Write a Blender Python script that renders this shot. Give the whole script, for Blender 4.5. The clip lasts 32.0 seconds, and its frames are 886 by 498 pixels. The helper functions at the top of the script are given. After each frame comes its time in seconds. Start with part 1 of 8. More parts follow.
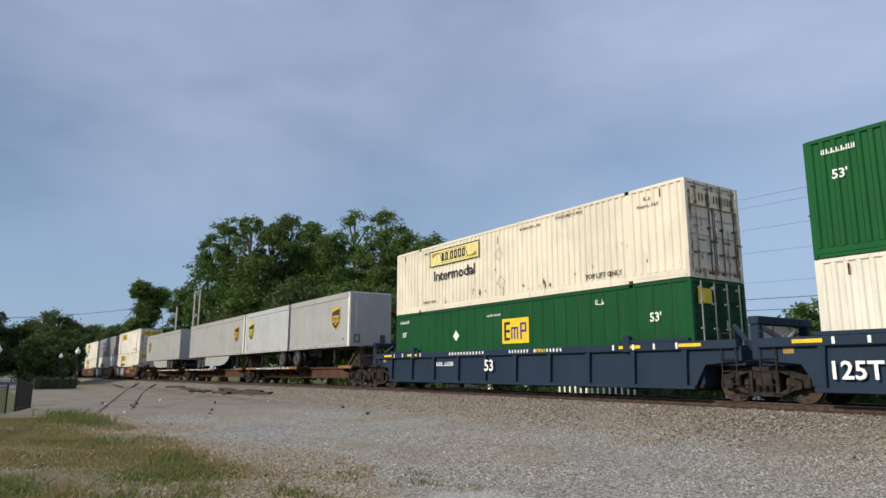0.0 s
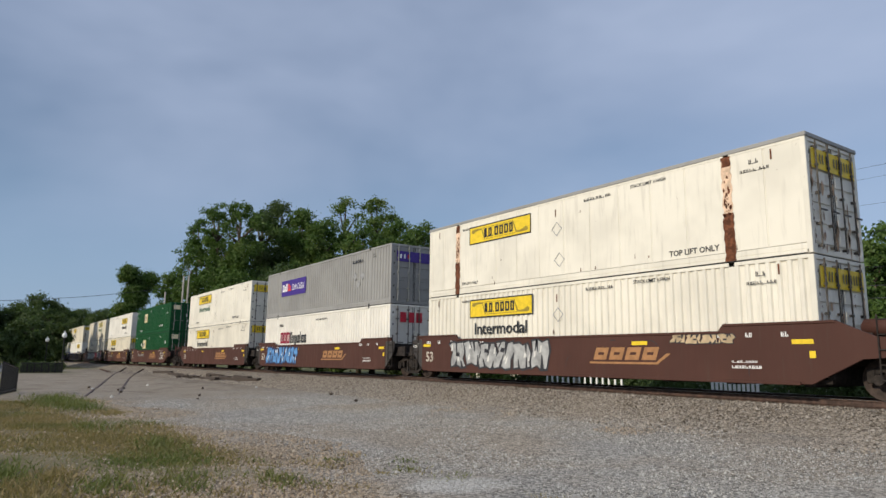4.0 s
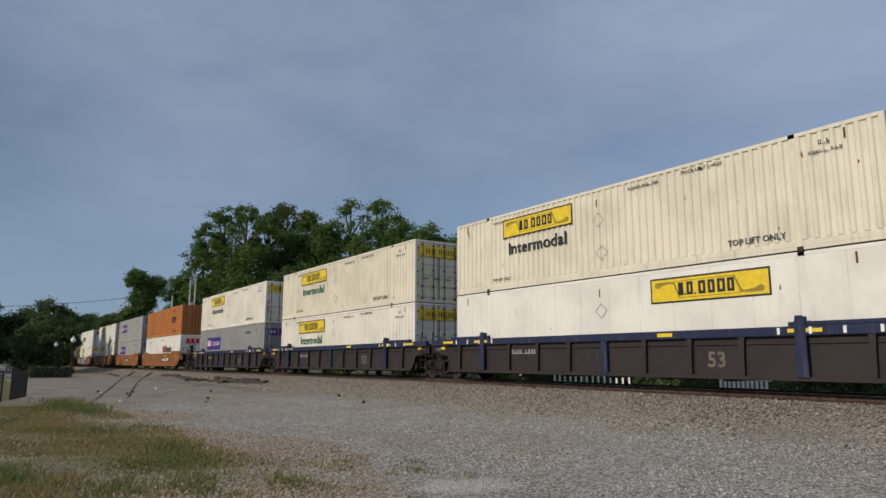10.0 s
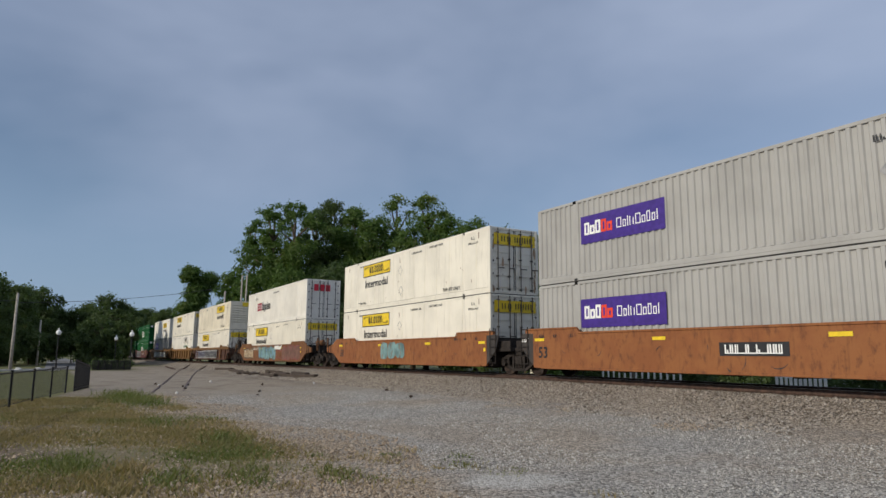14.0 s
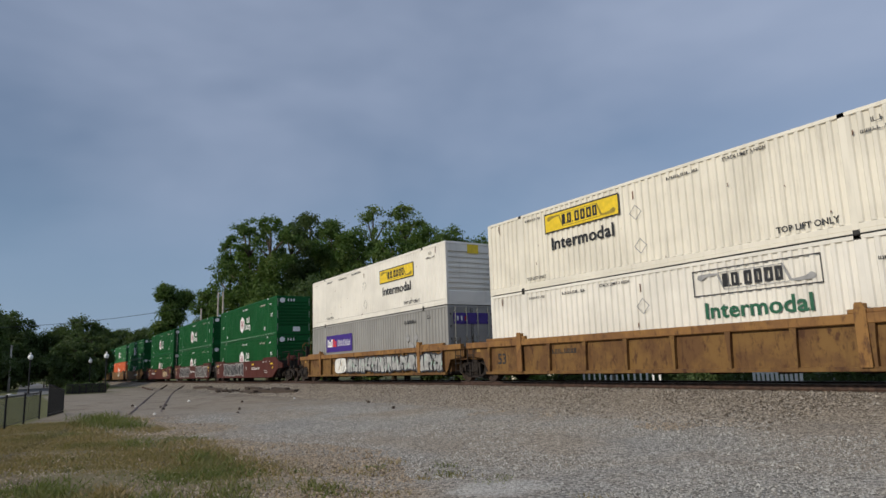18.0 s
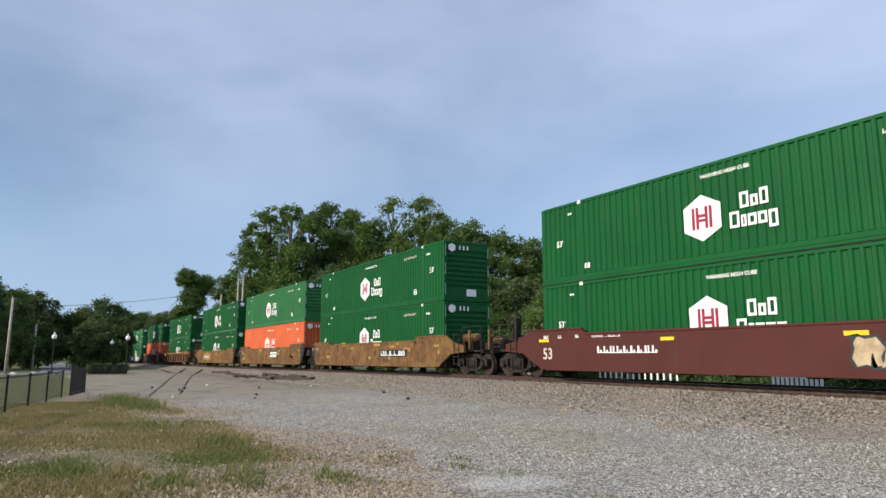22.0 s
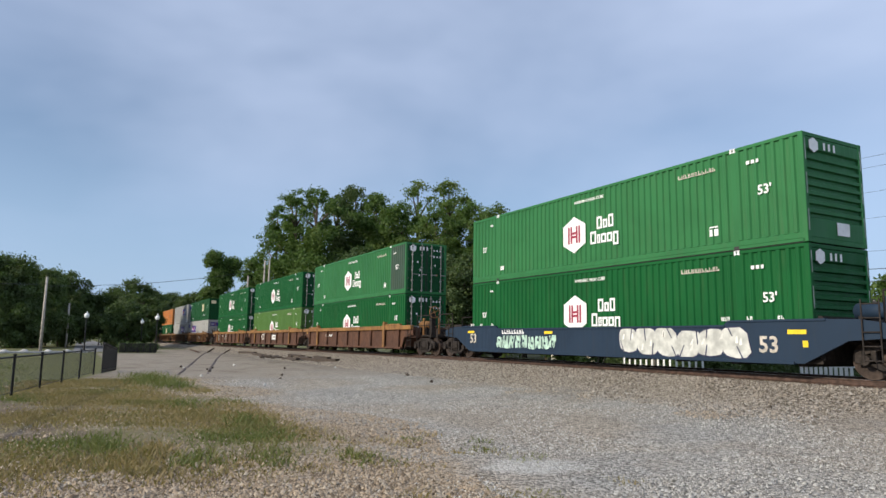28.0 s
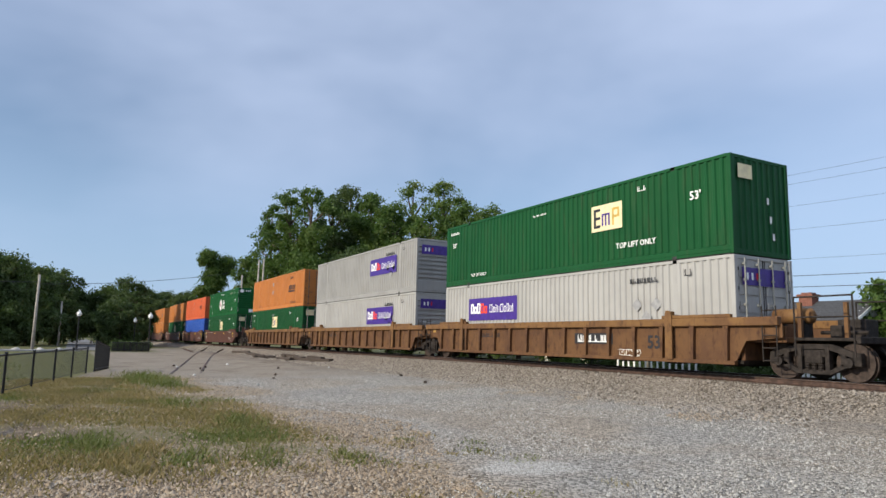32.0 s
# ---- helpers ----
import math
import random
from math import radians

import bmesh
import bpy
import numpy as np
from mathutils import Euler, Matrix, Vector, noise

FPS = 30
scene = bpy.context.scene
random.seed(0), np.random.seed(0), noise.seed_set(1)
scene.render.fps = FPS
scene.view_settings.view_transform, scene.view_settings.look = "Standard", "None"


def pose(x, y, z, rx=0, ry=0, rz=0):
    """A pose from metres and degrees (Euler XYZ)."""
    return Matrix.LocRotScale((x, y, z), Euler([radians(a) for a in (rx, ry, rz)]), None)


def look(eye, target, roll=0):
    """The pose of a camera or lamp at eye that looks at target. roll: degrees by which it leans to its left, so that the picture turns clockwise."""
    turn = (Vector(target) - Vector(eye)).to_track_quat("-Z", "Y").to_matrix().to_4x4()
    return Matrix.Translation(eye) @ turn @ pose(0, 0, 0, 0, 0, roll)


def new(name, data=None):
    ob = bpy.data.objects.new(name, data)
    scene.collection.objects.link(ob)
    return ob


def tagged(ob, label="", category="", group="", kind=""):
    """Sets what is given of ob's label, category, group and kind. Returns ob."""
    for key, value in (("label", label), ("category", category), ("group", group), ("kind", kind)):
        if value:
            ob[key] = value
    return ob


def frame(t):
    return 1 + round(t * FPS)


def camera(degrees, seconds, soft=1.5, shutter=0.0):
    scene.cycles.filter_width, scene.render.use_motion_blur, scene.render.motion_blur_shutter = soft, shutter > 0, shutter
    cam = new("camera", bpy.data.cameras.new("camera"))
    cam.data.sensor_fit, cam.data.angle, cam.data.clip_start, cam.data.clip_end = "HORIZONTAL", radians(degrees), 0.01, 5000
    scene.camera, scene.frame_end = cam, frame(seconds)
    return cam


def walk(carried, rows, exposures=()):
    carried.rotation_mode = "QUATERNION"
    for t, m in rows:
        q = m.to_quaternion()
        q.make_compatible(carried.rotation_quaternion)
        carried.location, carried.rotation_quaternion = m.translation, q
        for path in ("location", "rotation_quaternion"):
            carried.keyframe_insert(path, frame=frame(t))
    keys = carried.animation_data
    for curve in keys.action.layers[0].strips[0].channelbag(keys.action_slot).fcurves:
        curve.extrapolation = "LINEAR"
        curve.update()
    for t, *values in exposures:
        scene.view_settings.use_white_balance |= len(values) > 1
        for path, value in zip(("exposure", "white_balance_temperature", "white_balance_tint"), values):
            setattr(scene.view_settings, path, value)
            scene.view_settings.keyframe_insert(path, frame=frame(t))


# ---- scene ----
from collections import defaultdict

# ---- camera: a person standing still beside the line, turning a little ----
cam = camera(67.2, 32.0)
PATH = [
    (0, pose(0, 0, 1.6, 100.37, -0.07, 55.88)),
    (0.5, pose(0, 0, 1.6, 100.54, -0.07, 55.71)),
    (1, pose(0, 0, 1.6, 100.46, 0.22, 55.61)),
    (1.5, pose(0, 0, 1.6, 100.24, -0.01, 55.43)),
    (2, pose(0, 0, 1.6, 100.03, -0.38, 55.21)),
    (2.5, pose(0, 0, 1.6, 99.78, -0.48, 55.14)),
    (3, pose(0, 0, 1.6, 99.57, -0.78, 55.05)),
    (3.5, pose(0, 0, 1.6, 99.47, -1.02, 54.97)),
    (4, pose(0, 0, 1.6, 99.41, -0.74, 54.91)),
    (4.5, pose(0, 0, 1.6, 99.37, -0.88, 54.83)),
    (6.5, pose(0, 0, 1.6, 99.22, -1.01, 54.89)),
    (7, pose(0, 0, 1.6, 99.21, -0.93, 54.91)),
    (7.5, pose(0, 0, 1.6, 99.19, -1.07, 54.97)),
    (8, pose(0, 0, 1.6, 99.30, -0.89, 55.08)),
    (8.5, pose(0, 0, 1.6, 99.40, -0.77, 55.20)),
    (9, pose(0, 0, 1.6, 99.51, -0.40, 55.42)),
    (9.5, pose(0, 0, 1.6, 99.50, -0.22, 55.54)),
    (10, pose(0, 0, 1.6, 99.45, -0.12, 55.51)),
    (10.5, pose(0, 0, 1.6, 99.40, -0.36, 55.11)),
    (11, pose(0, 0, 1.6, 99.28, -0.54, 54.79)),
    (11.5, pose(0, 0, 1.6, 99.17, -0.77, 54.55)),
    (12, pose(0, 0, 1.6, 99.05, -0.99, 54.72)),
    (12.5, pose(0, 0, 1.6, 98.87, -0.70, 56.04)),
    (13, pose(0, 0, 1.6, 98.82, -0.69, 58.66)),
    (13.5, pose(0, 0, 1.6, 98.94, -0.47, 59.44)),
    (15.5, pose(0, 0, 1.6, 99.49, -0.02, 58.99)),
    (16, pose(0, 0, 1.6, 99.50, -0.18, 58.21)),
    (16.5, pose(0, 0, 1.6, 99.51, -0.09, 57.68)),
    (17, pose(0, 0, 1.6, 99.60, 0.19, 57.54)),
    (17.5, pose(0, 0, 1.6, 99.59, 1.59, 57.81)),
    (18, pose(0, 0, 1.6, 99.76, 1.85, 57.86)),
    (18.5, pose(0, 0, 1.6, 99.67, 0.29, 57.47)),
    (19, pose(0, 0, 1.6, 99.63, -0.64, 57.15)),
    (19.5, pose(0, 0, 1.6, 99.56, -0.62, 57.35)),
    (20, pose(0, 0, 1.6, 99.53, -0.87, 57.89)),
    (20.5, pose(0, 0, 1.6, 99.42, -0.75, 58.43)),
    (21, pose(0, 0, 1.6, 99.37, -0.67, 58.73)),
    (21.5, pose(0, 0, 1.6, 99.26, -0.34, 58.96)),
    (22, pose(0, 0, 1.6, 99.17, -0.05, 59.21)),
    (22.5, pose(0, 0, 1.6, 99.01, 0.03, 59.54)),
    (23, pose(0, 0, 1.6, 98.77, -0.21, 59.72)),
    (23.5, pose(0, 0, 1.6, 98.46, -0.58, 60.04)),
    (24, pose(0, 0, 1.6, 98.25, -0.83, 60.26)),
    (24.5, pose(0, 0, 1.6, 98.03, -0.84, 60.49)),
    (25, pose(0, 0, 1.6, 97.87, -1.13, 60.53)),
    (25.5, pose(0, 0, 1.6, 97.69, -1.33, 60.60)),
    (27.5, pose(0, 0, 1.6, 97.70, -0.88, 61.13)),
    (28, pose(0, 0, 1.6, 97.78, -0.87, 61.21)),
    (28.5, pose(0, 0, 1.6, 97.80, -0.99, 61.27)),
    (29, pose(0, 0, 1.6, 97.80, -0.99, 61.27)),
    (29.5, pose(0, 0, 1.6, 97.75, -1.10, 61.22)),
    (30, pose(0, 0, 1.6, 97.71, -1.21, 61.29)),
    (30.5, pose(0, 0, 1.6, 97.70, -1.39, 61.25)),
    (31, pose(0, 0, 1.6, 97.69, -1.47, 61.12)),
    (31.5, pose(0, 0, 1.6, 97.73, -1.49, 60.93)),
    (32, pose(0, 0, 1.6, 97.85, -1.24, 60.70)),
]
EXPOSURES = [(0, -0.11), (1, -0.17), (2, -0.19), (4, -0.23), (4.5, -0.31), (6, -0.16), (7, -0.11), (8, -0.41), (9, -0.59), (10, -0.57), (11, -0.61), (12, -0.48), (13, -0.35), (14.5, -0.45), (16, -0.55), (17, -0.47), (18, -0.51), (19, -0.39), (20, 0.09), (22, 0.21), (25, 0.17), (32, 0.21)]
walk(cam, PATH, EXPOSURES)

# ---- world, sun ----
SUN_AZ, SUN_EL = 271.0, 25.0          # direction towards the sun, degrees from +x, and its height
world = bpy.data.worlds.new("world")
scene.world = world
world.use_nodes = True


def build_world():
    nt = world.node_tree
    nt.nodes.clear()
    out = nt.nodes.new("ShaderNodeOutputWorld")
    bg = nt.nodes.new("ShaderNodeBackground")
    sky = nt.nodes.new("ShaderNodeTexSky")
    sky.sky_type = 'NISHITA'
    sky.sun_disc = False
    sky.sun_elevation = radians(SUN_EL)
    sky.sun_rotation = radians(90.0 - SUN_AZ)
    sky.air_density, sky.dust_density, sky.ozone_density = 1.0, 0.35, 3.0
    # thin high veil of cirrus, uneven, over all the sky
    tc = nt.nodes.new("ShaderNodeTexCoord")
    mp = nt.nodes.new("ShaderNodeMapping")
    mp.inputs["Scale"].default_value = (1.0, 1.6, 3.2)
    mp.inputs["Rotation"].default_value = (0.2, 0.3, 0.5)
    nz = nt.nodes.new("ShaderNodeTexNoise")
    nz.inputs["Scale"].default_value = 1.25
    nz.inputs["Detail"].default_value = 4.0
    nz.inputs["Distortion"].default_value = 0.2
    nz.inputs["Roughness"].default_value = 0.5
    rp = nt.nodes.new("ShaderNodeMapRange")
    rp.inputs["From Min"].default_value, rp.inputs["From Max"].default_value = 0.30, 0.88
    rp.inputs["To Min"].default_value, rp.inputs["To Max"].default_value = 0.16, 0.92
    mx = nt.nodes.new("ShaderNodeMixRGB")
    mx.inputs[2].default_value = (5.2, 6.1, 8.1, 1)
    nt.links.new(tc.outputs["Generated"], mp.inputs["Vector"])
    nt.links.new(mp.outputs[0], nz.inputs["Vector"])
    # the veil thickens overhead
    grad = nt.nodes.new("ShaderNodeVectorMath")
    grad.operation = 'DOT_PRODUCT'
    grad.inputs[1].default_value = (0.20, -0.02, 0.46)
    add = nt.nodes.new("ShaderNodeMath")
    nt.links.new(tc.outputs["Generated"], grad.inputs[0])
    nt.links.new(nz.outputs["Fac"], add.inputs[0])
    nt.links.new(grad.outputs["Value"], add.inputs[1])
    nt.links.new(add.outputs[0], rp.inputs["Value"])
    nt.links.new(rp.outputs[0], mx.inputs[0])
    nt.links.new(sky.outputs[0], mx.inputs[1])
    # pale blue haze that deepens towards the horizon all round
    sep = nt.nodes.new("ShaderNodeSeparateXYZ")
    hz = nt.nodes.new("ShaderNodeMapRange")
    hz.interpolation_type = 'SMOOTHSTEP'
    hz.inputs["From Min"].default_value, hz.inputs["From Max"].default_value = 0.30, 0.0
    hz.inputs["To Min"].default_value, hz.inputs["To Max"].default_value = 0.0, 0.75
    haze = nt.nodes.new("ShaderNodeMixRGB")
    haze.inputs[2].default_value = (3.1, 4.45, 6.75, 1)
    nt.links.new(tc.outputs["Generated"], sep.inputs[0])
    nt.links.new(sep.outputs[2], hz.inputs["Value"])
    nt.links.new(hz.outputs[0], haze.inputs[0])
    nt.links.new(mx.outputs[0], haze.inputs[1])
    nt.links.new(haze.outputs[0], bg.inputs["Color"])
    bg.inputs["Strength"].default_value = 0.106
    nt.links.new(bg.outputs[0], out.inputs["Surface"])


build_world()
sun = new("sun", bpy.data.lights.new("sun", 'SUN'))
sun.data.energy, sun.data.angle, sun.data.color = 3.75, radians(0.6), (1.0, 0.91, 0.755)
sun.matrix_world = look((math.cos(radians(SUN_AZ)) * 50, math.sin(radians(SUN_AZ)) * 50, math.tan(radians(SUN_EL)) * 50), (0, 0, 0))

# ---- materials ----
class Nodes:
    """Short hand for wiring one material."""

    def __init__(self, name, rough=0.6, metal=0.0, spec=0.4):
        self.mat = bpy.data.materials.new(name)
        self.mat.use_nodes = True
        self.nt = self.mat.node_tree
        self.bsdf = self.nt.nodes["Principled BSDF"]
        self.bsdf.inputs["Roughness"].default_value = rough
        self.bsdf.inputs["Metallic"].default_value = metal
        self.bsdf.inputs["Specular IOR Level"].default_value = spec
        self.co = None

    def put(self, sock, value):
        if hasattr(value, "is_linked"):
            self.nt.links.new(value, sock)
        elif isinstance(value, tuple) and len(value) == 3 and sock.type == 'RGBA':
            sock.default_value = (*value, 1)
        else:
            sock.default_value = value

    def coord(self, jitter=True):
        if self.co is None:
            tc = self.nt.nodes.new("ShaderNodeTexCoord")
            self.co = tc.outputs["Object"]
            if jitter:
                info = self.nt.nodes.new("ShaderNodeObjectInfo")
                add = self.nt.nodes.new("ShaderNodeVectorMath")
                mul = self.math('MULTIPLY', info.outputs["Random"], 57.0)
                comb = self.nt.nodes.new("ShaderNodeCombineXYZ")
                self.put(comb.inputs[0], mul)
                self.put(comb.inputs[1], mul)
                self.nt.links.new(self.co, add.inputs[0])
                self.nt.links.new(comb.outputs[0], add.inputs[1])
                self.co = add.outputs[0]
        return self.co

    def math(self, op, a, b=0.0, clamp=False):
        n = self.nt.nodes.new("ShaderNodeMath")
        n.operation, n.use_clamp = op, clamp
        self.put(n.inputs[0], a)
        self.put(n.inputs[1], b)
        return n.outputs[0]

    def axes(self):
        s = self.nt.nodes.new("ShaderNodeSeparateXYZ")
        tc = self.nt.nodes.new("ShaderNodeTexCoord")
        self.nt.links.new(tc.outputs["Object"], s.inputs[0])
        return s.outputs

    def noise(self, scale, detail=4.0, rough=0.55, stretch=None, jitter=True):
        co = self.coord(jitter)
        if stretch:
            mp = self.nt.nodes.new("ShaderNodeMapping")
            mp.inputs["Scale"].default_value = stretch
            self.nt.links.new(co, mp.inputs["Vector"])
            co = mp.outputs[0]
        n = self.nt.nodes.new("ShaderNodeTexNoise")
        n.inputs["Scale"].default_value, n.inputs["Detail"].default_value, n.inputs["Roughness"].default_value = scale, detail, rough
        self.nt.links.new(co, n.inputs["Vector"])
        return n.outputs["Fac"]

    def cells(self, scale, feature='F1', out="Distance", jitter=True):
        v = self.nt.nodes.new("ShaderNodeTexVoronoi")
        v.feature = feature
        v.inputs["Scale"].default_value = scale
        self.nt.links.new(self.coord(jitter), v.inputs["Vector"])
        return v.outputs[out]

    def span(self, value, lo, hi, a=0.0, b=1.0):
        n = self.nt.nodes.new("ShaderNodeMapRange")
        n.interpolation_type = 'SMOOTHSTEP'
        self.put(n.inputs["Value"], value)
        n.inputs["From Min"].default_value, n.inputs["From Max"].default_value = lo, hi
        n.inputs["To Min"].default_value, n.inputs["To Max"].default_value = a, b
        return n.outputs[0]

    def mix(self, fac, a, b, mode='MIX'):
        n = self.nt.nodes.new("ShaderNodeMixRGB")
        n.blend_type = mode
        self.put(n.inputs[0], fac)
        self.put(n.inputs[1], a)
        self.put(n.inputs[2], b)
        return n.outputs[0]

    def colour(self, value):
        self.put(self.bsdf.inputs["Base Color"], value)

    def rough(self, value):
        self.put(self.bsdf.inputs["Roughness"], value)

    def bump(self, height, strength=0.3, distance=0.02):
        n = self.nt.nodes.new("ShaderNodeBump")
        n.inputs["Strength"].default_value, n.inputs["Distance"].default_value = strength, distance
        self.put(n.inputs["Height"], height)
        self.nt.links.new(n.outputs[0], self.bsdf.inputs["Normal"])


def shade(c, k):
    return tuple(min(1.0, v * k) for v in c)


def paint(name, c, rough=0.45, grime=0.35, rust=0.15, dirt=(0.16, 0.13, 0.10)):
    """Weathered vehicle paint: faded patches, streaks that run down, rust spots."""
    n = Nodes(name, rough, 0.0, 0.16)
    fade = n.noise(0.55, 3.0, 0.6)
    base = n.mix(n.span(fade, 0.35, 0.7), c, shade(c, 0.86))
    streak = n.noise(3.0, 5.0, 0.62, (2.2, 2.2, 0.22))
    base = n.mix(n.math('MULTIPLY', n.span(streak, 0.50, 0.78), grime), base, dirt)
    speck = n.noise(9.0, 4.0, 0.7)
    base = n.mix(n.math('MULTIPLY', n.span(speck, 0.68, 0.74), rust), base, (0.17, 0.07, 0.035))
    n.colour(base)
    n.rough(n.span(streak, 0.3, 0.8, rough - 0.06, rough + 0.25))
    n.bump(n.noise(2.3, 2.0), 0.08, 0.02)
    return n.mat


def blotchy(name, c, c2, c3):
    """Old car paint, patched and rusted through in blotches."""
    n = Nodes(name, 0.7, 0.0, 0.3)
    big = n.noise(1.1, 5.0, 0.62)
    fine = n.noise(4.5, 5.0, 0.7, (1.0, 1.0, 0.5))
    col = n.mix(n.span(big, 0.40, 0.60), c, c2)
    col = n.mix(n.span(fine, 0.50, 0.68), col, c3)
    streak = n.noise(5.0, 4.0, 0.6, (2.0, 2.0, 0.15))
    col = n.mix(n.span(streak, 0.55, 0.8, 0.0, 0.5), col, shade(c3, 0.6))
    n.colour(col)
    n.rough(n.span(fine, 0.3, 0.8, 0.6, 0.85))
    n.bump(fine, 0.15, 0.01)
    return n.mat


def plain(name, c, rough=0.6, metal=0.0, vary=0.15, scale=6.0):
    n = Nodes(name, rough, metal)
    n.colour(n.mix(n.span(n.noise(scale), 0.3, 0.7), shade(c, 1 - vary), shade(c, 1 + vary)))
    n.bump(n.noise(scale * 6), 0.1, 0.01)
    return n.mat


def leafy(name, c1, c2, c3):
    """Leaves: each clump has its own green."""
    n = Nodes(name, 0.55, 0.0, 0.25)
    geo = n.nt.nodes.new("ShaderNodeNewGeometry")
    r = geo.outputs["Random Per Island"]
    col = n.mix(n.span(r, 0.0, 0.6), c1, c2)
    col = n.mix(n.span(n.noise(0.35, 3.0, 0.6, None, False), 0.5, 0.75), col, c3)
    n.colour(col)
    n.bsdf.inputs["Subsurface Weight"].default_value = 0.0
    tr = n.nt.nodes.new("ShaderNodeBsdfTranslucent")
    n.put(tr.inputs[0], n.mix(1.0, col, (1.0, 1.15, 0.5), 'MULTIPLY'))
    mixs = n.nt.nodes.new("ShaderNodeMixShader")
    mixs.inputs[0].default_value = 0.34
    n.nt.links.new(n.bsdf.outputs[0], mixs.inputs[1])
    n.nt.links.new(tr.outputs[0], mixs.inputs[2])
    n.nt.links.new(mixs.outputs[0], n.nt.nodes["Material Output"].inputs["Surface"])
    return n.mat


def ground_material():
    """Gravel lot, bare dirt, dry grass patch, ballast shoulder and turf, by where they lie."""
    n = Nodes("ground", 0.95, 0.0, 0.2)
    x, y, z = n.axes()
    wob = n.math('MULTIPLY', n.math('SUBTRACT', n.noise(0.35, 4.0, 0.6, None, False), 0.5), 5.0)
    wob2 = n.math('MULTIPLY', n.math('SUBTRACT', n.noise(1.6, 4.0, 0.65, None, False), 0.5), 2.4)
    yy = n.math('ADD', n.math('ADD', y, wob), wob2)
    xx = n.math('ADD', x, wob)
    # stones
    cell = n.cells(26.0, 'F1', "Color", False)
    grey = n.nt.nodes.new("ShaderNodeRGBToBW")
    n.put(grey.inputs[0], cell)
    tone = n.span(grey.outputs[0], 0.2, 0.8)
    light = n.mix(tone, (0.175, 0.164, 0.144), (0.46, 0.433, 0.388))
    tan = n.mix(tone, (0.180, 0.137, 0.090), (0.46, 0.365, 0.26))
    patch = n.span(n.noise(0.22, 4.0, 0.6, None, False), 0.42, 0.6)
    lot = n.mix(patch, light, n.mix(0.5, light, tan))
    # browner gravel close to the viewer and along the grass
    near = n.math('MULTIPLY', n.math('MULTIPLY', n.span(yy, 5.8, 3.6), n.span(xx, -2.6, -7.0)), n.span(n.noise(0.9, 4.0, 0.6, None, False), 0.34, 0.6, 0.6, 1.0))
    lot = n.mix(near, lot, tan)
    # pale dirt towards the spur
    dirt = n.mix(n.noise(1.1, 6.0, 0.72, None, False), (0.19, 0.155, 0.115), (0.40, 0.35, 0.285))
    dirt = n.mix(n.span(n.noise(0.5, 4.0, 0.65, None, False), 0.46, 0.66, 0.0, 0.75), dirt, n.mix(tone, (0.14, 0.11, 0.08), (0.27, 0.22, 0.165)))
    lot = n.mix(n.math('MULTIPLY', n.span(n.math('ADD', xx, wob), -20.0, -34.0), n.span(yy, 13.5, 10.5)), lot, dirt)
    # trodden dark soil along the foot of the ballast
    soil = n.math('MULTIPLY', n.math('MULTIPLY', n.span(yy, 9.6, 12.2), n.span(xx, -24.0, -36.0)), n.span(n.noise(0.8, 4.0, 0.6, None, False), 0.36, 0.6, 0.3, 0.9))
    lot = n.mix(soil, lot, n.mix(tone, (0.10, 0.078, 0.058), (0.22, 0.175, 0.13)))
    fineb = n.noise(30.0, 3.0, 0.7, None, False)
    # grass patch
    blade = n.mix(n.noise(14.0, 3.0, 0.7, None, False), (0.115, 0.108, 0.050), (0.235, 0.190, 0.102))
    grass = n.math('MULTIPLY', n.span(yy, 3.9, 2.9), n.span(xx, -8.0, -10.5))
    grass = n.math('MULTIPLY', grass, n.span(n.noise(0.75, 5.0, 0.65, None, False), 0.38, 0.52, 0.15, 0.85))
    grass = n.math('MULTIPLY', grass, n.span(xx, -33.0, -25.0))
    col = n.mix(grass, lot, blade)
    # turf past the fence and beyond the line
    turf = n.mix(n.noise(1.2, 5.0, 0.7, None, False), (0.080, 0.098, 0.032), (0.18, 0.165, 0.070))
    lawn = n.math('MAXIMUM', n.math('ADD', y, n.math('MULTIPLY', x, 0.21)), n.math('SUBTRACT', y, 7.55))
    col = n.mix(n.math('MULTIPLY', n.span(lawn, -5.3, -5.8), n.span(x, -11.0, -14.0)), col, turf)
    col = n.mix(n.span(y, 20.6, 22.0), col, turf)
    far = n.math('MAXIMUM', n.math('MAXIMUM', n.span(x, -88.0, -92.0), n.math('MULTIPLY', n.span(xx, -66.0, -74.0), n.span(yy, 9.0, 7.0))), n.span(x, 60.0, 70.0))
    col = n.mix(far, col, turf)
    # ballast
    bal = n.mix(tone, (0.112, 0.091, 0.068), (0.375, 0.32, 0.255))
    col = n.mix(n.math('MULTIPLY', n.span(n.math('ADD', y, n.math('ADD', n.math('MULTIPLY', wob2, 0.9), n.math('MULTIPLY', wob, 0.35))), 10.6, 15.0), n.span(y, 21.0, 20.2)), col, bal)
    # a pale heap of fines, and brown leaf litter in the grass
    heap = n.math('ADD', n.math('POWER', n.math('MULTIPLY', n.math('ADD', n.math('ADD', x, 7.2), n.math('MULTIPLY', wob2, 0.25)), 1.3), 2.0), n.math('POWER', n.math('ADD', n.math('SUBTRACT', y, 5.3), n.math('MULTIPLY', wob2, 0.2)), 2.0))
    col = n.mix(n.span(heap, 0.75, 0.1, 0.0, 0.85), col, n.mix(tone, (0.40, 0.38, 0.34), (0.58, 0.55, 0.50)))
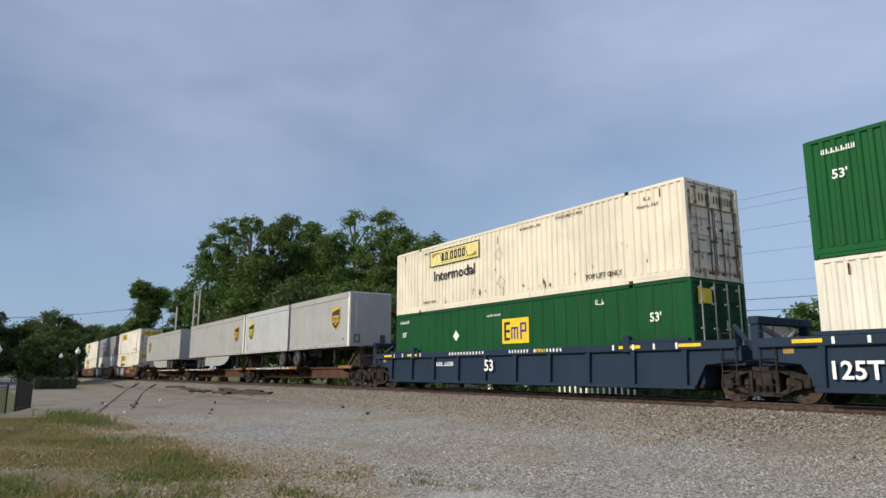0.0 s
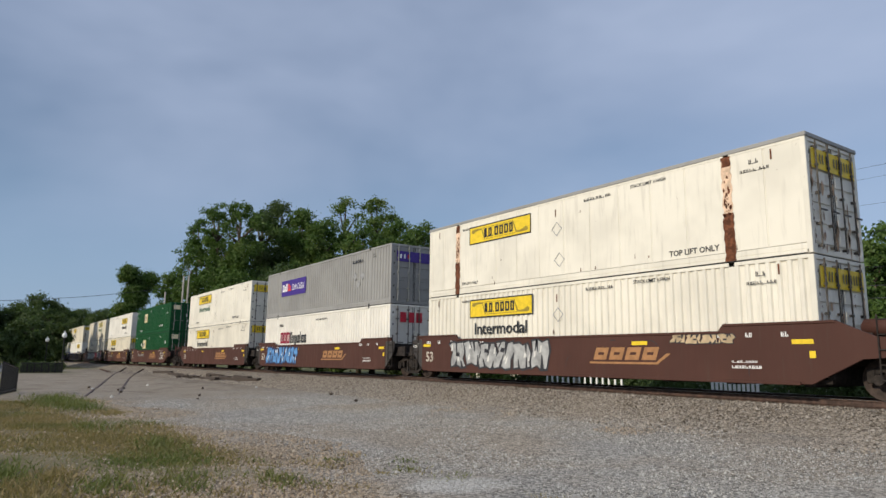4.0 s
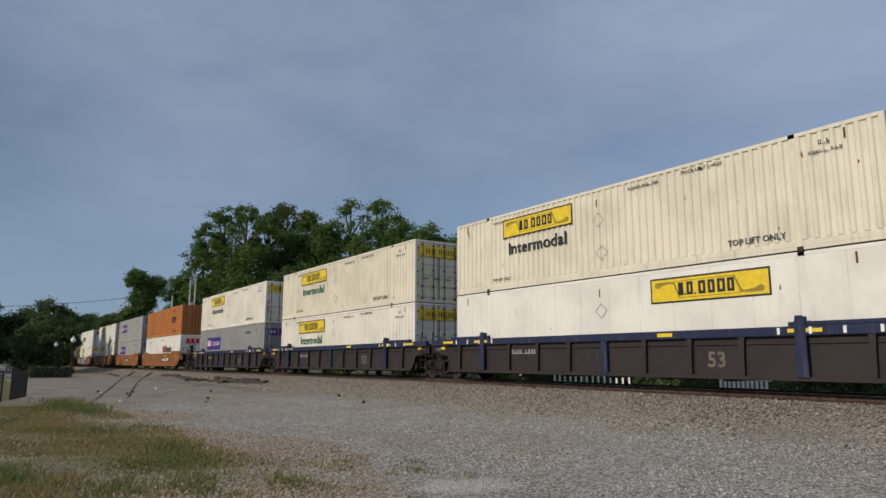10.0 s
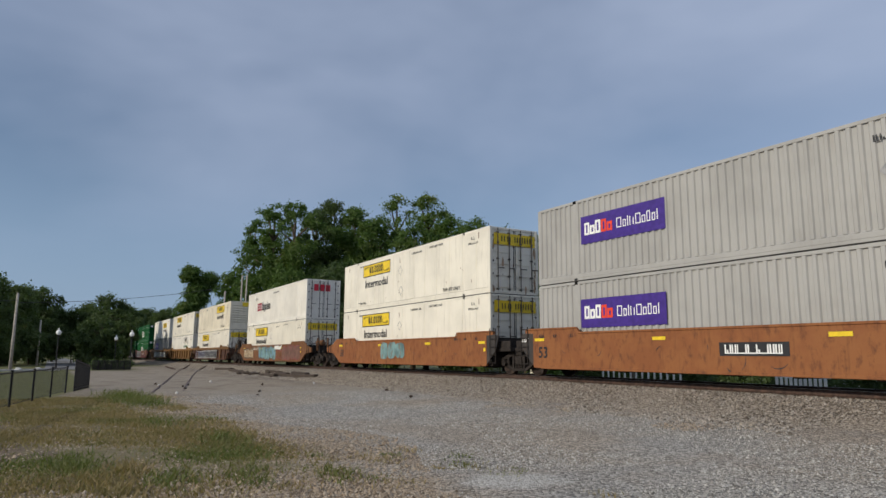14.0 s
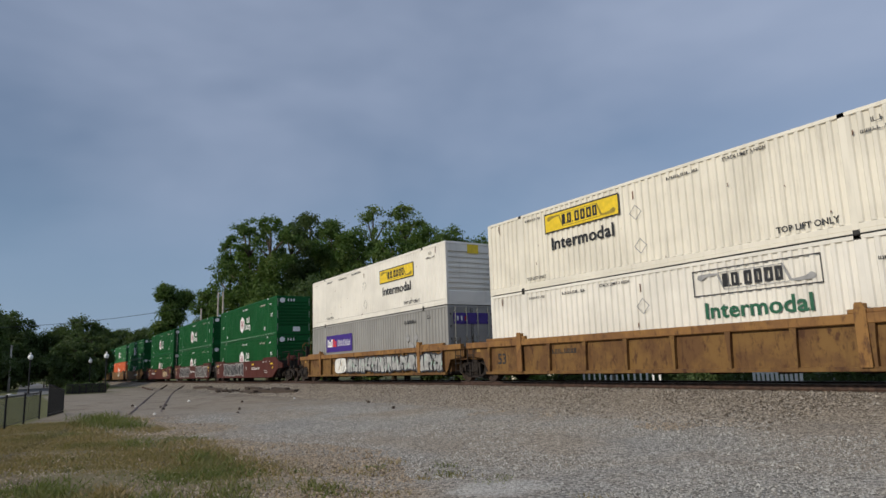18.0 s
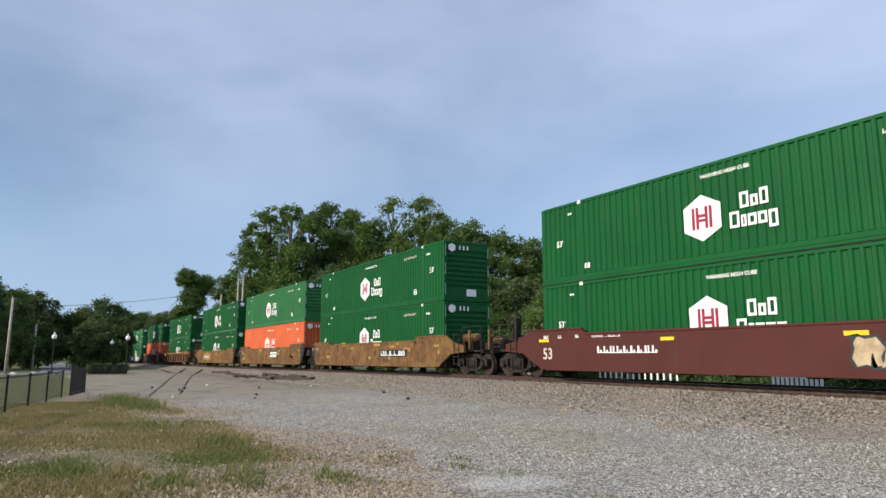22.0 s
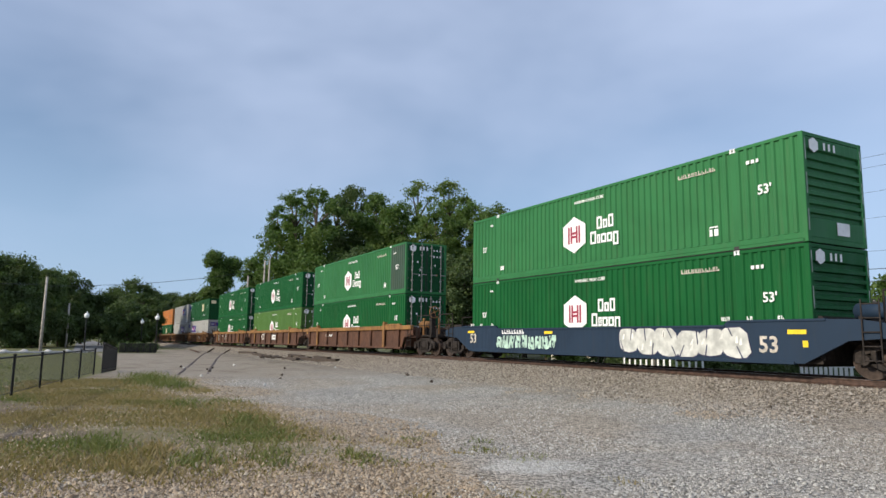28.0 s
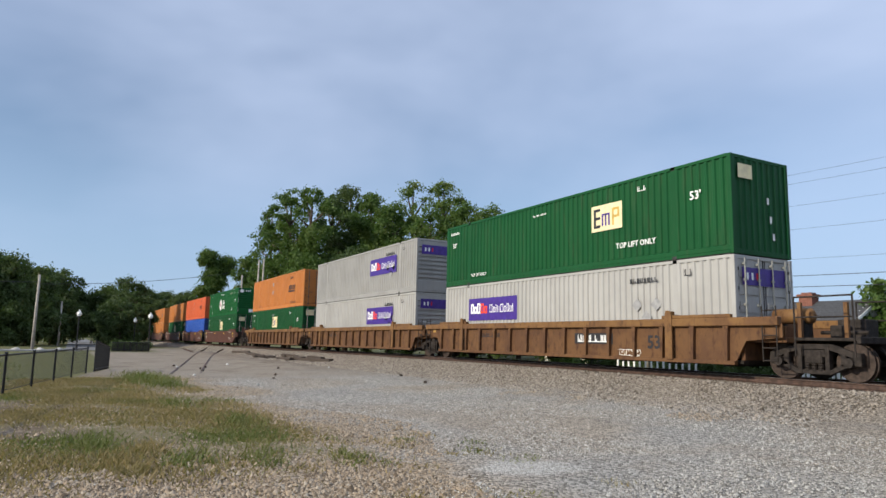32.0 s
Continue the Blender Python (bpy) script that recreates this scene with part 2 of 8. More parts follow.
    litter = n.math('MULTIPLY', n.math('MULTIPLY', n.span(yy, 0.9, 0.1), n.span(x, -8.0, -10.0)), n.math('MULTIPLY', n.span(yy, -2.2, -1.2), n.span(x, -24.0, -20.0)))
    col = n.mix(n.math('MULTIPLY', litter, n.span(n.noise(1.4, 4.0, 0.65, None, False), 0.40, 0.56, 0.0, 0.8)), col, n.mix(fineb, (0.085, 0.062, 0.046), (0.20, 0.15, 0.11)))
    fine = n.noise(38.0, 3.0, 0.7, None, False)
    # darkens the hollows of the fine bump, for the gaps between chips
    col = n.mix(n.span(fine, 0.25, 0.6, 0.45, 0.0), col, (0.08, 0.07, 0.06))
    n.colour(col)
    n.bump(n.math('ADD', n.math('MULTIPLY', n.cells(26.0, 'F1', "Distance", False), -1.0), n.math('MULTIPLY', fine, 0.5)), 0.8, 0.022)
    return n.mat


def stone_material(name, a, b, c):
    n = Nodes(name, 0.9, 0.0, 0.25)
    geo = n.nt.nodes.new("ShaderNodeNewGeometry")
    r = geo.outputs["Random Per Island"]
    col = n.mix(n.span(r, 0.0, 0.5), a, b)
    col = n.mix(n.span(r, 0.5, 1.0), col, c)
    col = n.mix(n.span(n.noise(25.0, 3.0, 0.6, None, False), 0.35, 0.7, 0.3, 0.0), col, shade(a, 0.5))
    n.colour(col)
    return n.mat


def rusty(name, c=(0.10, 0.055, 0.035), rough=0.8):
    n = Nodes(name, rough, 0.25, 0.35)
    n.colour(n.mix(n.span(n.noise(7.0, 5.0, 0.7), 0.35, 0.7), shade(c, 0.55), shade(c, 1.5)))
    n.bump(n.noise(30.0), 0.25, 0.01)
    return n.mat


MAT = {
    "ground": ground_material(),
    "white": paint("white paint", (0.81, 0.765, 0.655), 0.42, 0.22, 0.30),
    "cream": paint("cream paint", (0.77, 0.705, 0.565), 0.48, 0.30, 0.45),
    "bright": paint("bright white paint", (0.82, 0.785, 0.705), 0.40, 0.12, 0.12),
    "grey": paint("grey paint", (0.325, 0.32, 0.305), 0.42, 0.18, 0.10),
    "pale_grey": paint("pale grey paint", (0.40, 0.392, 0.372), 0.42, 0.18, 0.10),
    "hub_green": paint("deep green paint", (0.0068, 0.093, 0.0235), 0.50, 0.10, 0.06),
    "emp_green": paint("green paint", (0.0085, 0.076, 0.0235), 0.50, 0.14, 0.12),
    "mid_green": paint("faded green paint", (0.034, 0.160, 0.056), 0.50, 0.12, 0.06),
    "grey_green": paint("faded grey green panel", (0.055, 0.092, 0.068), 0.55, 0.25, 0.2),
    "lime": paint("light green paint", (0.086, 0.178, 0.046), 0.45, 0.10, 0.05),
    "orange": paint("orange paint", (0.49, 0.185, 0.052), 0.45, 0.14, 0.12),
    "red_orange": paint("red orange paint", (0.62, 0.130, 0.050), 0.45, 0.12, 0.06),
    "blue": paint("blue paint", (0.035, 0.10, 0.40), 0.45, 0.12, 0.06),
    "trailer": paint("trailer skin", (0.375, 0.372, 0.358), 0.40, 0.10, 0.03),
    "trailer_pale": paint("pale trailer skin", (0.455, 0.465, 0.46), 0.40, 0.10, 0.03),
    "brown_car": paint("brown car paint", (0.084, 0.038, 0.029), 0.62, 0.35, 0.30, (0.09, 0.07, 0.06)),
    "red_car": paint("maroon car paint", (0.088, 0.027, 0.022), 0.58, 0.30, 0.25, (0.09, 0.06, 0.05)),
    "yellow_car": blotchy("yellow ochre car paint", (0.190, 0.104, 0.032), (0.128, 0.064, 0.024), (0.075, 0.035, 0.018)),
    "orange_car": blotchy("rust orange car paint", (0.27, 0.105, 0.036), (0.235, 0.085, 0.030), (0.15, 0.058, 0.028)),
    "tawny_car": blotchy("tawny brown car paint", (0.200, 0.090, 0.036), (0.160, 0.070, 0.029), (0.100, 0.046, 0.024)),
    "blue_car": paint("navy car paint", (0.020, 0.036, 0.062), 0.55, 0.25, 0.20, (0.05, 0.055, 0.06)),
    "black_car": blotchy("dusty black car paint", (0.036, 0.027, 0.026), (0.029, 0.023, 0.023), (0.046, 0.032, 0.028)),
    # both spine browns are darkened to hold the shade under the trailers
    "spine_rust": blotchy("rusted spine paint", (0.10, 0.045, 0.024), (0.060, 0.030, 0.020), (0.075, 0.034, 0.018)),
    "spine_car": blotchy("sooty spine car paint", (0.050, 0.030, 0.022), (0.034, 0.023, 0.018), (0.070, 0.035, 0.020)),
    "dark_brown_car": blotchy("dusty brown car paint", (0.110, 0.052, 0.030), (0.076, 0.037, 0.024), (0.056, 0.027, 0.018)),
    "rust_ochre": blotchy("rusted ochre car paint", (0.135, 0.066, 0.026), (0.098, 0.046, 0.021), (0.066, 0.031, 0.017)),
    "chord_rust": blotchy("rusted ochre top chord", (0.19, 0.098, 0.034), (0.135, 0.066, 0.027), (0.085, 0.042, 0.021)),
    "chord_yellow": blotchy("ochre top chord", (0.28, 0.145, 0.045), (0.20, 0.098, 0.036), (0.12, 0.060, 0.028)),
    "ochre_patch": plain("golden paint patch", (0.36, 0.205, 0.055), 0.7, 0.0, 0.25, 3.0),
    "chord_navy": paint("navy top chord", (0.025, 0.033, 0.072), 0.55, 0.4, 0.2),
    "bogie": rusty("bogie iron", (0.034, 0.027, 0.023)),
    "wheel": rusty("wheel steel", (0.055, 0.038, 0.030), 0.6),
    "rail": rusty("rail steel", (0.085, 0.052, 0.040), 0.6),
    "rail_top": plain("worn rail head", (0.45, 0.42, 0.40), 0.3, 0.9),
    "tie": plain("weathered sleeper timber", (0.058, 0.043, 0.033), 0.9, 0.0, 0.35, 9.0),
    "rust": rusty("rust", (0.17, 0.065, 0.03)),
    "rod_dark": rusty("dirty locking rod", (0.075, 0.065, 0.055), 0.6),
    "rod": plain("galvanised rod", (0.23, 0.235, 0.22), 0.5, 0.0),
    "tyre": plain("tyre rubber", (0.022, 0.022, 0.023), 0.85),
    "rim": plain("wheel rim", (0.060, 0.057, 0.053), 0.5, 0.4),
    "seal": plain("dark seam", (0.035, 0.034, 0.033), 0.8),
    "d_white": plain("white lettering", (0.80, 0.80, 0.78), 0.5, 0.0, 0.08),
    "d_black": plain("black lettering", (0.022, 0.022, 0.024), 0.5),
    "d_dkgreen": plain("green lettering", (0.02, 0.11, 0.06), 0.5),
    "d_yellow": plain("yellow panel", (0.78, 0.55, 0.025), 0.45, 0.0, 0.1),
    "d_pale_yellow": plain("faded yellow panel", (0.72, 0.62, 0.24), 0.5, 0.0, 0.12),
    "d_cream": plain("cream panel", (0.76, 0.66, 0.40), 0.5, 0.0, 0.1),
    "d_faded": plain("faded white lettering", (0.50, 0.45, 0.38), 0.6, 0.0, 0.25, 5.0),
    "d_dim": plain("worn grey lettering", (0.15, 0.125, 0.10), 0.7, 0.0, 0.3, 5.0),
    "d_peel": plain("orange stain on bare primer", (0.66, 0.47, 0.33), 0.8, 0.0, 0.30, 5.0),
    "d_red": plain("red lettering", (0.55, 0.02, 0.04), 0.5),
    "d_crimson": plain("crimson lettering", (0.30, 0.018, 0.050), 0.5),
    "d_dull": plain("dull reflector strip", (0.36, 0.40, 0.34), 0.5, 0.0, 0.3, 3.0),
    # doors: a darker base green than the side walls, with heavier streaks
    "door_green": paint("grimy green door paint", (0.0078, 0.070, 0.023), 0.6, 0.25, 0.2, (0.03, 0.03, 0.025)),
    "car_grey": blotchy("dark grey end plate paint", (0.060, 0.054, 0.050), (0.045, 0.040, 0.038), (0.070, 0.050, 0.040)),
    "d_hot": plain("orange red lettering", (0.75, 0.06, 0.02), 0.5),
    "d_purple": plain("purple panel", (0.055, 0.025, 0.22), 0.45),
    "d_orange": plain("orange lettering", (0.36, 0.18, 0.075), 0.5),
    "d_lemon": plain("greenish gold shield", (0.58, 0.52, 0.06), 0.4),
    "d_brown": plain("brown shield", (0.052, 0.028, 0.013), 0.4),
    "d_gold": plain("gold shield", (0.56, 0.36, 0.07), 0.4),
    "d_grey": plain("grey smudge", (0.30, 0.30, 0.30), 0.7),
    "d_olive": plain("olive line", (0.30, 0.22, 0.03), 0.6),
    "d_stain": plain("brown rust stain", (0.40, 0.27, 0.17), 0.9, 0.0, 0.35, 4.0),
    "d_rust": rusty("rust stain", (0.16, 0.06, 0.03), 0.9),
    "g_silver": plain("silver spray", (0.36, 0.36, 0.35), 0.5, 0.0, 0.3, 3.0),
    "g_white": plain("white spray", (0.72, 0.71, 0.66), 0.5, 0.0, 0.15, 3.0),
    "g_pale": plain("dusty pale spray", (0.50, 0.50, 0.46), 0.6, 0.0, 0.25, 3.0),
    "g_black": plain("black spray", (0.03, 0.03, 0.035), 0.6),
    "g_teal": plain("teal spray", (0.15, 0.25, 0.25), 0.6, 0.0, 0.4, 2.0),
    "g_blue": plain("blue spray", (0.10, 0.25, 0.50), 0.5, 0.0, 0.3, 3.0),
    "g_mint": plain("mint spray", (0.40, 0.56, 0.46), 0.5, 0.0, 0.3, 3.0),
    "g_red": plain("crimson spray", (0.24, 0.035, 0.06), 0.5, 0.0, 0.3, 3.0),
    "g_mauve": plain("faded mauve spray", (0.150, 0.078, 0.056), 0.6, 0.0, 0.3, 3.0),
    "g_ash": plain("charcoal spray", (0.075, 0.072, 0.070), 0.6, 0.0, 0.3, 3.0),
    "g_navy": plain("navy spray", (0.030, 0.032, 0.075), 0.5, 0.0, 0.3, 3.0),
    "g_tan": plain("tan spray", (0.44, 0.33, 0.20), 0.5, 0.0, 0.3, 3.0),
    "leaf": leafy("oak leaves", (0.055, 0.104, 0.028), (0.100, 0.160, 0.040), (0.150, 0.195, 0.055)),
    # dark greens lifted and blued a little: distance haze put into the colour
    "leaf_dark": leafy("dark leaves", (0.058, 0.090, 0.036), (0.088, 0.128, 0.046), (0.118, 0.148, 0.058)),
    "leaf_light": leafy("light leaves", (0.075, 0.125, 0.032), (0.13, 0.190, 0.050), (0.19, 0.23, 0.075)),
    "bark": plain("bark", (0.105, 0.080, 0.060), 0.95, 0.0, 0.4, 4.0),
    "fence_black": plain("black fence steel", (0.018, 0.018, 0.02), 0.5, 0.3),
    "pole_wood": plain("weathered pole timber", (0.34, 0.31, 0.27), 0.9, 0.0, 0.2, 3.0),
    "globe": plain("milk glass globe", (0.82, 0.82, 0.80), 0.25, 0.0, 0.03),
    "wire": plain("cable", (0.03, 0.03, 0.035), 0.6),
    "asphalt": plain("asphalt", (0.16, 0.155, 0.15), 0.9, 0.0, 0.2, 3.0),
    "concrete": plain("concrete", (0.48, 0.46, 0.43), 0.9, 0.0, 0.15, 2.0),
    "siding": plain("cream siding", (0.66, 0.60, 0.47), 0.7, 0.0, 0.06),
    "siding_white": plain("white siding", (0.78, 0.78, 0.76), 0.6, 0.0, 0.05),
    "shingle": plain("grey shingle", (0.075, 0.076, 0.080), 0.9, 0.0, 0.25, 7.0),
    "brick": plain("brick", (0.20, 0.085, 0.060), 0.9, 0.0, 0.25, 9.0),
    "glass": plain("window glass", (0.04, 0.05, 0.06), 0.08, 0.0, 0.05),
    "stone_light": stone_material("limestone chips", (0.140, 0.129, 0.112), (0.60, 0.57, 0.51), (0.35, 0.32, 0.277)),
    "stone_tan": stone_material("tan chips", (0.135, 0.100, 0.067), (0.41, 0.315, 0.215), (0.49, 0.415, 0.32)),
    "stone_ballast": stone_material("ballast chips", (0.095, 0.075, 0.056), (0.36, 0.305, 0.24), (0.46, 0.41, 0.345)),
    "blade": leafy("dry grass blades", (0.200, 0.168, 0.082), (0.295, 0.222, 0.115), (0.135, 0.140, 0.052)),
    "blade_green": leafy("green weed blades", (0.110, 0.140, 0.045), (0.155, 0.170, 0.060), (0.24, 0.205, 0.095)),
}

# ---- mesh helpers ----
CACHE = {}


def finish(bm, name, smooth=False):
    bmesh.ops.recalc_face_normals(bm, faces=bm.faces)
    me = bpy.data.meshes.new(name)
    bm.to_mesh(me)
    bm.free()
    me.materials.append(None)
    if smooth:
        for p in me.polygons:
            p.use_smooth = True
    return me


def shape(key, build, smooth=False):
    """A mesh that alike parts share."""
    if key not in CACHE:
        bm = bmesh.new()
        build(bm)
        CACHE[key] = finish(bm, str(key).split("'")[1] if "'" in str(key) else str(key), smooth)
    return CACHE[key]


def part(name, me, material, parent=None, label="", at=None):
    """Links a mesh as one object under a thing or a part."""
    ob = new(name, me)
    if parent is not None:
        ob.parent = parent
    ob.material_slots[0].link = 'OBJECT'
    ob.material_slots[0].material = MAT[material]
    if at is not None:
        ob.matrix_basis = at
    if label:
        ob["label"] = label
    return ob


def box(bm, x0, y0, z0, x1, y1, z1, bevel=0.0):
    r = bmesh.ops.create_cube(bm, size=1.0, matrix=Matrix.LocRotScale(((x0 + x1) / 2, (y0 + y1) / 2, (z0 + z1) / 2), None, (abs(x1 - x0), abs(y1 - y0), abs(z1 - z0))))
    if bevel:
        es = list({e for v in r["verts"] for e in v.link_edges})
        bmesh.ops.bevel(bm, geom=es, offset=bevel, segments=1, affect='EDGES')


def cyl(bm, a, b, r, n=10, r2=None):
    a, b = Vector(a), Vector(b)
    m = Matrix.Translation((a + b) / 2) @ (b - a).to_track_quat("Z", "Y").to_matrix().to_4x4()
    bmesh.ops.create_cone(bm, cap_ends=True, segments=n, radius1=r, radius2=r if r2 is None else r2, depth=(b - a).length, matrix=m)


def prism(bm, poly, y0, y1):
    """Polygon in x, z pushed from y0 to y1."""
    f = [bm.verts.new((x, y0, z)) for x, z in poly]
    b = [bm.verts.new((x, y1, z)) for x, z in poly]
    n = len(poly)
    bm.faces.new(f)
    bm.faces.new(b[::-1])
    for i in range(n):
        bm.faces.new((f[i], b[i], b[(i + 1) % n], f[(i + 1) % n]))


def sheet(bm, pts):
    bm.faces.new([bm.verts.new(p) for p in pts])


def raw(name, verts, faces):
    me = bpy.data.meshes.new(name)
    me.from_pydata(verts, [], faces)
    me.materials.append(None)
    return me


def lettering(text, height):
    """Mesh of a word in the built-in font, in x and z, facing -y, starting at the origin."""
    key = ("word", text, height)
    if key not in CACHE:
        cu = bpy.data.curves.new("word", 'FONT')
        cu.body, cu.size, cu.resolution_u = text, height / 0.72, 2
        cu.offset = height * 0.030
        ob = bpy.data.objects.new("word", cu)
        scene.collection.objects.link(ob)
        bpy.context.view_layer.update()
        me = bpy.data.meshes.new_from_object(ob)
        bpy.data.objects.remove(ob)
        me.transform(Matrix.Rotation(radians(90), 4, 'X'))
        me.materials.clear()
        me.materials.append(None)
        CACHE[key] = me
    return CACHE[key]


def width_of(me):
    xs = [v.co.x for v in me.vertices]
    return max(xs) - min(xs)


L, W, H = 16.154, 2.59, 2.896      # a 53 foot container
FACE = -W / 2 - 0.004              # the plane of its side lettering


def rect_mesh(w, h):
    return shape(("plate", round(w, 3), round(h, 3)), lambda bm: sheet(bm, [(0, 0, 0), (w, 0, 0), (w, 0, h), (0, 0, h)]))


def decal(parent, name, x, z, w, h, material, y=FACE, label=""):
    """A flat painted panel on the side that faces -y; x, z: its lower rear corner."""
    return part(name, rect_mesh(w, h), material, parent, label, pose(x, y, z))


def word(parent, text, x, z, height, material, y=FACE - 0.003, fit=None):
    me = lettering(text, height)
    m = pose(x, y, z)
    if fit:
        m = m @ Matrix.Diagonal((fit / width_of(me), 1, 1, 1))
    return part("lettering", me, material, parent, "", m)


def bars(parent, x, z, w, h, n, material, y=FACE - 0.003, name="marking", seed=1):
    """Writing that cannot be read: a row of small bars."""
    def build(bm):
        rng = random.Random(seed * 31 + n)
        step, foot = w / n, h * 0.13
        cuts = []                      # along the foot: where a stroke begins, where it ends, how tall it is
        for i in range(n):
            if rng.random() < 0.12:
                continue
            for a, q in ((0.10, 1.0), (0.52, rng.choice((0.45, 1.0, 1.0)))):
                cuts.append(((i + a) * step, (i + a + rng.uniform(0.20, 0.32)) * step, q * h))
        last = None
        for a, b, top in cuts:
            c = [bm.verts.new(v) for v in ((a, 0, 0), (b, 0, 0), (b, 0, foot), (a, 0, foot), (b, 0, top), (a, 0, top))]
            if last:
                bm.faces.new((last[1], c[0], c[3], last[2]))
            bm.faces.new(c[:4])
            bm.faces.new((c[3], c[2], c[4], c[5]))
            last = c
    me = shape(("bars", round(w, 2), round(h, 2), n, seed), build)
    return tagged(part(name, me, material, parent, "", pose(x, y, z)), kind="stuff")


def flat_poly(parent, name, key, pts, material, at, label=""):
    me = shape(("flat", key), lambda bm: sheet(bm, [(x, 0, z) for x, z in pts]))
    return part(name, me, material, parent, label, at)


class Sign:
    """A painted mark gathered by colour: one part for each colour."""

    def __init__(self, key):
        self.key, self.q = key, defaultdict(list)

    def rect(self, x, z, w, h, material, lift=0.003):
        self.q[material].append(([(x, z), (x + w, z), (x + w, z + h), (x, z + h)], lift))

    def poly(self, pts, material, lift=0.003):
        self.q[material].append((pts, lift))

    def hollow(self, x, z, w, h, t, material, lift=0.003, slant=0.0):
        """A leaning block outline with strokes t wide, standing for one letter of a trade name."""
        k = slant / h
        for a, b, c, d in ((x, z, t, h), (x + w - t, z, t, h), (x + t, z, w - 2 * t, t), (x + t, z + h - t, w - 2 * t, t)):
            u, v = k * (b - z), k * (b + d - z)
            self.q[material].append(([(a + u, b), (a + c + u, b), (a + c + v, b + d), (a + v, b + d)], lift))

    def put(self, thing, x, z, y=None, name="logo"):
        for material, polys in self.q.items():
            def build(bm, polys=polys):
                for pts, lift in polys:
                    sheet(bm, [(a, -lift, b) for a, b in pts])
            tagged(part(name, shape(("sign", self.key, material), build), material, thing, "", pose(x, FACE if y is None else y, z)), kind="stuff" if len(polys) > 1 else "")

# ---- the line ----
RAIL, TRACK_Y = 0.82, 17.25
BEND, RADIUS, BEND_LEN = -150.0, 600.0, 170.0


def line_at(s):
    """Place and heading of the track's centre at s metres along it; +s is the way the train goes."""
    z = RAIL - 0.004 * max(0.0, min(-s - 24.0, 260.0))
    if s >= BEND:
        return s, TRACK_Y, z, 0.0
    d = BEND - s
    a = min(d, BEND_LEN) / RADIUS
    x, y = BEND - RADIUS * math.sin(a), TRACK_Y + RADIUS * (1 - math.cos(a))
    if d > BEND_LEN:
        x, y = x - (d - BEND_LEN) * math.cos(a), y + (d - BEND_LEN) * math.sin(a)
    return x, y, z, -a


def height(x, y):
    """The ground's height."""
    _, cy, rz, _ = line_at(x)
    low = 0.0 - 0.0022 * max(0.0, min(-x - 30.0, 300.0))
    d = cy - y
    top = rz - 0.17
    if d > 3.9:                                     # the lot, rising gently to the shoulder
        k = max(0.0, min(1.0, (11.2 - d) / 7.3))
        return low + (top - 0.46 - low) * k * k * (3 - 2 * k)
    if d > 1.75:
        return top - 0.46 * (d - 1.75) / 2.15
    if d > -1.75:
        return top
    k = min(1.0, (-1.75 - d) / 3.5)
    return top + (low - 0.35 - top) * k


def ground():
    xs = sorted(set([-3000, -1500, -900, -650] + [-500 + 10 * i for i in range(36)] + [-150 + 3 * i for i in range(37)] + [-42 + 0.6 * i for i in range(94)] + [15 + 4 * i for i in range(20)] + [100, 150, 250, 400, 600, 900, 1500, 3000]))
    ys = sorted(set([-3000, -1200, -500, -250, -120, -70, -40, -25, -15] + [-10 + 0.5 * i for i in range(65)] + [12.4 + 0.25 * i for i in range(43)] + [23.5, 25, 28, 32, 40, 50, 65, 90, 120, 160, 220, 300, 420, 600, 1200, 3000]))
    rng = random.Random(4)
    vs, fs = [], []
    for x in xs:
        for y in ys:
            j = 0.0
            if -42 < x < 15 and -10 < y < 15.3:
                j = 0.05 * noise.noise(Vector((x * 0.5, y * 0.5, 0))) + 0.018 * noise.noise(Vector((x * 2, y * 2, 3)))
            vs.append((x, y, height(x, y) + j))
    n = len(ys)
    for i in range(len(xs) - 1):
        for k in range(n - 1):
            a = i * n + k
            fs.append((a, a + n, a + n + 1, a + 1))
    me = raw("ground", vs, fs)
    for p in me.polygons:
        p.use_smooth = True
    g = part("ground", me, "ground")
    tagged(g, "grey gravel lot with dirt, dry grass and track ballast", "ground", kind="structure")
    return g


ground()


def sweep(name, prof, s0, s1, step, off):
    """A profile in (across, up) carried along the line at an offset."""
    vs, fs = [], []
    ss = []
    s = s0
    while s < s1:
        ss.append(s)
        s += step if s > -400 else step * 4
    ss.append(s1)
    for s in ss:
        x, y, z, a = line_at(s)
        for u, v in prof:
            w = off + u
            vs.append((x - math.sin(a) * w, y + math.cos(a) * w, z + v))
    m = len(prof)
    for i in range(len(ss) - 1):
        for k in range(m):
            fs.append((i * m + k, i * m + (k + 1) % m, (i + 1) * m + (k + 1) % m, (i + 1) * m + k))
    return raw(name, vs, fs)


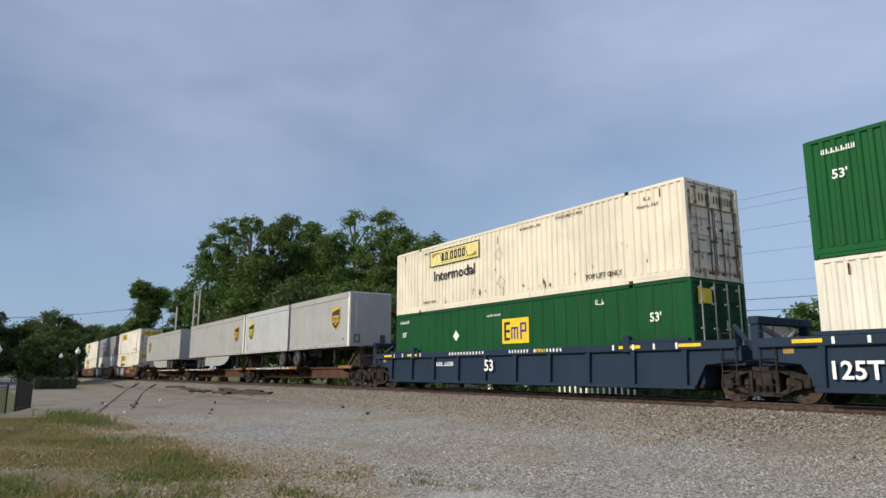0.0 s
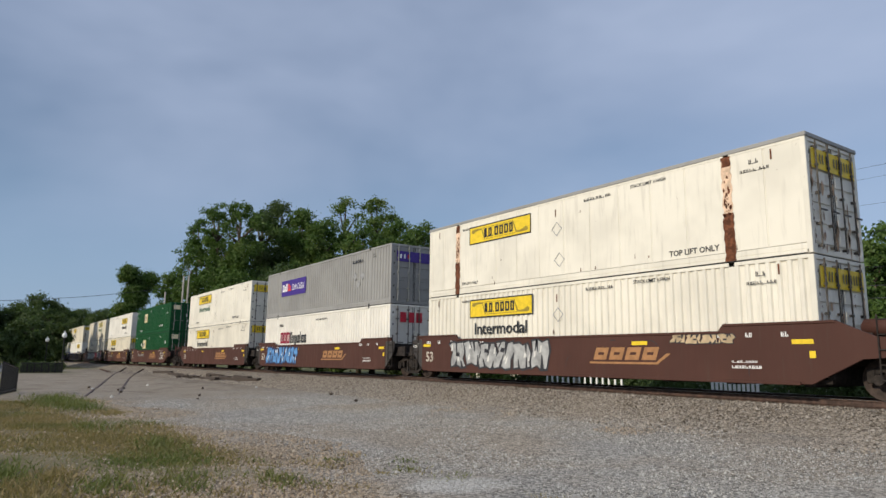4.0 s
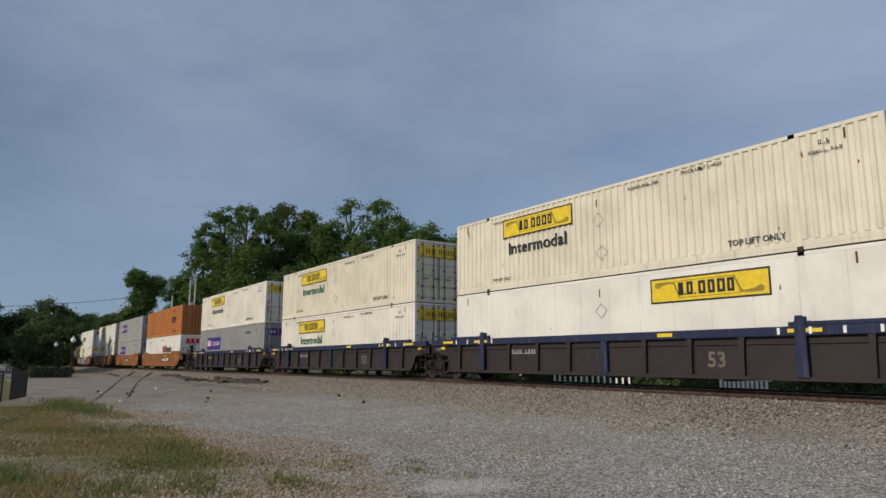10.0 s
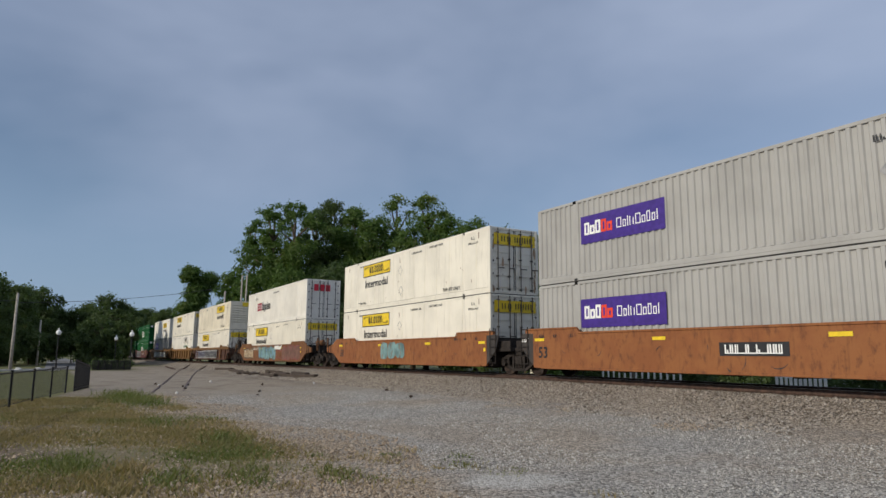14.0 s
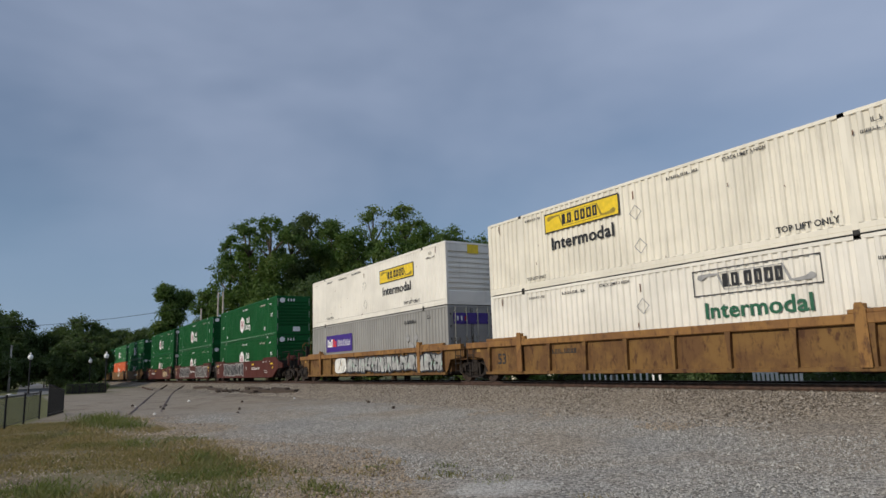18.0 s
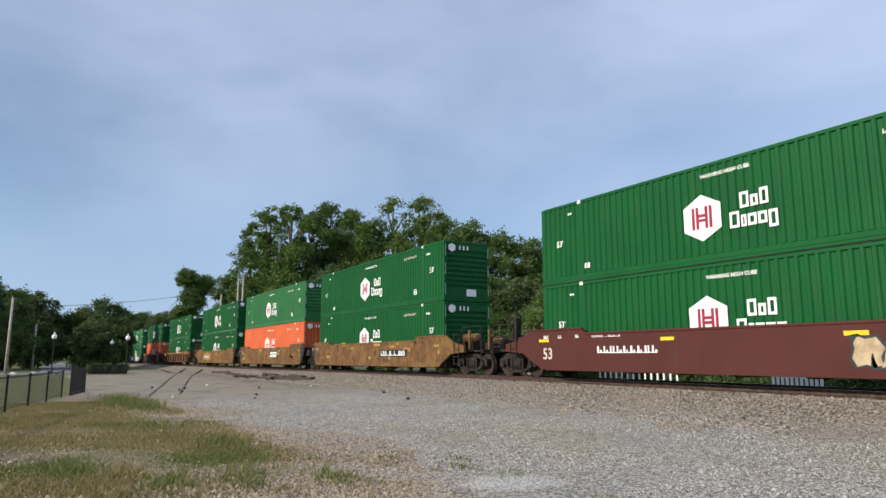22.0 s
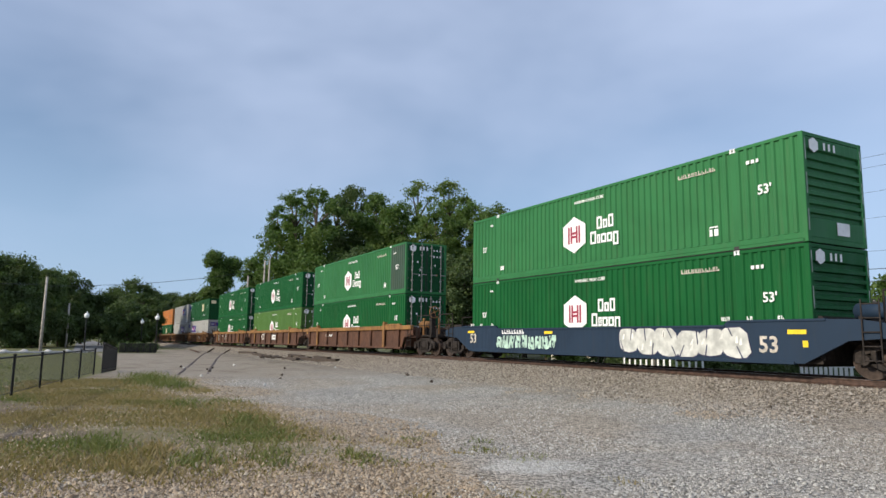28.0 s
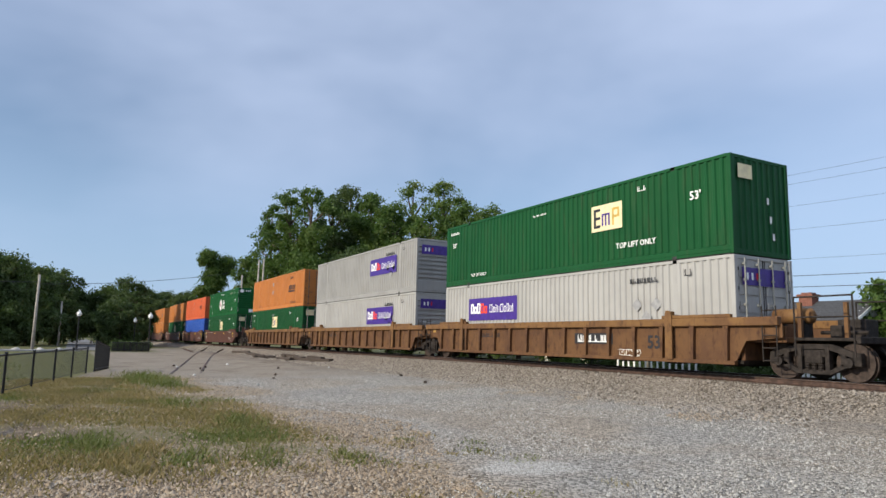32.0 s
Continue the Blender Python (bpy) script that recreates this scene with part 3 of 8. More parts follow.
def railway():
    top = new("railway_track")
    tagged(top, "single railway track with rusty rails on timber sleepers", "railway track", kind="structure")
    prof = [(-0.07, -0.165), (0.07, -0.165), (0.07, -0.15), (0.012, -0.13), (0.012, -0.04), (0.036, -0.03), (0.036, 0.0), (-0.036, 0.0), (-0.036, -0.03), (-0.012, -0.04), (-0.012, -0.13), (-0.07, -0.15)]
    for off in (-0.755, 0.755):
        r = part("rail", sweep("rail", prof, -900, 760, 6, off), "rail", top)
        part("rail_head", sweep("rail_head", [(-0.030, 0.002), (0.030, 0.002), (0.030, 0.006), (-0.030, 0.006)], -900, 760, 6, off), "rail_top", r)
    tie = shape("sleeper", lambda bm: box(bm, -0.11, -1.3, -0.2, 0.11, 1.3, 0.0, 0.012))
    rng = random.Random(7)
    s = -112.0
    while s < 40:
        x, y, z, a = line_at(s)
        part("sleeper", tie, "tie", top, "", pose(x, y + rng.uniform(-0.05, 0.05), z - 0.155, 0, 0, rng.uniform(-1, 1)))
        s += 0.53
    return top


railway()

# ---- containers ----
def fold(spans, pitch, flat=0.34, slope=0.12):
    """Folds of a wall in plan: (place, 0 for the outer plane or 1 for the hollow)."""
    xs = []
    for a, b in spans:
        n = max(2, round((b - a) / pitch))
        p = (b - a) / n
        for i in range(n):
            q = a + i * p
            xs += [(q + p * 0.02, 0), (q + p * flat, 0), (q + p * (flat + slope), 1), (q + p * (1 - slope), 1)]
        xs.append((b, 0))
    return xs


SPANS = [(-L / 2 + 0.10, -L / 2 + 2.0), (-L / 2 + 2.16, L / 2 - 2.16), (L / 2 - 2.0, L / 2 - 0.10)]


def side_wall(kind, sign):
    """One folded sheet from post to post."""
    def build(bm):
        y = sign * (W / 2 - 0.004)
        z0, z1, depth = 0.27, H - 0.09, 0.044
        if kind == "corr":
            xs = fold(SPANS, 0.265)
        elif kind == "wide":
            xs, depth = fold(SPANS, 0.56, 0.10, 0.05), 0.03
        elif kind == "broad":
            xs, depth = fold(SPANS, 0.43, 0.30, 0.20), 0.045
        elif kind == "fine":
            xs, depth, z0, z1 = fold(SPANS, 0.235), 0.020, 0.30, H - 0.14
        else:
            xs, depth = fold(SPANS, 1.2, 0.965, 0.01), 0.016
        lo = [bm.verts.new((x, y - sign * depth * d, z0)) for x, d in xs]
        hi = [bm.verts.new((x, y - sign * depth * d, z1)) for x, d in xs]
        for i in range(len(xs) - 1):
            bm.faces.new((lo[i], lo[i + 1], hi[i + 1], hi[i]))
        if kind == "fine":
            for za, zb in ((0.275, 0.30), (H - 0.14, H - 0.05)):
                bm.faces.new([bm.verts.new(v) for v in ((-L / 2 + 0.1, y, za), (L / 2 - 0.1, y, za), (L / 2 - 0.1, y, zb), (-L / 2 + 0.1, y, zb))])
    return shape(("side_wall", kind, sign), build)


def beam(w, h, l, bev=0.012):
    return shape(("beam", w, h, l, bev), lambda bm: box(bm, -l / 2, -w / 2, 0, l / 2, w / 2, h, bev))


def bottom_rail(bm):
    """A folded sill: an upright band, a step and a sloping shelf that meets the wall."""
    prof = [(0.0, 0.0), (0.0, 0.075), (0.014, 0.085), (0.004, 0.095), (0.004, 0.215), (0.040, 0.250), (0.10, 0.250), (0.10, 0.0)]
    a, b = [[bm.verts.new((k * (L / 2 - 0.1), y, z)) for y, z in prof] for k in (-1, 1)]
    bm.faces.new(a)
    bm.faces.new(b[::-1])
    n = len(prof)
    for i in range(n):
        bm.faces.new((a[i], b[i], b[(i + 1) % n], a[(i + 1) % n]))


def casting(bm):
    box(bm, -0.089, -0.081, 0, 0.089, 0.081, 0.118, 0.01)


def nose_wall(bm):
    """One pressed sheet with level ribs."""
    x = L / 2 - 0.075
    prof = [(0.10, 0), (0.15, 1), (0.62, 1), (0.66, 0)]
    for i in range(7):
        z0 = 0.75 + i * 0.235
        prof += [(z0, 0), (z0 + 0.03, 1), (z0 + 0.12, 1), (z0 + 0.15, 0)]
    prof += [(2.42, 0), (2.46, 1), (H - 0.14, 1), (H - 0.10, 0), (H - 0.05, 0)]
    lo = [bm.verts.new((x + 0.066 * d, -W / 2 + 0.11, z)) for z, d in prof]
    hi = [bm.verts.new((x + 0.066 * d, W / 2 - 0.11, z)) for z, d in prof]
    for i in range(len(prof) - 1):
        bm.faces.new((lo[i], hi[i], hi[i + 1], lo[i + 1]))


def ribbed_nose(bm):
    x = L / 2 - 0.01
    ys = fold([(-W / 2 + 0.11, W / 2 - 0.11)], 0.265)
    lo = [bm.verts.new((x - 0.038 * d, y, 0.12)) for y, d in ys]
    hi = [bm.verts.new((x - 0.038 * d, y, H - 0.08)) for y, d in ys]
    for i in range(len(ys) - 1):
        bm.faces.new((lo[i], lo[i + 1], hi[i + 1], hi[i]))


def prism_x(bm, poly, x0, x1):
    f = [bm.verts.new((x0, y, z)) for y, z in poly]
    b = [bm.verts.new((x1, y, z)) for y, z in poly]
    n = len(poly)
    bm.faces.new(f)
    bm.faces.new(b[::-1])
    for i in range(n):
        bm.faces.new((f[i], b[i], b[(i + 1) % n], f[(i + 1) % n]))


def door_leaf(bm):
    box(bm, -0.045, 0.0, 0.14, 0.0, 1.17, H - 0.11, 0.008)
    for i in range(5):
        z0 = 0.28 + i * 0.50
        prism_x(bm, [(0.08, z0), (1.09, z0), (1.05, z0 + 0.3), (0.12, z0 + 0.3)], 0.0, 0.03)


def lock_rod(bm):
    cyl(bm, (0.095, 0, 0.12), (0.095, 0, H - 0.08), 0.023, 8)
    for z in (0.2, 0.75, 1.5, 2.2, H - 0.25):
        box(bm, 0.0, -0.045, z - 0.03, 0.118, 0.045, z + 0.03)
    box(bm, 0.10, -0.02, 1.08, 0.125, 0.32, 1.12)


def hinges(bm):
    for z in (0.3, 0.85, 1.4, 1.95, 2.5):
        box(bm, -0.01, -0.09, z - 0.045, 0.03, 0.09, z + 0.045, 0.006)


def container(name, colour, wall, end, label, category="shipping container"):
    """A 53 foot box: origin at the middle of its floor, +x the way the train goes."""
    c = new(name)
    tagged(c, label, category, "containers on the train")
    for sign in (-1, 1):
        part("side_wall", side_wall(wall, sign), colour, c)
        part("top_rail", beam(0.09, 0.10, round(L - 0.2, 3)), colour, c, "", pose(0, sign * (W / 2 - 0.043), H - 0.10))
        part("bottom_rail", shape("bottom_rail", bottom_rail), colour, c, "", pose(0, sign * W / 2, 0.03, 0, 0, 0 if sign < 0 else 180))
        for k in (-1, 1):
            part("corner_post", shape("corner_post", lambda bm: box(bm, -0.07, -0.07, 0, 0.07, 0.07, H - 0.02, 0.012)), colour, c, "", pose(k * (L / 2 - 0.07), sign * (W / 2 - 0.07), 0.01))
            post = part("lifting_post", shape("lifting_post", lambda bm: box(bm, -0.085, -0.045, 0, 0.085, 0.045, H - 0.1, 0.008)), colour, c, "", pose(k * (L / 2 - 2.08), sign * (W / 2 - 0.046), 0.02))
            for z in (0.0, H - 0.118):
                part("corner_casting", shape("casting", casting), ("d_white" if colour in ("hub_green", "mid_green", "lime", "red_orange") else "bogie") if z else "seal", c, "", pose(k * (L / 2 - 2.08), sign * (W / 2 - 0.079), z + (0.004 if z else -0.002)))
    part("roof", shape("container_roof", roof_panel), colour, c)
    # near black, so the shadow gap between stacked boxes is painted in
    part("floor_frame", shape("container_floor", lambda bm: box(bm, -L / 2 + 0.05, -W / 2 + 0.025, 0.004, L / 2 - 0.05, W / 2 - 0.025, 0.16)), "seal", c)
    for k in (-1, 1):
        part("end_header", beam(0.12, 0.11, 2.45), colour, c, "", pose(k * (L / 2 - 0.07), 0, H - 0.12, 0, 0, 90))
        part("end_sill", beam(0.12, 0.14, 2.45), colour, c, "", pose(k * (L / 2 - 0.07), 0, 0.01, 0, 0, 90))
    back = pose(0, 0, 0, 0, 0, 180)
    front = Matrix.Identity(4)
    doors_at, nose_at = (front, back) if end == "door" else (back, front)
    if end == "ribs":
        part("front_wall", shape("ribbed_front", ribbed_nose), colour, c, "", nose_at)
    else:
        part("front_wall", shape("front_wall", nose_wall), colour, c, "", nose_at)
    leaf = shape("door_leaf", door_leaf)
    for k in (0, 1):
        d = part("door", leaf, "door_green" if colour in ("hub_green", "emp_green", "mid_green") else colour, c, "", doors_at @ pose(L / 2 - 0.045, -1.19 if k == 0 else 0.02, 0))
        for y in (0.28, 0.88):
            part("locking_rod", shape("lock_rod", lock_rod), "rod" if colour in ("hub_green", "emp_green", "mid_green", "lime", "grey", "pale_grey") else "rod_dark", d, "", pose(0, y, 0))
        tagged(part("hinge_row", shape("hinge_row", hinges), "rod_dark", d, "", pose(0, 0.02 if k == 0 else 1.13, 0)), kind="stuff")
        part("gasket", shape("gasket", lambda bm: box(bm, -0.02, -0.012, 0.14, 0.012, 0.012, H - 0.12)), "seal", d, "", pose(0, 1.178 if k == 0 else 0.05, 0))
    return c


def roof_panel(bm):
    n = 26
    w = (L - 0.3) / n
    for i in range(n):
        a = -L / 2 + 0.15 + i * w
        box(bm, a, -W / 2 + 0.1, H - 0.04, a + w * 0.6, W / 2 - 0.1, H - 0.008)
    box(bm, -L / 2 + 0.1, -W / 2 + 0.08, H - 0.06, L / 2 - 0.1, W / 2 - 0.08, H - 0.03)


END_BAR = shape("end_bar", lambda bm: sheet(bm, [(0, 0.03, 0), (0, 0.12, 0), (0, 0.12, 0.20), (0, 0.03, 0.20)]))


# ---- livery: plain shapes in the colours of the marks ----
def off(v):
    return v - L / 2


def scroll_panel(c, x, z, fill, faded=False, text="d_black", intermodal=True):
    """A bordered panel with bars for the carrier's name, and the word below."""
    w, h = 3.62, 0.72
    s = Sign(("scroll", fill))
    if fill != "none":
        s.rect(0, 0, w, h, "d_black", 0.002)
        s.rect(0.05, 0.05, w - 0.1, h - 0.1, fill, 0.005)
    else:
        for q in ((0, 0, w, 0.03), (0, h - 0.03, w, 0.03), (0, 0, 0.03, h), (w - 0.03, 0, 0.03, h)):
            s.rect(*q, "d_black", 0.002)
    # the unrolled scroll behind the name
    line = "d_olive" if fill != "none" else "d_grey"
    s.poly([(0.30, 0.60), (0.18, 0.58), (0.16, 0.48), (0.26, 0.42), (0.42, 0.50), (0.62, 0.53), (0.78, 0.53), (0.95, 0.13), (1.0, 0.13), (0.82, 0.58), (0.60, 0.60)], line, 0.008)
    s.poly([(3.32, 0.12), (3.44, 0.14), (3.46, 0.24), (3.36, 0.30), (3.20, 0.22), (3.00, 0.19), (2.86, 0.19), (2.66, 0.60), (2.61, 0.60), (2.80, 0.14), (3.02, 0.12)], line, 0.008)
    s.rect(0.95, 0.12, 1.85, 0.02, line, 0.008)
    s.rect(0.80, 0.58, 1.85, 0.02, line, 0.008)
    for k, (p, q) in enumerate([(0.0, 0.17), (0.27, 0.20), (0.64, 0.22), (0.93, 0.21), (1.21, 0.23), (1.50, 0.20)]):
        s.hollow(0.94 + p, 0.19, q, 0.36, 0.078 if k else 0.09, text, 0.011)
    for p in (0.20, 0.51):
        s.rect(0.94 + p, 0.19, 0.05, 0.05, text, 0.011)
    s.put(c, off(x), z)
    if intermodal:
        word(c, "Intermodal", off(x) + 0.28, z - 0.62, 0.44, "d_dkgreen" if text == "d_dkgreen" or faded else "d_black", fit=3.0)


def scroll_marks(c, x, z, fill, faded=False, lift=True, intermodal=True, ink="d_black"):
    scroll_panel(c, x, z, fill, faded, "d_black", intermodal)
    if lift:
        word(c, "TOP LIFT ONLY", off(12.2), 0.36, 0.16, ink)
        word(c, "TOP LIFT ONLY", off(2.35), 0.36, 0.11, ink)
        word(c, "STACK LIMIT 3 HIGH", off(10.9 if x < 8 else 6.0), H - 0.28, 0.10, ink)
        bars(c, off(9.0 if x < 8 else 4.2), H - 0.34, 1.3, 0.09, 10, ink)
        bars(c, off(14.7), H - 0.42, 0.28, 0.12, 3, ink)
        bars(c, off(14.45), H - 0.62, 0.8, 0.08, 9, ink)
        bars(c, off(2.4), H - 0.33, 1.0, 0.08, 10, ink)
    tick_marks(c)
    lower_streaks(c, int(x * 10) + len(c.name) + (3 if faded else 0))


HEXA = [(0.63, 0.0), (1.26, 0.33), (1.26, 1.03), (0.63, 1.36), (0.0, 1.03), (0.0, 0.33)]
END_HEXA = shape("end_hexagon", lambda bm: sheet(bm, [(0, y * 0.30, zz * 0.30) for y, zz in HEXA]))
END_STRIP = shape("end_strip", lambda bm: sheet(bm, [(0, 0, 0), (0, 0.035, 0), (0, 0.035, 0.55), (0, 0, 0.55)]))
END_PLATE = shape("end_plate", lambda bm: sheet(bm, [(0, 0, 0), (0, 0.55, 0), (0, 0.55, 0.34), (0, 0, 0.34)]))


def hexagon_marks(c, ground_colour, ink="d_white", red="d_crimson", seam=False, door=False):
    """White hexagon with red uprights, and blocks for the carrier's name."""
    s = Sign(("hexagon", red, ground_colour))
    s.poly(HEXA, ink, 0.002)
    for a in (0.29, 0.43, 0.735, 0.875):
        s.rect(a, 0.36, 0.095, 0.64, red, 0.006)
    s.rect(0.525, 0.565, 0.21, 0.085, red, 0.006)
    s.rect(0.525, 0.70, 0.21, 0.085, red, 0.006)
    x = 1.52
    for a, w, h in ((0.34, 0.27, 0.44), (0.66, 0.22, 0.31), (0.93, 0.25, 0.44)):
        s.hollow(x + a, 0.73, w, h, 0.075, ink)
    for i, (w, lo, h) in enumerate(((0.30, 0.22, 0.45), (0.16, 0.22, 0.32), (0.26, 0.22, 0.32), (0.26, 0.22, 0.32), (0.26, 0.08, 0.46))):
        s.hollow(x + 0.0 + (0.0, 0.35, 0.55, 0.85, 1.15)[i], lo, w, h, 0.075 if i != 1 else 0.06, ink)
    s.put(c, off(6.55), 0.66)
    word(c, "WARNING HIGH CUBE", off(7.2), H - 0.42, 0.11, ink)
    bars(c, off(12.1), H - 0.50, 1.4, 0.12, 11, "d_faded", seed=3)
    word(c, "53'", off(14.8), 1.45, 0.26, ink)
    if ground_colour != "red_orange":
        word(c, "53'", off(0.85), 1.35, 0.22, ink)
    t = Sign("small_hex_marks")
    for a, b, w, h in ((13.2, 0.50, 0.10, 0.2), (13.36, 0.50, 0.14, 0.2), (13.2, 0.74, 0.3, 0.04), (2.3, 0.44, 0.09, 0.18), (2.43, 0.44, 0.12, 0.18), (14.5, H - 0.55, 0.1, 0.1), (14.65, H - 0.55, 0.1, 0.1), (14.8, H - 0.55, 0.08, 0.1), (1.5, H - 0.45, 0.08, 0.08), (1.62, H - 0.45, 0.08, 0.08), (2.0, H - 0.12, 0.06, 0.12), (2.10, H - 0.12, 0.06, 0.12), (L - 2.17, H - 0.12, 0.06, 0.12), (L - 2.06, H - 0.12, 0.06, 0.12)):
        t.rect(a, b, w, h, ink, 0.006)
    t.put(c, off(0), 0, name="marking")
    if seam:
        r = Sign("seam_strips")
        for i in range(26):
            r.rect(0.35 + i * 0.60, 0.13, 0.30, 0.05, "d_dull", 0.006)
        r.put(c, off(0), 0, name="reflector_strip")
    # the front end's small mark
    x = L / 2 + (0.012 if not door else 0.022)
    part("end_hexagon", END_HEXA, ink, c, "", pose(x, -1.05, 2.36))
    for y in (-0.48, -0.27, -0.05):
        part("end_bar", END_BAR, ink, c, "", pose(x, y, 2.48))
    if door:
        part("end_plate", END_TICK, "d_orange", c, "orange hazard label", pose(x + 0.014, 0.6, 1.05))
        for y, z in ((0.42, 2.45), (0.62, 2.45), (0.82, 2.45), (0.42, 2.1), (0.62, 2.1), (0.82, 2.1), (-0.95, 1.75), (-0.62, 1.75), (-0.95, 1.3), (-0.45, 1.3), (0.5, 1.6), (-0.5, 1.0)):
            part("end_marking", END_TICK, ink, c, "", pose(x + 0.014, y, z))
    else:
        part("end_plate", END_PLATE, ink, c, "", pose(x, -0.05, 0.26))
        for y in (-1.235, 1.20):
            for z in (0.3, 1.25, 2.15):
                part("end_strip", END_STRIP, "d_dull", c, "", pose(L / 2 + 0.004, y, z))


END_TICK = shape("end_tick", lambda bm: sheet(bm, [(0, 0, 0), (0, 0.085, 0), (0, 0.085, 0.10), (0, 0, 0.10)]))
END_SMALL = shape("end_panel_small", lambda bm: sheet(bm, [(0, 0, 0), (0, 0.62, 0), (0, 0.62, 0.42), (0, 0, 0.42)]))
END_WIDE = shape("end_panel_wide", lambda bm: sheet(bm, [(0, 0, 0), (0, 1.9, 0), (0, 1.9, 0.5), (0, 0, 0.5)]))
END_BIG = shape("end_bar_big", lambda bm: sheet(bm, [(0, 0, 0), (0, 0.34, 0), (0, 0.34, 0.48), (0, 0, 0.48)]))


def square_marks(c, x, z=1.35, fill="d_cream", side53=True):
    """A cream square with dark and yellow blocks for the carrier's mark."""
    s = Sign(("square", fill))
    s.rect(0, 0, 1.5, 0.92, fill, 0.002)
    s.rect(0.12, 0.12, 0.11, 0.68, "d_black", 0.005)
    for b in (0.12, 0.41, 0.70):
        s.rect(0.23, b, 0.22, 0.10, "d_black", 0.005)
    for a in (0.52, 0.68, 0.84):
        s.rect(a, 0.16, 0.075, 0.44, "d_purple", 0.005)
    s.rect(0.595, 0.53, 0.245, 0.07, "d_purple", 0.005)
    s.hollow(1.03, 0.40, 0.34, 0.34, 0.08, "d_gold" if fill == "d_cream" else "d_purple", 0.005)
    s.rect(1.03, 0.14, 0.08, 0.26, "d_gold" if fill == "d_cream" else "d_purple", 0.005)
    s.put(c, off(x), z)
    word(c, "53'", off(14.7), 1.75, 0.26, "d_white")
    word(c, "53'", off(0.6), 1.85, 0.22, "d_white")
    word(c, "TOP LIFT ONLY", off(11.6), 0.62, 0.18, "d_white")
    word(c, "TOP LIFT ONLY", off(2.3), 0.36, 0.13, "d_white")
    bars(c, off(0.4), H - 0.42, 0.9, 0.12, 8, "d_white")
    bars(c, off(12.6), H - 0.5, 0.4, 0.16, 3, "d_white")
    bars(c, off(6.9), H - 0.5, 0.9, 0.07, 12, "d_white")
    part("end_panel", END_SMALL, fill, c, "", pose(L / 2 + 0.022, -1.02, 2.2))
    for i, zz in enumerate((1.55, 1.0, 0.5)):
        part("end_marking", END_BAR, "d_white", c, "", pose(L / 2 + 0.022, 0.2 + 0.1 * i, zz))


def parcel_marks(c, x, z=1.27):
    """A purple panel with white and orange red blocks and a thin white line of blocks."""
    s = Sign("parcel")
    s.rect(0, 0, 3.75, 0.98, "d_purple", 0.002)
    for i, h in enumerate((0.44, 0.32, 0.46)):
        s.hollow(0.18 + i * 0.27, 0.30, 0.25, h, 0.085, "d_white", 0.005)
    for i in range(2):
        s.hollow(1.00 + i * 0.27, 0.30, 0.25, 0.44 if i == 0 else 0.32, 0.085, "d_hot", 0.005)
    for i, (w, h) in enumerate(((0.22, 0.34), (0.14, 0.24), (0.05, 0.34), (0.08, 0.30), (0.05, 0.24), (0.22, 0.34), (0.15, 0.24), (0.15, 0.34), (0.14, 0.24), (0.05, 0.34))):
        a = 1.72 + (0.0, 0.28, 0.48, 0.58, 0.72, 0.83, 1.10, 1.30, 1.51, 1.71)[i]
        if w > 0.1:
            s.hollow(a, 0.33, w, h, 0.035, "d_white", 0.005)
        else:
            s.rect(a, 0.33, 0.04, h, "d_white", 0.005)
    s.put(c, off(x), z)
    bars(c, off(12.2), H - 0.6, 1.2, 0.16, 8, "d_black", seed=2)
    bars(c, off(14.4), H - 0.5, 0.34, 0.2, 3, "d_black")
    t = Sign("placards")
    for a, b in ((12.5, 1.6), (13.3, 1.6), (12.9, 1.2)):
        t.poly([(a, b - 0.22), (a + 0.22, b), (a, b + 0.22), (a - 0.22, b)], "d_grey", 0.002)
    t.put(c, off(0), 0, name="placard_frame")
    part("end_panel", END_WIDE, "d_purple", c, "", pose(L / 2 + 0.018, -1.0, 2.05))
    for y, m in ((-0.85, "d_white"), (-0.64, "d_white"), (-0.43, "d_red")):
        part("end_bar", END_BAR, m, c, "", pose(L / 2 + 0.022, y, 2.2))


def freight_marks(c, x, z=1.25):
    """Three red blocks and a row of black ones for a freight company's name."""
    s = Sign("freight")
    for i in range(3):
        s.hollow(i * 0.50, 0.0, 0.44, 0.66, 0.13, "d_crimson")
    for i in range(9):
        w = 0.27 if i not in (3, 5, 6) else 0.12
        a = 1.56 + (0.0, 0.32, 0.65, 0.98, 1.14, 1.46, 1.64, 1.80, 2.12)[i]
        lo, h = (-0.16, 0.62) if i == 2 else (0.0, 0.66 if i in (0, 5) else 0.46)
        if w > 0.2:
            s.hollow(a, lo, w, h, 0.095, "d_black")
        else:
            s.rect(a, lo, 0.11, h, "d_black")
    s.put(c, off(x), z)
    bars(c, off(7.8), H - 0.42, 1.6, 0.08, 16, "d_black")
    bars(c, off(2.4), H - 0.6, 0.7, 0.14, 6, "d_black")
    for y in (-0.75, -0.30, 0.15):
        part("end_bar", END_BIG, "d_red", c, "", pose(L / 2 + 0.020, y, 2.05))


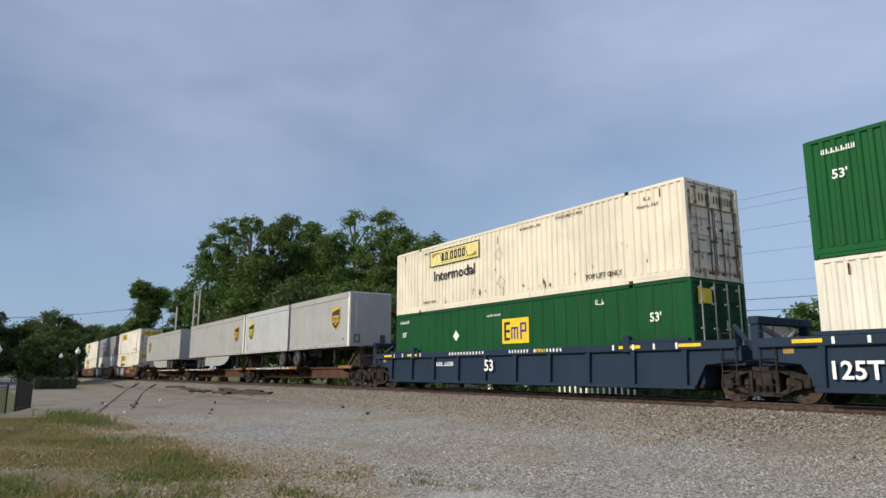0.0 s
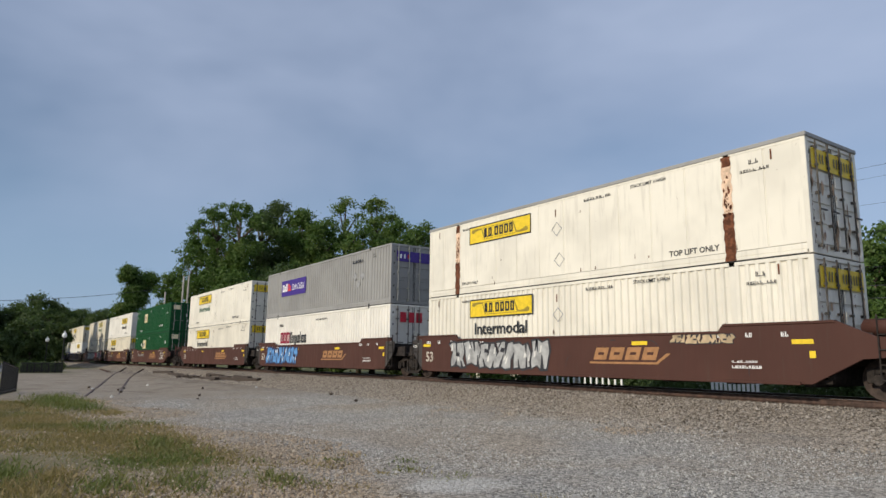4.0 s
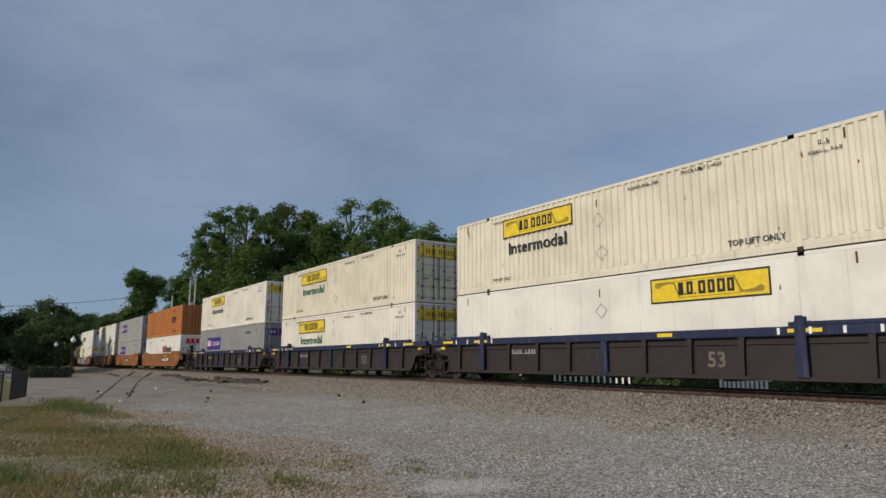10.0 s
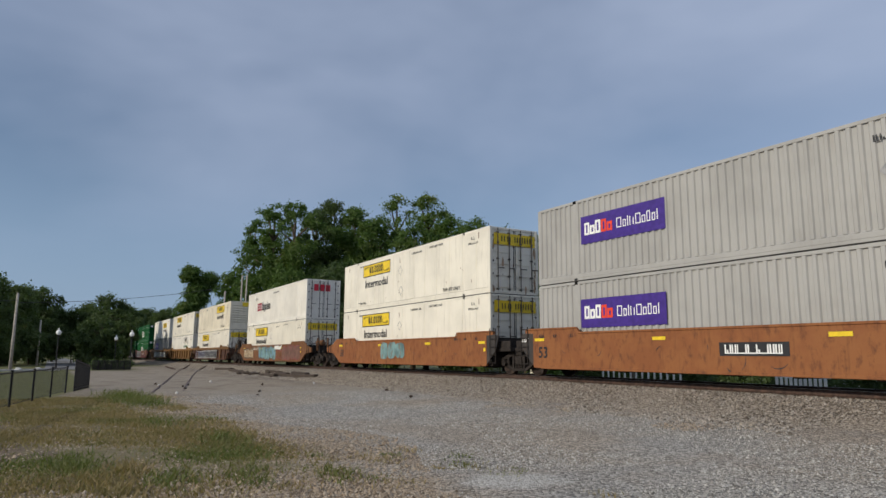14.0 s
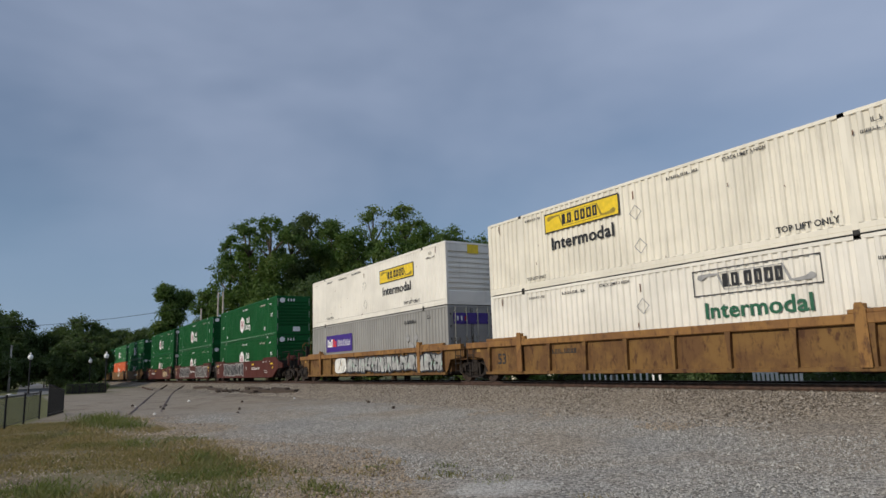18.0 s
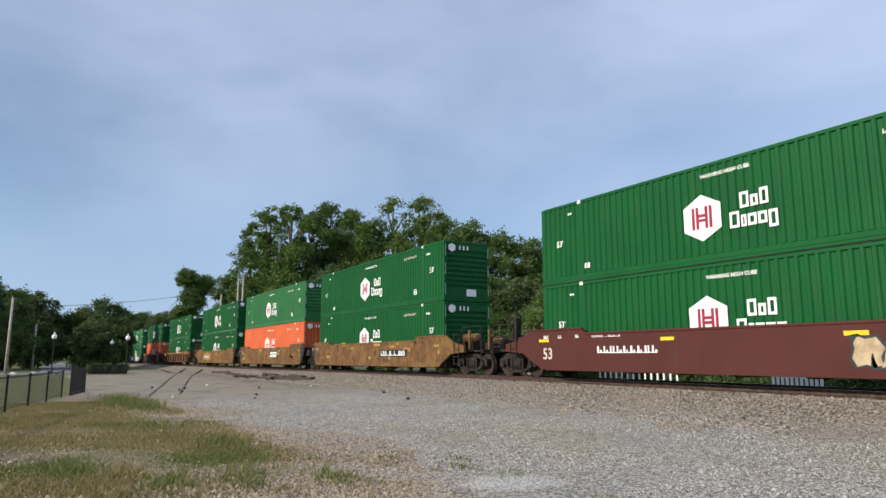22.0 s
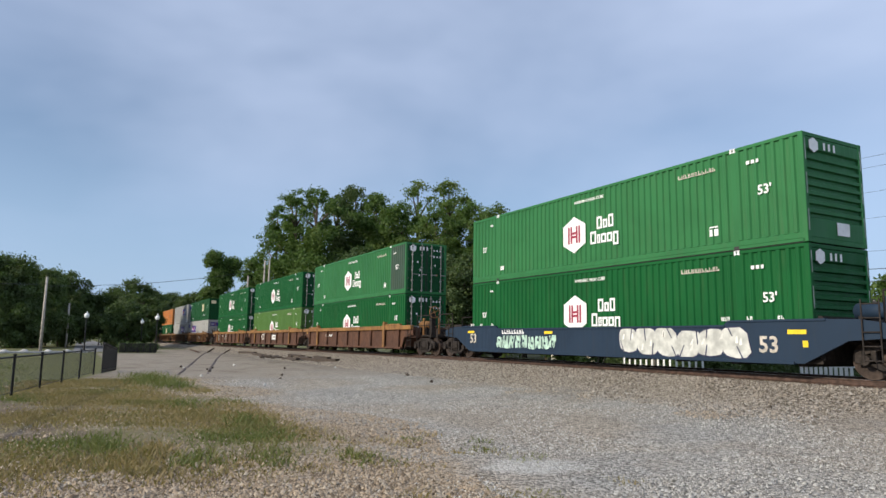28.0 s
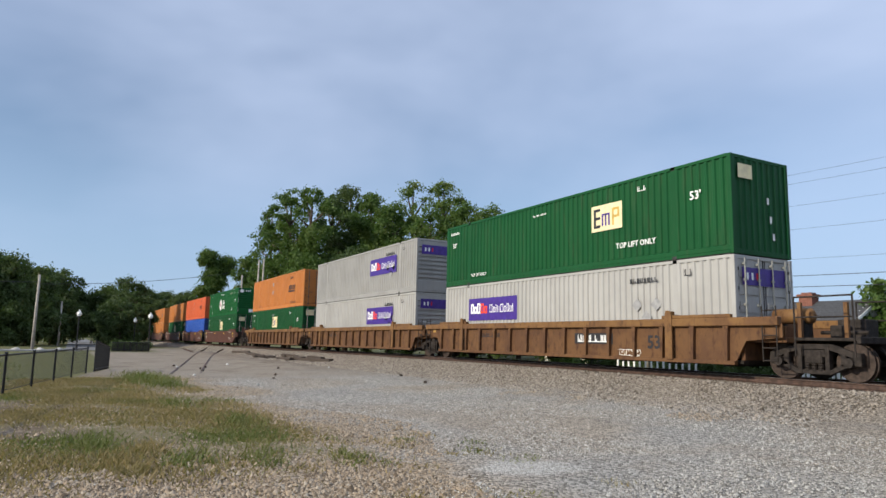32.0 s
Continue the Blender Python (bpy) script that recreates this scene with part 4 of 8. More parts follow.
def haulier_marks(c, x=12.0, z=1.3):
    s = Sign("haulier")
    rng = random.Random(6)
    for i in range(9):
        a = i * 0.20
        s.hollow(a, 0.20, 0.16 if i != 4 else 0.07, 0.34, 0.055 if i != 4 else 0.03, "d_black", 0.003, 0.07)
    s.rect(0, 0.0, 1.75, 0.12, "d_black")
    s.put(c, off(x), z)
    word(c, "TOP LIFT ONLY", off(12.6), 0.34, 0.16, "d_black")
    word(c, "TOP LIFT ONLY", off(2.4), 0.38, 0.12, "d_black")
    bars(c, off(12.3), H - 0.5, 0.9, 0.16, 5, "d_black", seed=4)
    t = Sign("grey_patches")
    t.rect(7.0, 1.4, 0.3, 0.3, "d_grey")
    t.rect(7.0, 2.1, 0.3, 0.3, "d_grey")
    t.put(c, off(0), 0, name="placard_patch")


def door_panel(c, fill="d_yellow"):
    """The yellow band across the doors with blocks for a name."""
    part("end_band", shape("end_band", lambda bm: sheet(bm, [(0, 0, 0), (0, 2.2, 0), (0, 2.2, 0.5), (0, 0, 0.5)])), fill, c, "", pose(L / 2 + 0.020, -1.1, 2.12))
    part("end_name_band", shape("end_name_band", lambda bm: [sheet(bm, [(0, y, 0), (0, y + 0.05, 0), (0, y + 0.05, 0.24), (0, y, 0.24)]) for y in (-0.72, -0.58, -0.40, -0.28, -0.02, 0.12, 0.24, 0.38, 0.52, 0.66, 0.80)]), "d_black", c, "", pose(L / 2 + 0.040, 0, 2.26))["kind"] = "stuff"


def rust_marks(c, seed, n=26):
    """Holes and scabs of rust near the foot of the wall, and stained posts."""
    def build(bm):
        rng = random.Random(seed)
        for i in range(n):
            x, z = rng.gauss(1.5, 2.6), 0.32 + abs(rng.gauss(0, 0.16))
            r, s = rng.uniform(0.012, 0.05), rng.uniform(0.04, 0.17) * rng.choice((0.4, 0.7, 1.0))
            k = 7
            sheet(bm, [(x + r * math.cos(a * 6.283 / k) * rng.uniform(0.7, 1.2), 0, z + s * math.sin(a * 6.283 / k) * rng.uniform(0.7, 1.2)) for a in range(k)])
    tagged(part("rust_scab", shape(("rust", seed), build), "d_rust", c, "", pose(0, FACE - 0.002, 0)), kind="stuff")


def faded_panel(c):
    def build(bm):
        xs = fold([SPANS[2]], 0.265)
        y = -(W / 2 - 0.001)
        lo = [bm.verts.new((x, y + 0.044 * d, 0.29)) for x, d in xs]
        hi = [bm.verts.new((x, y + 0.044 * d, H - 0.11)) for x, d in xs]
        for i in range(len(xs) - 1):
            bm.faces.new((lo[i], lo[i + 1], hi[i + 1], hi[i]))
    part("replaced_panel", shape("replaced_panel", build), "grey_green", c, "faded grey green wall panel")


def post_rust(c):
    """Peeling primer and ragged rust up both lifting posts, and a plain grey cap along the roof."""
    for k in (-1, 1):
        def strip(bm, wide, z0, z1, n, seed, k=k):
            rng = random.Random(k + seed)
            edge = [(-wide * rng.uniform(0.75, 1.1), wide * rng.uniform(0.7, 1.05)) for i in range(n + 1)]
            for i in range(n):
                u, v = z0 + (z1 - z0) * i / n, z0 + (z1 - z0) * (i + 1) / n
                sheet(bm, [(edge[i][0], 0, u), (edge[i][1], 0, u), (edge[i + 1][1], 0, v), (edge[i + 1][0], 0, v)])

        def scabs(bm, k=k):
            strip(bm, 0.165, 0.03, 1.30, 13, 5)
            strip(bm, 0.145, H - 0.34, H - 0.07, 4, 8)
            rng = random.Random(k + 11)
            for i in range(30):
                x, z, r = rng.uniform(-0.11, 0.09), 1.25 + abs(rng.gauss(0, 0.55)), rng.uniform(0.012, 0.045)
                if z < H - 0.15:
                    sheet(bm, [(x + r * math.cos(q * 0.9) * rng.uniform(0.6, 1.1), 0, z + 1.9 * r * math.sin(q * 0.9) * rng.uniform(0.6, 1.1)) for q in range(7)])
        x = k * (L / 2 - 2.08)
        part("bare_primer", shape(("primer", k), lambda bm: strip(bm, 0.15, 1.2, H - 0.07, 16, 3)), "d_peel", c, "peeling post with orange primer", pose(x, FACE - 0.003, 0))
        tagged(part("rust_scab", shape(("post_rust", k), scabs), "d_rust", c, "rust-eaten lifting post", pose(x, FACE - 0.006, 0)), kind="stuff")
    part("roof_cap", shape("roof_cap", lambda bm: box(bm, -L / 2 - 0.03, -W / 2 - 0.02, 0.0, L / 2 + 0.03, W / 2 + 0.02, 0.12, 0.02)), "grey", c, "plain grey roof cap with folded edges", pose(0, 0, H - 0.03))


def door_rust(c, seed, n=26):
    """Brown runs down the ribs of the doors, with darker scabs in them."""
    def runs(bm, k, wide, tall):
        rng = random.Random(seed * 7 + k)
        for i in range(n):
            y = rng.choice((-1.12, -1.08, -0.62, -0.06, 0.05, 0.62, 1.08, 1.12, 1.12)) + rng.gauss(0, 0.03)
            z, h = 0.15 + 2.3 * rng.random() ** 1.5, rng.uniform(0.3, 1.0) * tall
            w = rng.uniform(0.4, 1.0) * wide
            m = 9
            sheet(bm, [(0, y + w * math.cos(a * 6.283 / m) * rng.uniform(0.6, 1.2), z + h * math.sin(a * 6.283 / m) * rng.uniform(0.6, 1.0)) for a in range(m)])
    for k, (wide, tall, material, lift) in enumerate(((0.075, 0.34, "d_stain", 0.036), (0.024, 0.09, "d_rust", 0.039))):
        tagged(part("rust_scab", shape(("door_rust", seed, k), lambda bm: runs(bm, k, wide, tall)), material, c, "brown rust over the doors", pose(L / 2 - 0.045 + lift, 0, 0)), kind="stuff")


def tick_marks(c, ink="d_rust"):
    """Short upright strokes and outlined diamonds, as stencilled on the white boxes."""
    t = Sign("tick_marks")
    for a, b in ((7.7, H - 0.62), (0.75, H - 0.42), (15.3, H - 0.42)):
        t.rect(a - 0.02, b, 0.045, 0.26, ink, 0.003)
    for a, b in ((7.75, 1.85), (7.85, 0.78)):
        for q in range(4):
            u0, u1 = q * 1.5708, (q + 1) * 1.5708
            p = [(math.cos(u) * r, math.sin(u) * r) for u, r in ((u0, 0.25), (u1, 0.25), (u1, 0.215), (u0, 0.215))]
            t.poly([(a + x, b + z) for x, z in p], "d_grey", 0.003)
    t.put(c, off(0), 0, name="marking")


def lower_streaks(c, seed):
    """Thin dark scrapes on the lower wall and stains under the fittings."""
    def build(bm):
        rng = random.Random(seed)
        for i in range(13):
            x, z = rng.uniform(-7.8, 7.8), rng.choice((rng.uniform(0.2, 0.7), rng.uniform(0.3, 2.4)))
            w, h = rng.uniform(0.006, 0.022), rng.uniform(0.03, 0.15)
            sheet(bm, [(x - w, 0, z), (x + w, 0, z + 0.01), (x + w * 0.7, 0, z + h), (x - w * 0.4, 0, z + h)])
    tagged(part("scrape", shape(("scrape", seed % 5), build), "d_rust", c, "", pose(0, FACE - 0.0025, 0)), kind="stuff")


# ---- well cars ----
def bogie_side(bm):
    """A cast truss: arched top and dipping bottom members, columns and pedestals, open between."""
    def member(pts, y=0.06):
        prism(bm, pts, -y, y)
    member([(-1.02, 0.56), (-0.40, 0.76), (0.40, 0.76), (1.02, 0.56), (1.08, 0.68), (0.44, 0.90), (-0.44, 0.90), (-1.08, 0.68)])
    member([(-1.0, 0.44), (-0.42, 0.17), (0.42, 0.17), (1.0, 0.44), (0.92, 0.54), (0.40, 0.27), (-0.40, 0.27), (-0.92, 0.54)], 0.07)
    for k in (-1, 1):
        a, b = sorted((k * 0.30, k * 0.40))
        box(bm, a, -0.08, 0.20, b, 0.08, 0.86)
        a, b = sorted((k * 0.98, k * 1.16))
        box(bm, a, -0.09, 0.38, b, 0.09, 0.70, 0.02)
        a, b = sorted((k * 0.66, k * 0.80))
        box(bm, a, -0.07, 0.36, b, 0.07, 0.68, 0.02)
    box(bm, -0.30, -0.06, 0.58, 0.30, 0.10, 0.80, 0.02)


def wheel_disc(bm):
    cyl(bm, (0, -0.065, 0), (0, 0.065, 0), 0.455, 24)
    cyl(bm, (0, 0.03, 0), (0, 0.10, 0), 0.485, 24)
    cyl(bm, (0, -0.12, 0), (0, -0.05, 0), 0.13, 12)


def spring_pack(bm):
    for x in (-0.17, 0.0, 0.17):
        for k in range(5):
            cyl(bm, (x, 0, 0.26 + k * 0.062), (x, 0, 0.30 + k * 0.062), 0.066, 8)


def bogie(parent, x):
    b = part("bogie", shape("bolster", bolster), "bogie", parent, "", pose(x, 0, 0))
    for s in (-1, 1):
        part("side_frame", shape("bogie_side", bogie_side), "bogie", b, "", pose(0, s * 1.0, 0))
        part("spring_pack", shape("spring_pack", spring_pack), "bogie", b, "", pose(0, s * 1.04, 0))
        for k in (-0.889, 0.889):
            part("wheel", shape("wheel_disc", wheel_disc), "wheel", b, "", pose(k, s * 0.775, 0.46, 0, 0, 0 if s < 0 else 180))
            part("axle_box", shape("axle_box", lambda bm: cyl(bm, (0, -0.12, 0), (0, 0.1, 0), 0.12, 10)), "bogie", b, "", pose(k, s * 1.05, 0.46))
    return b


def bolster(bm):
    box(bm, -0.22, -1.1, 0.42, 0.22, 1.1, 0.74, 0.03)
    for k in (-0.889, 0.889):
        cyl(bm, (k, -0.8, 0.46), (k, 0.8, 0.46), 0.075, 10)
    cyl(bm, (0, 0, 0.7), (0, 0, 0.92), 0.3, 14)


HALF = 8.30                         # half the well


def smooth_side(bm, rear, front, low):
    """Deep plate side. A coupled end rises over its bogie; an end that shares its bogie stops square."""
    lo, hi, up = (0.34, 1.30, 1.42) if low else (0.33, 1.58, 1.75)
    half = []
    for coupled in (rear, front):
        if coupled:
            half.append([(HALF - 0.35, lo), (HALF + 0.75, 0.90), (HALF + 1.85, 0.98), (HALF + 1.85, 1.26), (HALF + 1.0, min(up, 1.40)), (HALF + 0.25, up)])
        else:
            half.append([(HALF - 0.22, lo), (HALF - 0.15, lo + 0.06), (HALF - 0.15, hi), (HALF + 0.32, hi + 0.02), (HALF + 0.32, up)])
        half[-1] += [(HALF - 2.5, up), (HALF - 2.65, hi)]
    prism(bm, [(-x, z) for x, z in half[0]][::-1] + half[1], -0.05, 0.05)
    box(bm, -HALF + 0.6, -0.085, lo - 0.03, HALF - 0.6, 0.06, lo + 0.05, 0.01)
    box(bm, -HALF + 2.6, -0.075, hi - 0.06, HALF - 2.6, 0.05, hi + 0.01, 0.012)
    for a in (-1, 1):
        x0, x1 = sorted((a * (HALF - 2.5), a * (HALF + 0.25)))
        box(bm, x0, -0.075, up - 0.05, x1, 0.05, up + 0.015, 0.012)


def joint_plate(bm):
    """The dark web that reaches from a square end down over the shared bogie."""
    prism(bm, [(-0.15, 0.42), (0.05, 0.55), (0.55, 1.05), (0.66, 1.50), (0.60, 1.58), (-0.15, 1.58)], -0.02, 0.02)


def ribbed_side(bm):
    lo, hi = 0.36, 1.40
    prism(bm, [(-HALF - 1.25, 1.05), (-HALF - 0.2, 0.95), (-HALF + 0.15, lo), (HALF - 0.15, lo), (HALF + 0.2, 0.95), (HALF + 1.25, 1.05), (HALF + 1.25, hi), (-HALF - 1.25, hi)], 0.0, 0.05)
    box(bm, -HALF + 0.1, -0.10, lo - 0.05, HALF - 0.1, 0.05, lo + 0.06, 0.01)


def side_rib(bm):
    prism(bm, [(-0.035, 0.40), (0.035, 0.40), (0.055, 1.0), (0.085, 1.38), (-0.085, 1.38), (-0.055, 1.0)], -0.115, 0.02)


def guide_post(bm, z0):
    """Upright over rib and chord that guides a box into the well."""
    prism(bm, [(-0.13, z0), (0.13, z0), (0.13, 1.66), (0.05, 1.82), (-0.09, 1.82), (-0.13, 1.66)], -0.155, -0.10)
    box(bm, -0.09, -0.12, 1.58, 0.09, 0.04, 1.80, 0.01)


def chord(bm):
    box(bm, -HALF - 1.2, -0.13, 1.35, HALF + 1.2, 0.07, 1.58, 0.02)
    for a in (-1, 1):
        x0, x1 = sorted((a * (HALF - 2.6), a * (HALF - 0.2)))
        box(bm, x0, -0.10, 1.58, x1, 0.04, 1.68, 0.015)


def well_floor(bm):
    box(bm, -HALF, -1.35, 0.34, HALF, 1.35, 0.44)
    for i in range(9):
        x = -HALF + 0.5 + i * (2 * HALF - 1) / 8
        box(bm, x - 0.1, -1.4, 0.26, x + 0.1, 1.4, 0.36)


def end_deck(bm):
    """Platform over the bogie with its centre sill."""
    box(bm, 0.0, -1.36, 0.92, 1.25, 1.36, 1.06, 0.015)
    box(bm, -0.1, -0.35, 0.74, 1.45, 0.35, 0.95, 0.02)
    box(bm, -0.06, -1.36, 0.44, 0.06, 1.36, 1.5)
    for y in (-1.25, 1.25):
        box(bm, 0.0, y - 0.08, 1.06, 1.2, y + 0.08, 1.34, 0.01)


def coupler_deck(bm):
    box(bm, 1.25, -1.0, 0.98, 3.05, 1.0, 1.06, 0.01)
    box(bm, 1.2, -0.30, 0.70, 3.1, 0.30, 0.98, 0.02)
    box(bm, 3.0, -1.4, 0.92, 3.1, 1.4, 1.08, 0.01)
    cyl(bm, (3.1, 0, 0.84), (3.55, 0, 0.84), 0.13, 10)
    box(bm, 3.42, -0.2, 0.7, 3.68, 0.2, 0.98, 0.03)


def handrail(bm):
    for x in (1.5, 2.95):
        cyl(bm, (x, 0, 0.6), (x, 0, 2.05), 0.022, 6)
    cyl(bm, (1.5, 0, 2.05), (2.95, 0, 2.05), 0.022, 6)
    cyl(bm, (1.5, 0, 1.55), (2.95, 0, 1.55), 0.018, 6)


def ladder(bm):
    for x in (-0.2, 0.2):
        cyl(bm, (x, 0, 0.42), (x, 0, 1.85), 0.018, 6)
    for k in range(5):
        cyl(bm, (-0.2, 0, 0.46 + k * 0.32), (0.2, 0, 0.46 + k * 0.32), 0.016, 6)


def end_cabinet(bm):
    box(bm, -0.35, -0.3, 1.06, 0.35, 0.3, 1.55, 0.02)
    box(bm, -0.2, -0.9, 1.06, 0.1, -0.4, 1.38, 0.02)
    cyl(bm, (-0.6, -0.6, 1.2), (0.6, -0.6, 1.2), 0.05, 7)


def brake_hose(bm):
    p = [(2.95, -0.35, 0.85), (3.2, -0.38, 0.6), (3.45, -0.36, 0.5), (3.6, -0.33, 0.55)]
    for a, b in zip(p, p[1:]):
        cyl(bm, a, b, 0.035, 6)


def brake_wheel(bm):
    n = 14
    for i in range(n):
        a, b = 6.2832 * i / n, 6.2832 * (i + 1) / n
        cyl(bm, (0, 0.30 * math.cos(a), 0.30 * math.sin(a)), (0, 0.30 * math.cos(b), 0.30 * math.sin(b)), 0.022, 5)
    for i in range(4):
        a = 6.2832 * i / 4 + 0.4
        cyl(bm, (0, 0, 0), (0, 0.30 * math.cos(a), 0.30 * math.sin(a)), 0.016, 5)
    cyl(bm, (-0.15, 0, 0), (0.05, 0, 0), 0.05, 8)


def air_tank(bm):
    cyl(bm, (-0.5, 0, 0), (0.5, 0, 0), 0.2, 14)
    cyl(bm, (-0.56, 0, 0), (-0.5, 0, 0), 0.12, 14, 0.2)
    cyl(bm, (0.5, 0, 0), (0.56, 0, 0), 0.2, 14, 0.12)


def graffiti(car, x0, x1, z0, z1, fill, edge, n, seed, y, style="block", glint=""):
    """Sprayed forms that cannot be read, crowded edge to edge: angular blocks or round bubbles with slits and gleams."""
    rng = random.Random(seed)
    w, h = (x1 - x0) / n, z1 - z0
    s = Sign(("graffiti", seed))
    rim = min(0.075, h * 0.075) if style == "block" else 0.03
    for i in range(n):
        lean = rng.uniform(-0.22, 0.22) * h
        wide, tall = w * rng.uniform(1.0, 1.22), h * rng.uniform(0.86, 1.0)
        base = (h - tall) * rng.uniform(0, 1)
        step = 0.0012 * (i % 3)

        def at(u, v):
            return (i + 0.5) * w + (u - 0.5) * wide + (v - 0.5) * lean, min(h, max(0.0, base + v * tall))

        if style == "bubble":
            k = 16
            ring = []
            for q in range(k):
                a = 6.2832 * q / k
                c, d = math.cos(a), math.sin(a)
                r = 0.5 * rng.uniform(0.94, 1.04)
                ring.append((0.5 + r * math.copysign(abs(c) ** 0.6, c), 0.5 + r * math.copysign(abs(d) ** 0.55, d)))
        else:
            j = lambda: rng.uniform(-0.09, 0.09)
            ring = [(0.04 + j(), 0.02), (0.36 + j(), 0.05 + abs(j())), (0.62 + j(), 0.0), (0.97 + j(), 0.06 + j() / 2), (0.92 + j(), 0.34), (1.02 + j(), 0.62),
                    (0.96 + j(), 0.98), (0.60 + j(), 0.93 + j() / 2), (0.34 + j(), 1.0), (0.03 + j(), 0.93 + j() / 2), (0.10 + j(), 0.62), (-0.02 + j(), 0.30)]
        ku, kv = 1 - 2 * rim / wide, 1 - 2 * rim / tall
        s.poly([at(u, v) for u, v in ring], edge, 0.002 + step)
        s.poly([at(0.5 + (u - 0.5) * ku, 0.5 + (v - 0.5) * kv) for u, v in ring], fill, 0.006 + step)
        # slits cut in from the top and the foot, and a closed counter
        for q in range(2 if style == "bubble" else 3):
            u, b, t = rng.uniform(0.2, 0.8), rng.uniform(0.05, 0.11) if style == "block" else 0.025, rng.uniform(0.30, 0.55)
            up = (q + i) % 2
            v0, v1 = (1.0 - rim / tall, 1.0 - t) if up else (rim / tall, t)
            d = rng.uniform(-0.16, 0.16)
            s.poly([at(u - b, v0), at(u + b, v0), at(u + d + 0.02, v1), at(u + d - 0.02, v1)], edge, 0.010 + step)
        if style == "block" and rng.random() < 0.6:
            u, v = rng.uniform(0.35, 0.65), rng.uniform(0.4, 0.7)
            s.poly([at(u - 0.12, v - 0.05), at(u + 0.10, v - 0.08), at(u + 0.13, v + 0.06), at(u - 0.08, v + 0.09)], edge, 0.010 + step)
        if glint:
            for q in range(2):
                u, v = rng.uniform(0.1, 0.85), rng.uniform(0.15, 0.7)
                s.poly([at(u, v), at(u + 0.10, v + 0.02), at(u + 0.14, v + 0.24), at(u + 0.07, v + 0.2)], glint, 0.009 + step)
    s.put(car, x0, z0, y, "graffiti")


def end_frame(bm):
    """A goal-shaped frame of box beams standing on the end platform."""
    for y in (-1.15, 1.15):
        box(bm, -0.12, y - 0.1, 1.06, 0.12, y + 0.1, 2.12, 0.02)
        cyl(bm, (0.0, y, 1.2), (-0.9, y * 0.6, 1.98), 0.07, 6)
    box(bm, -0.14, -1.3, 1.95, 0.14, 1.3, 2.16, 0.02)


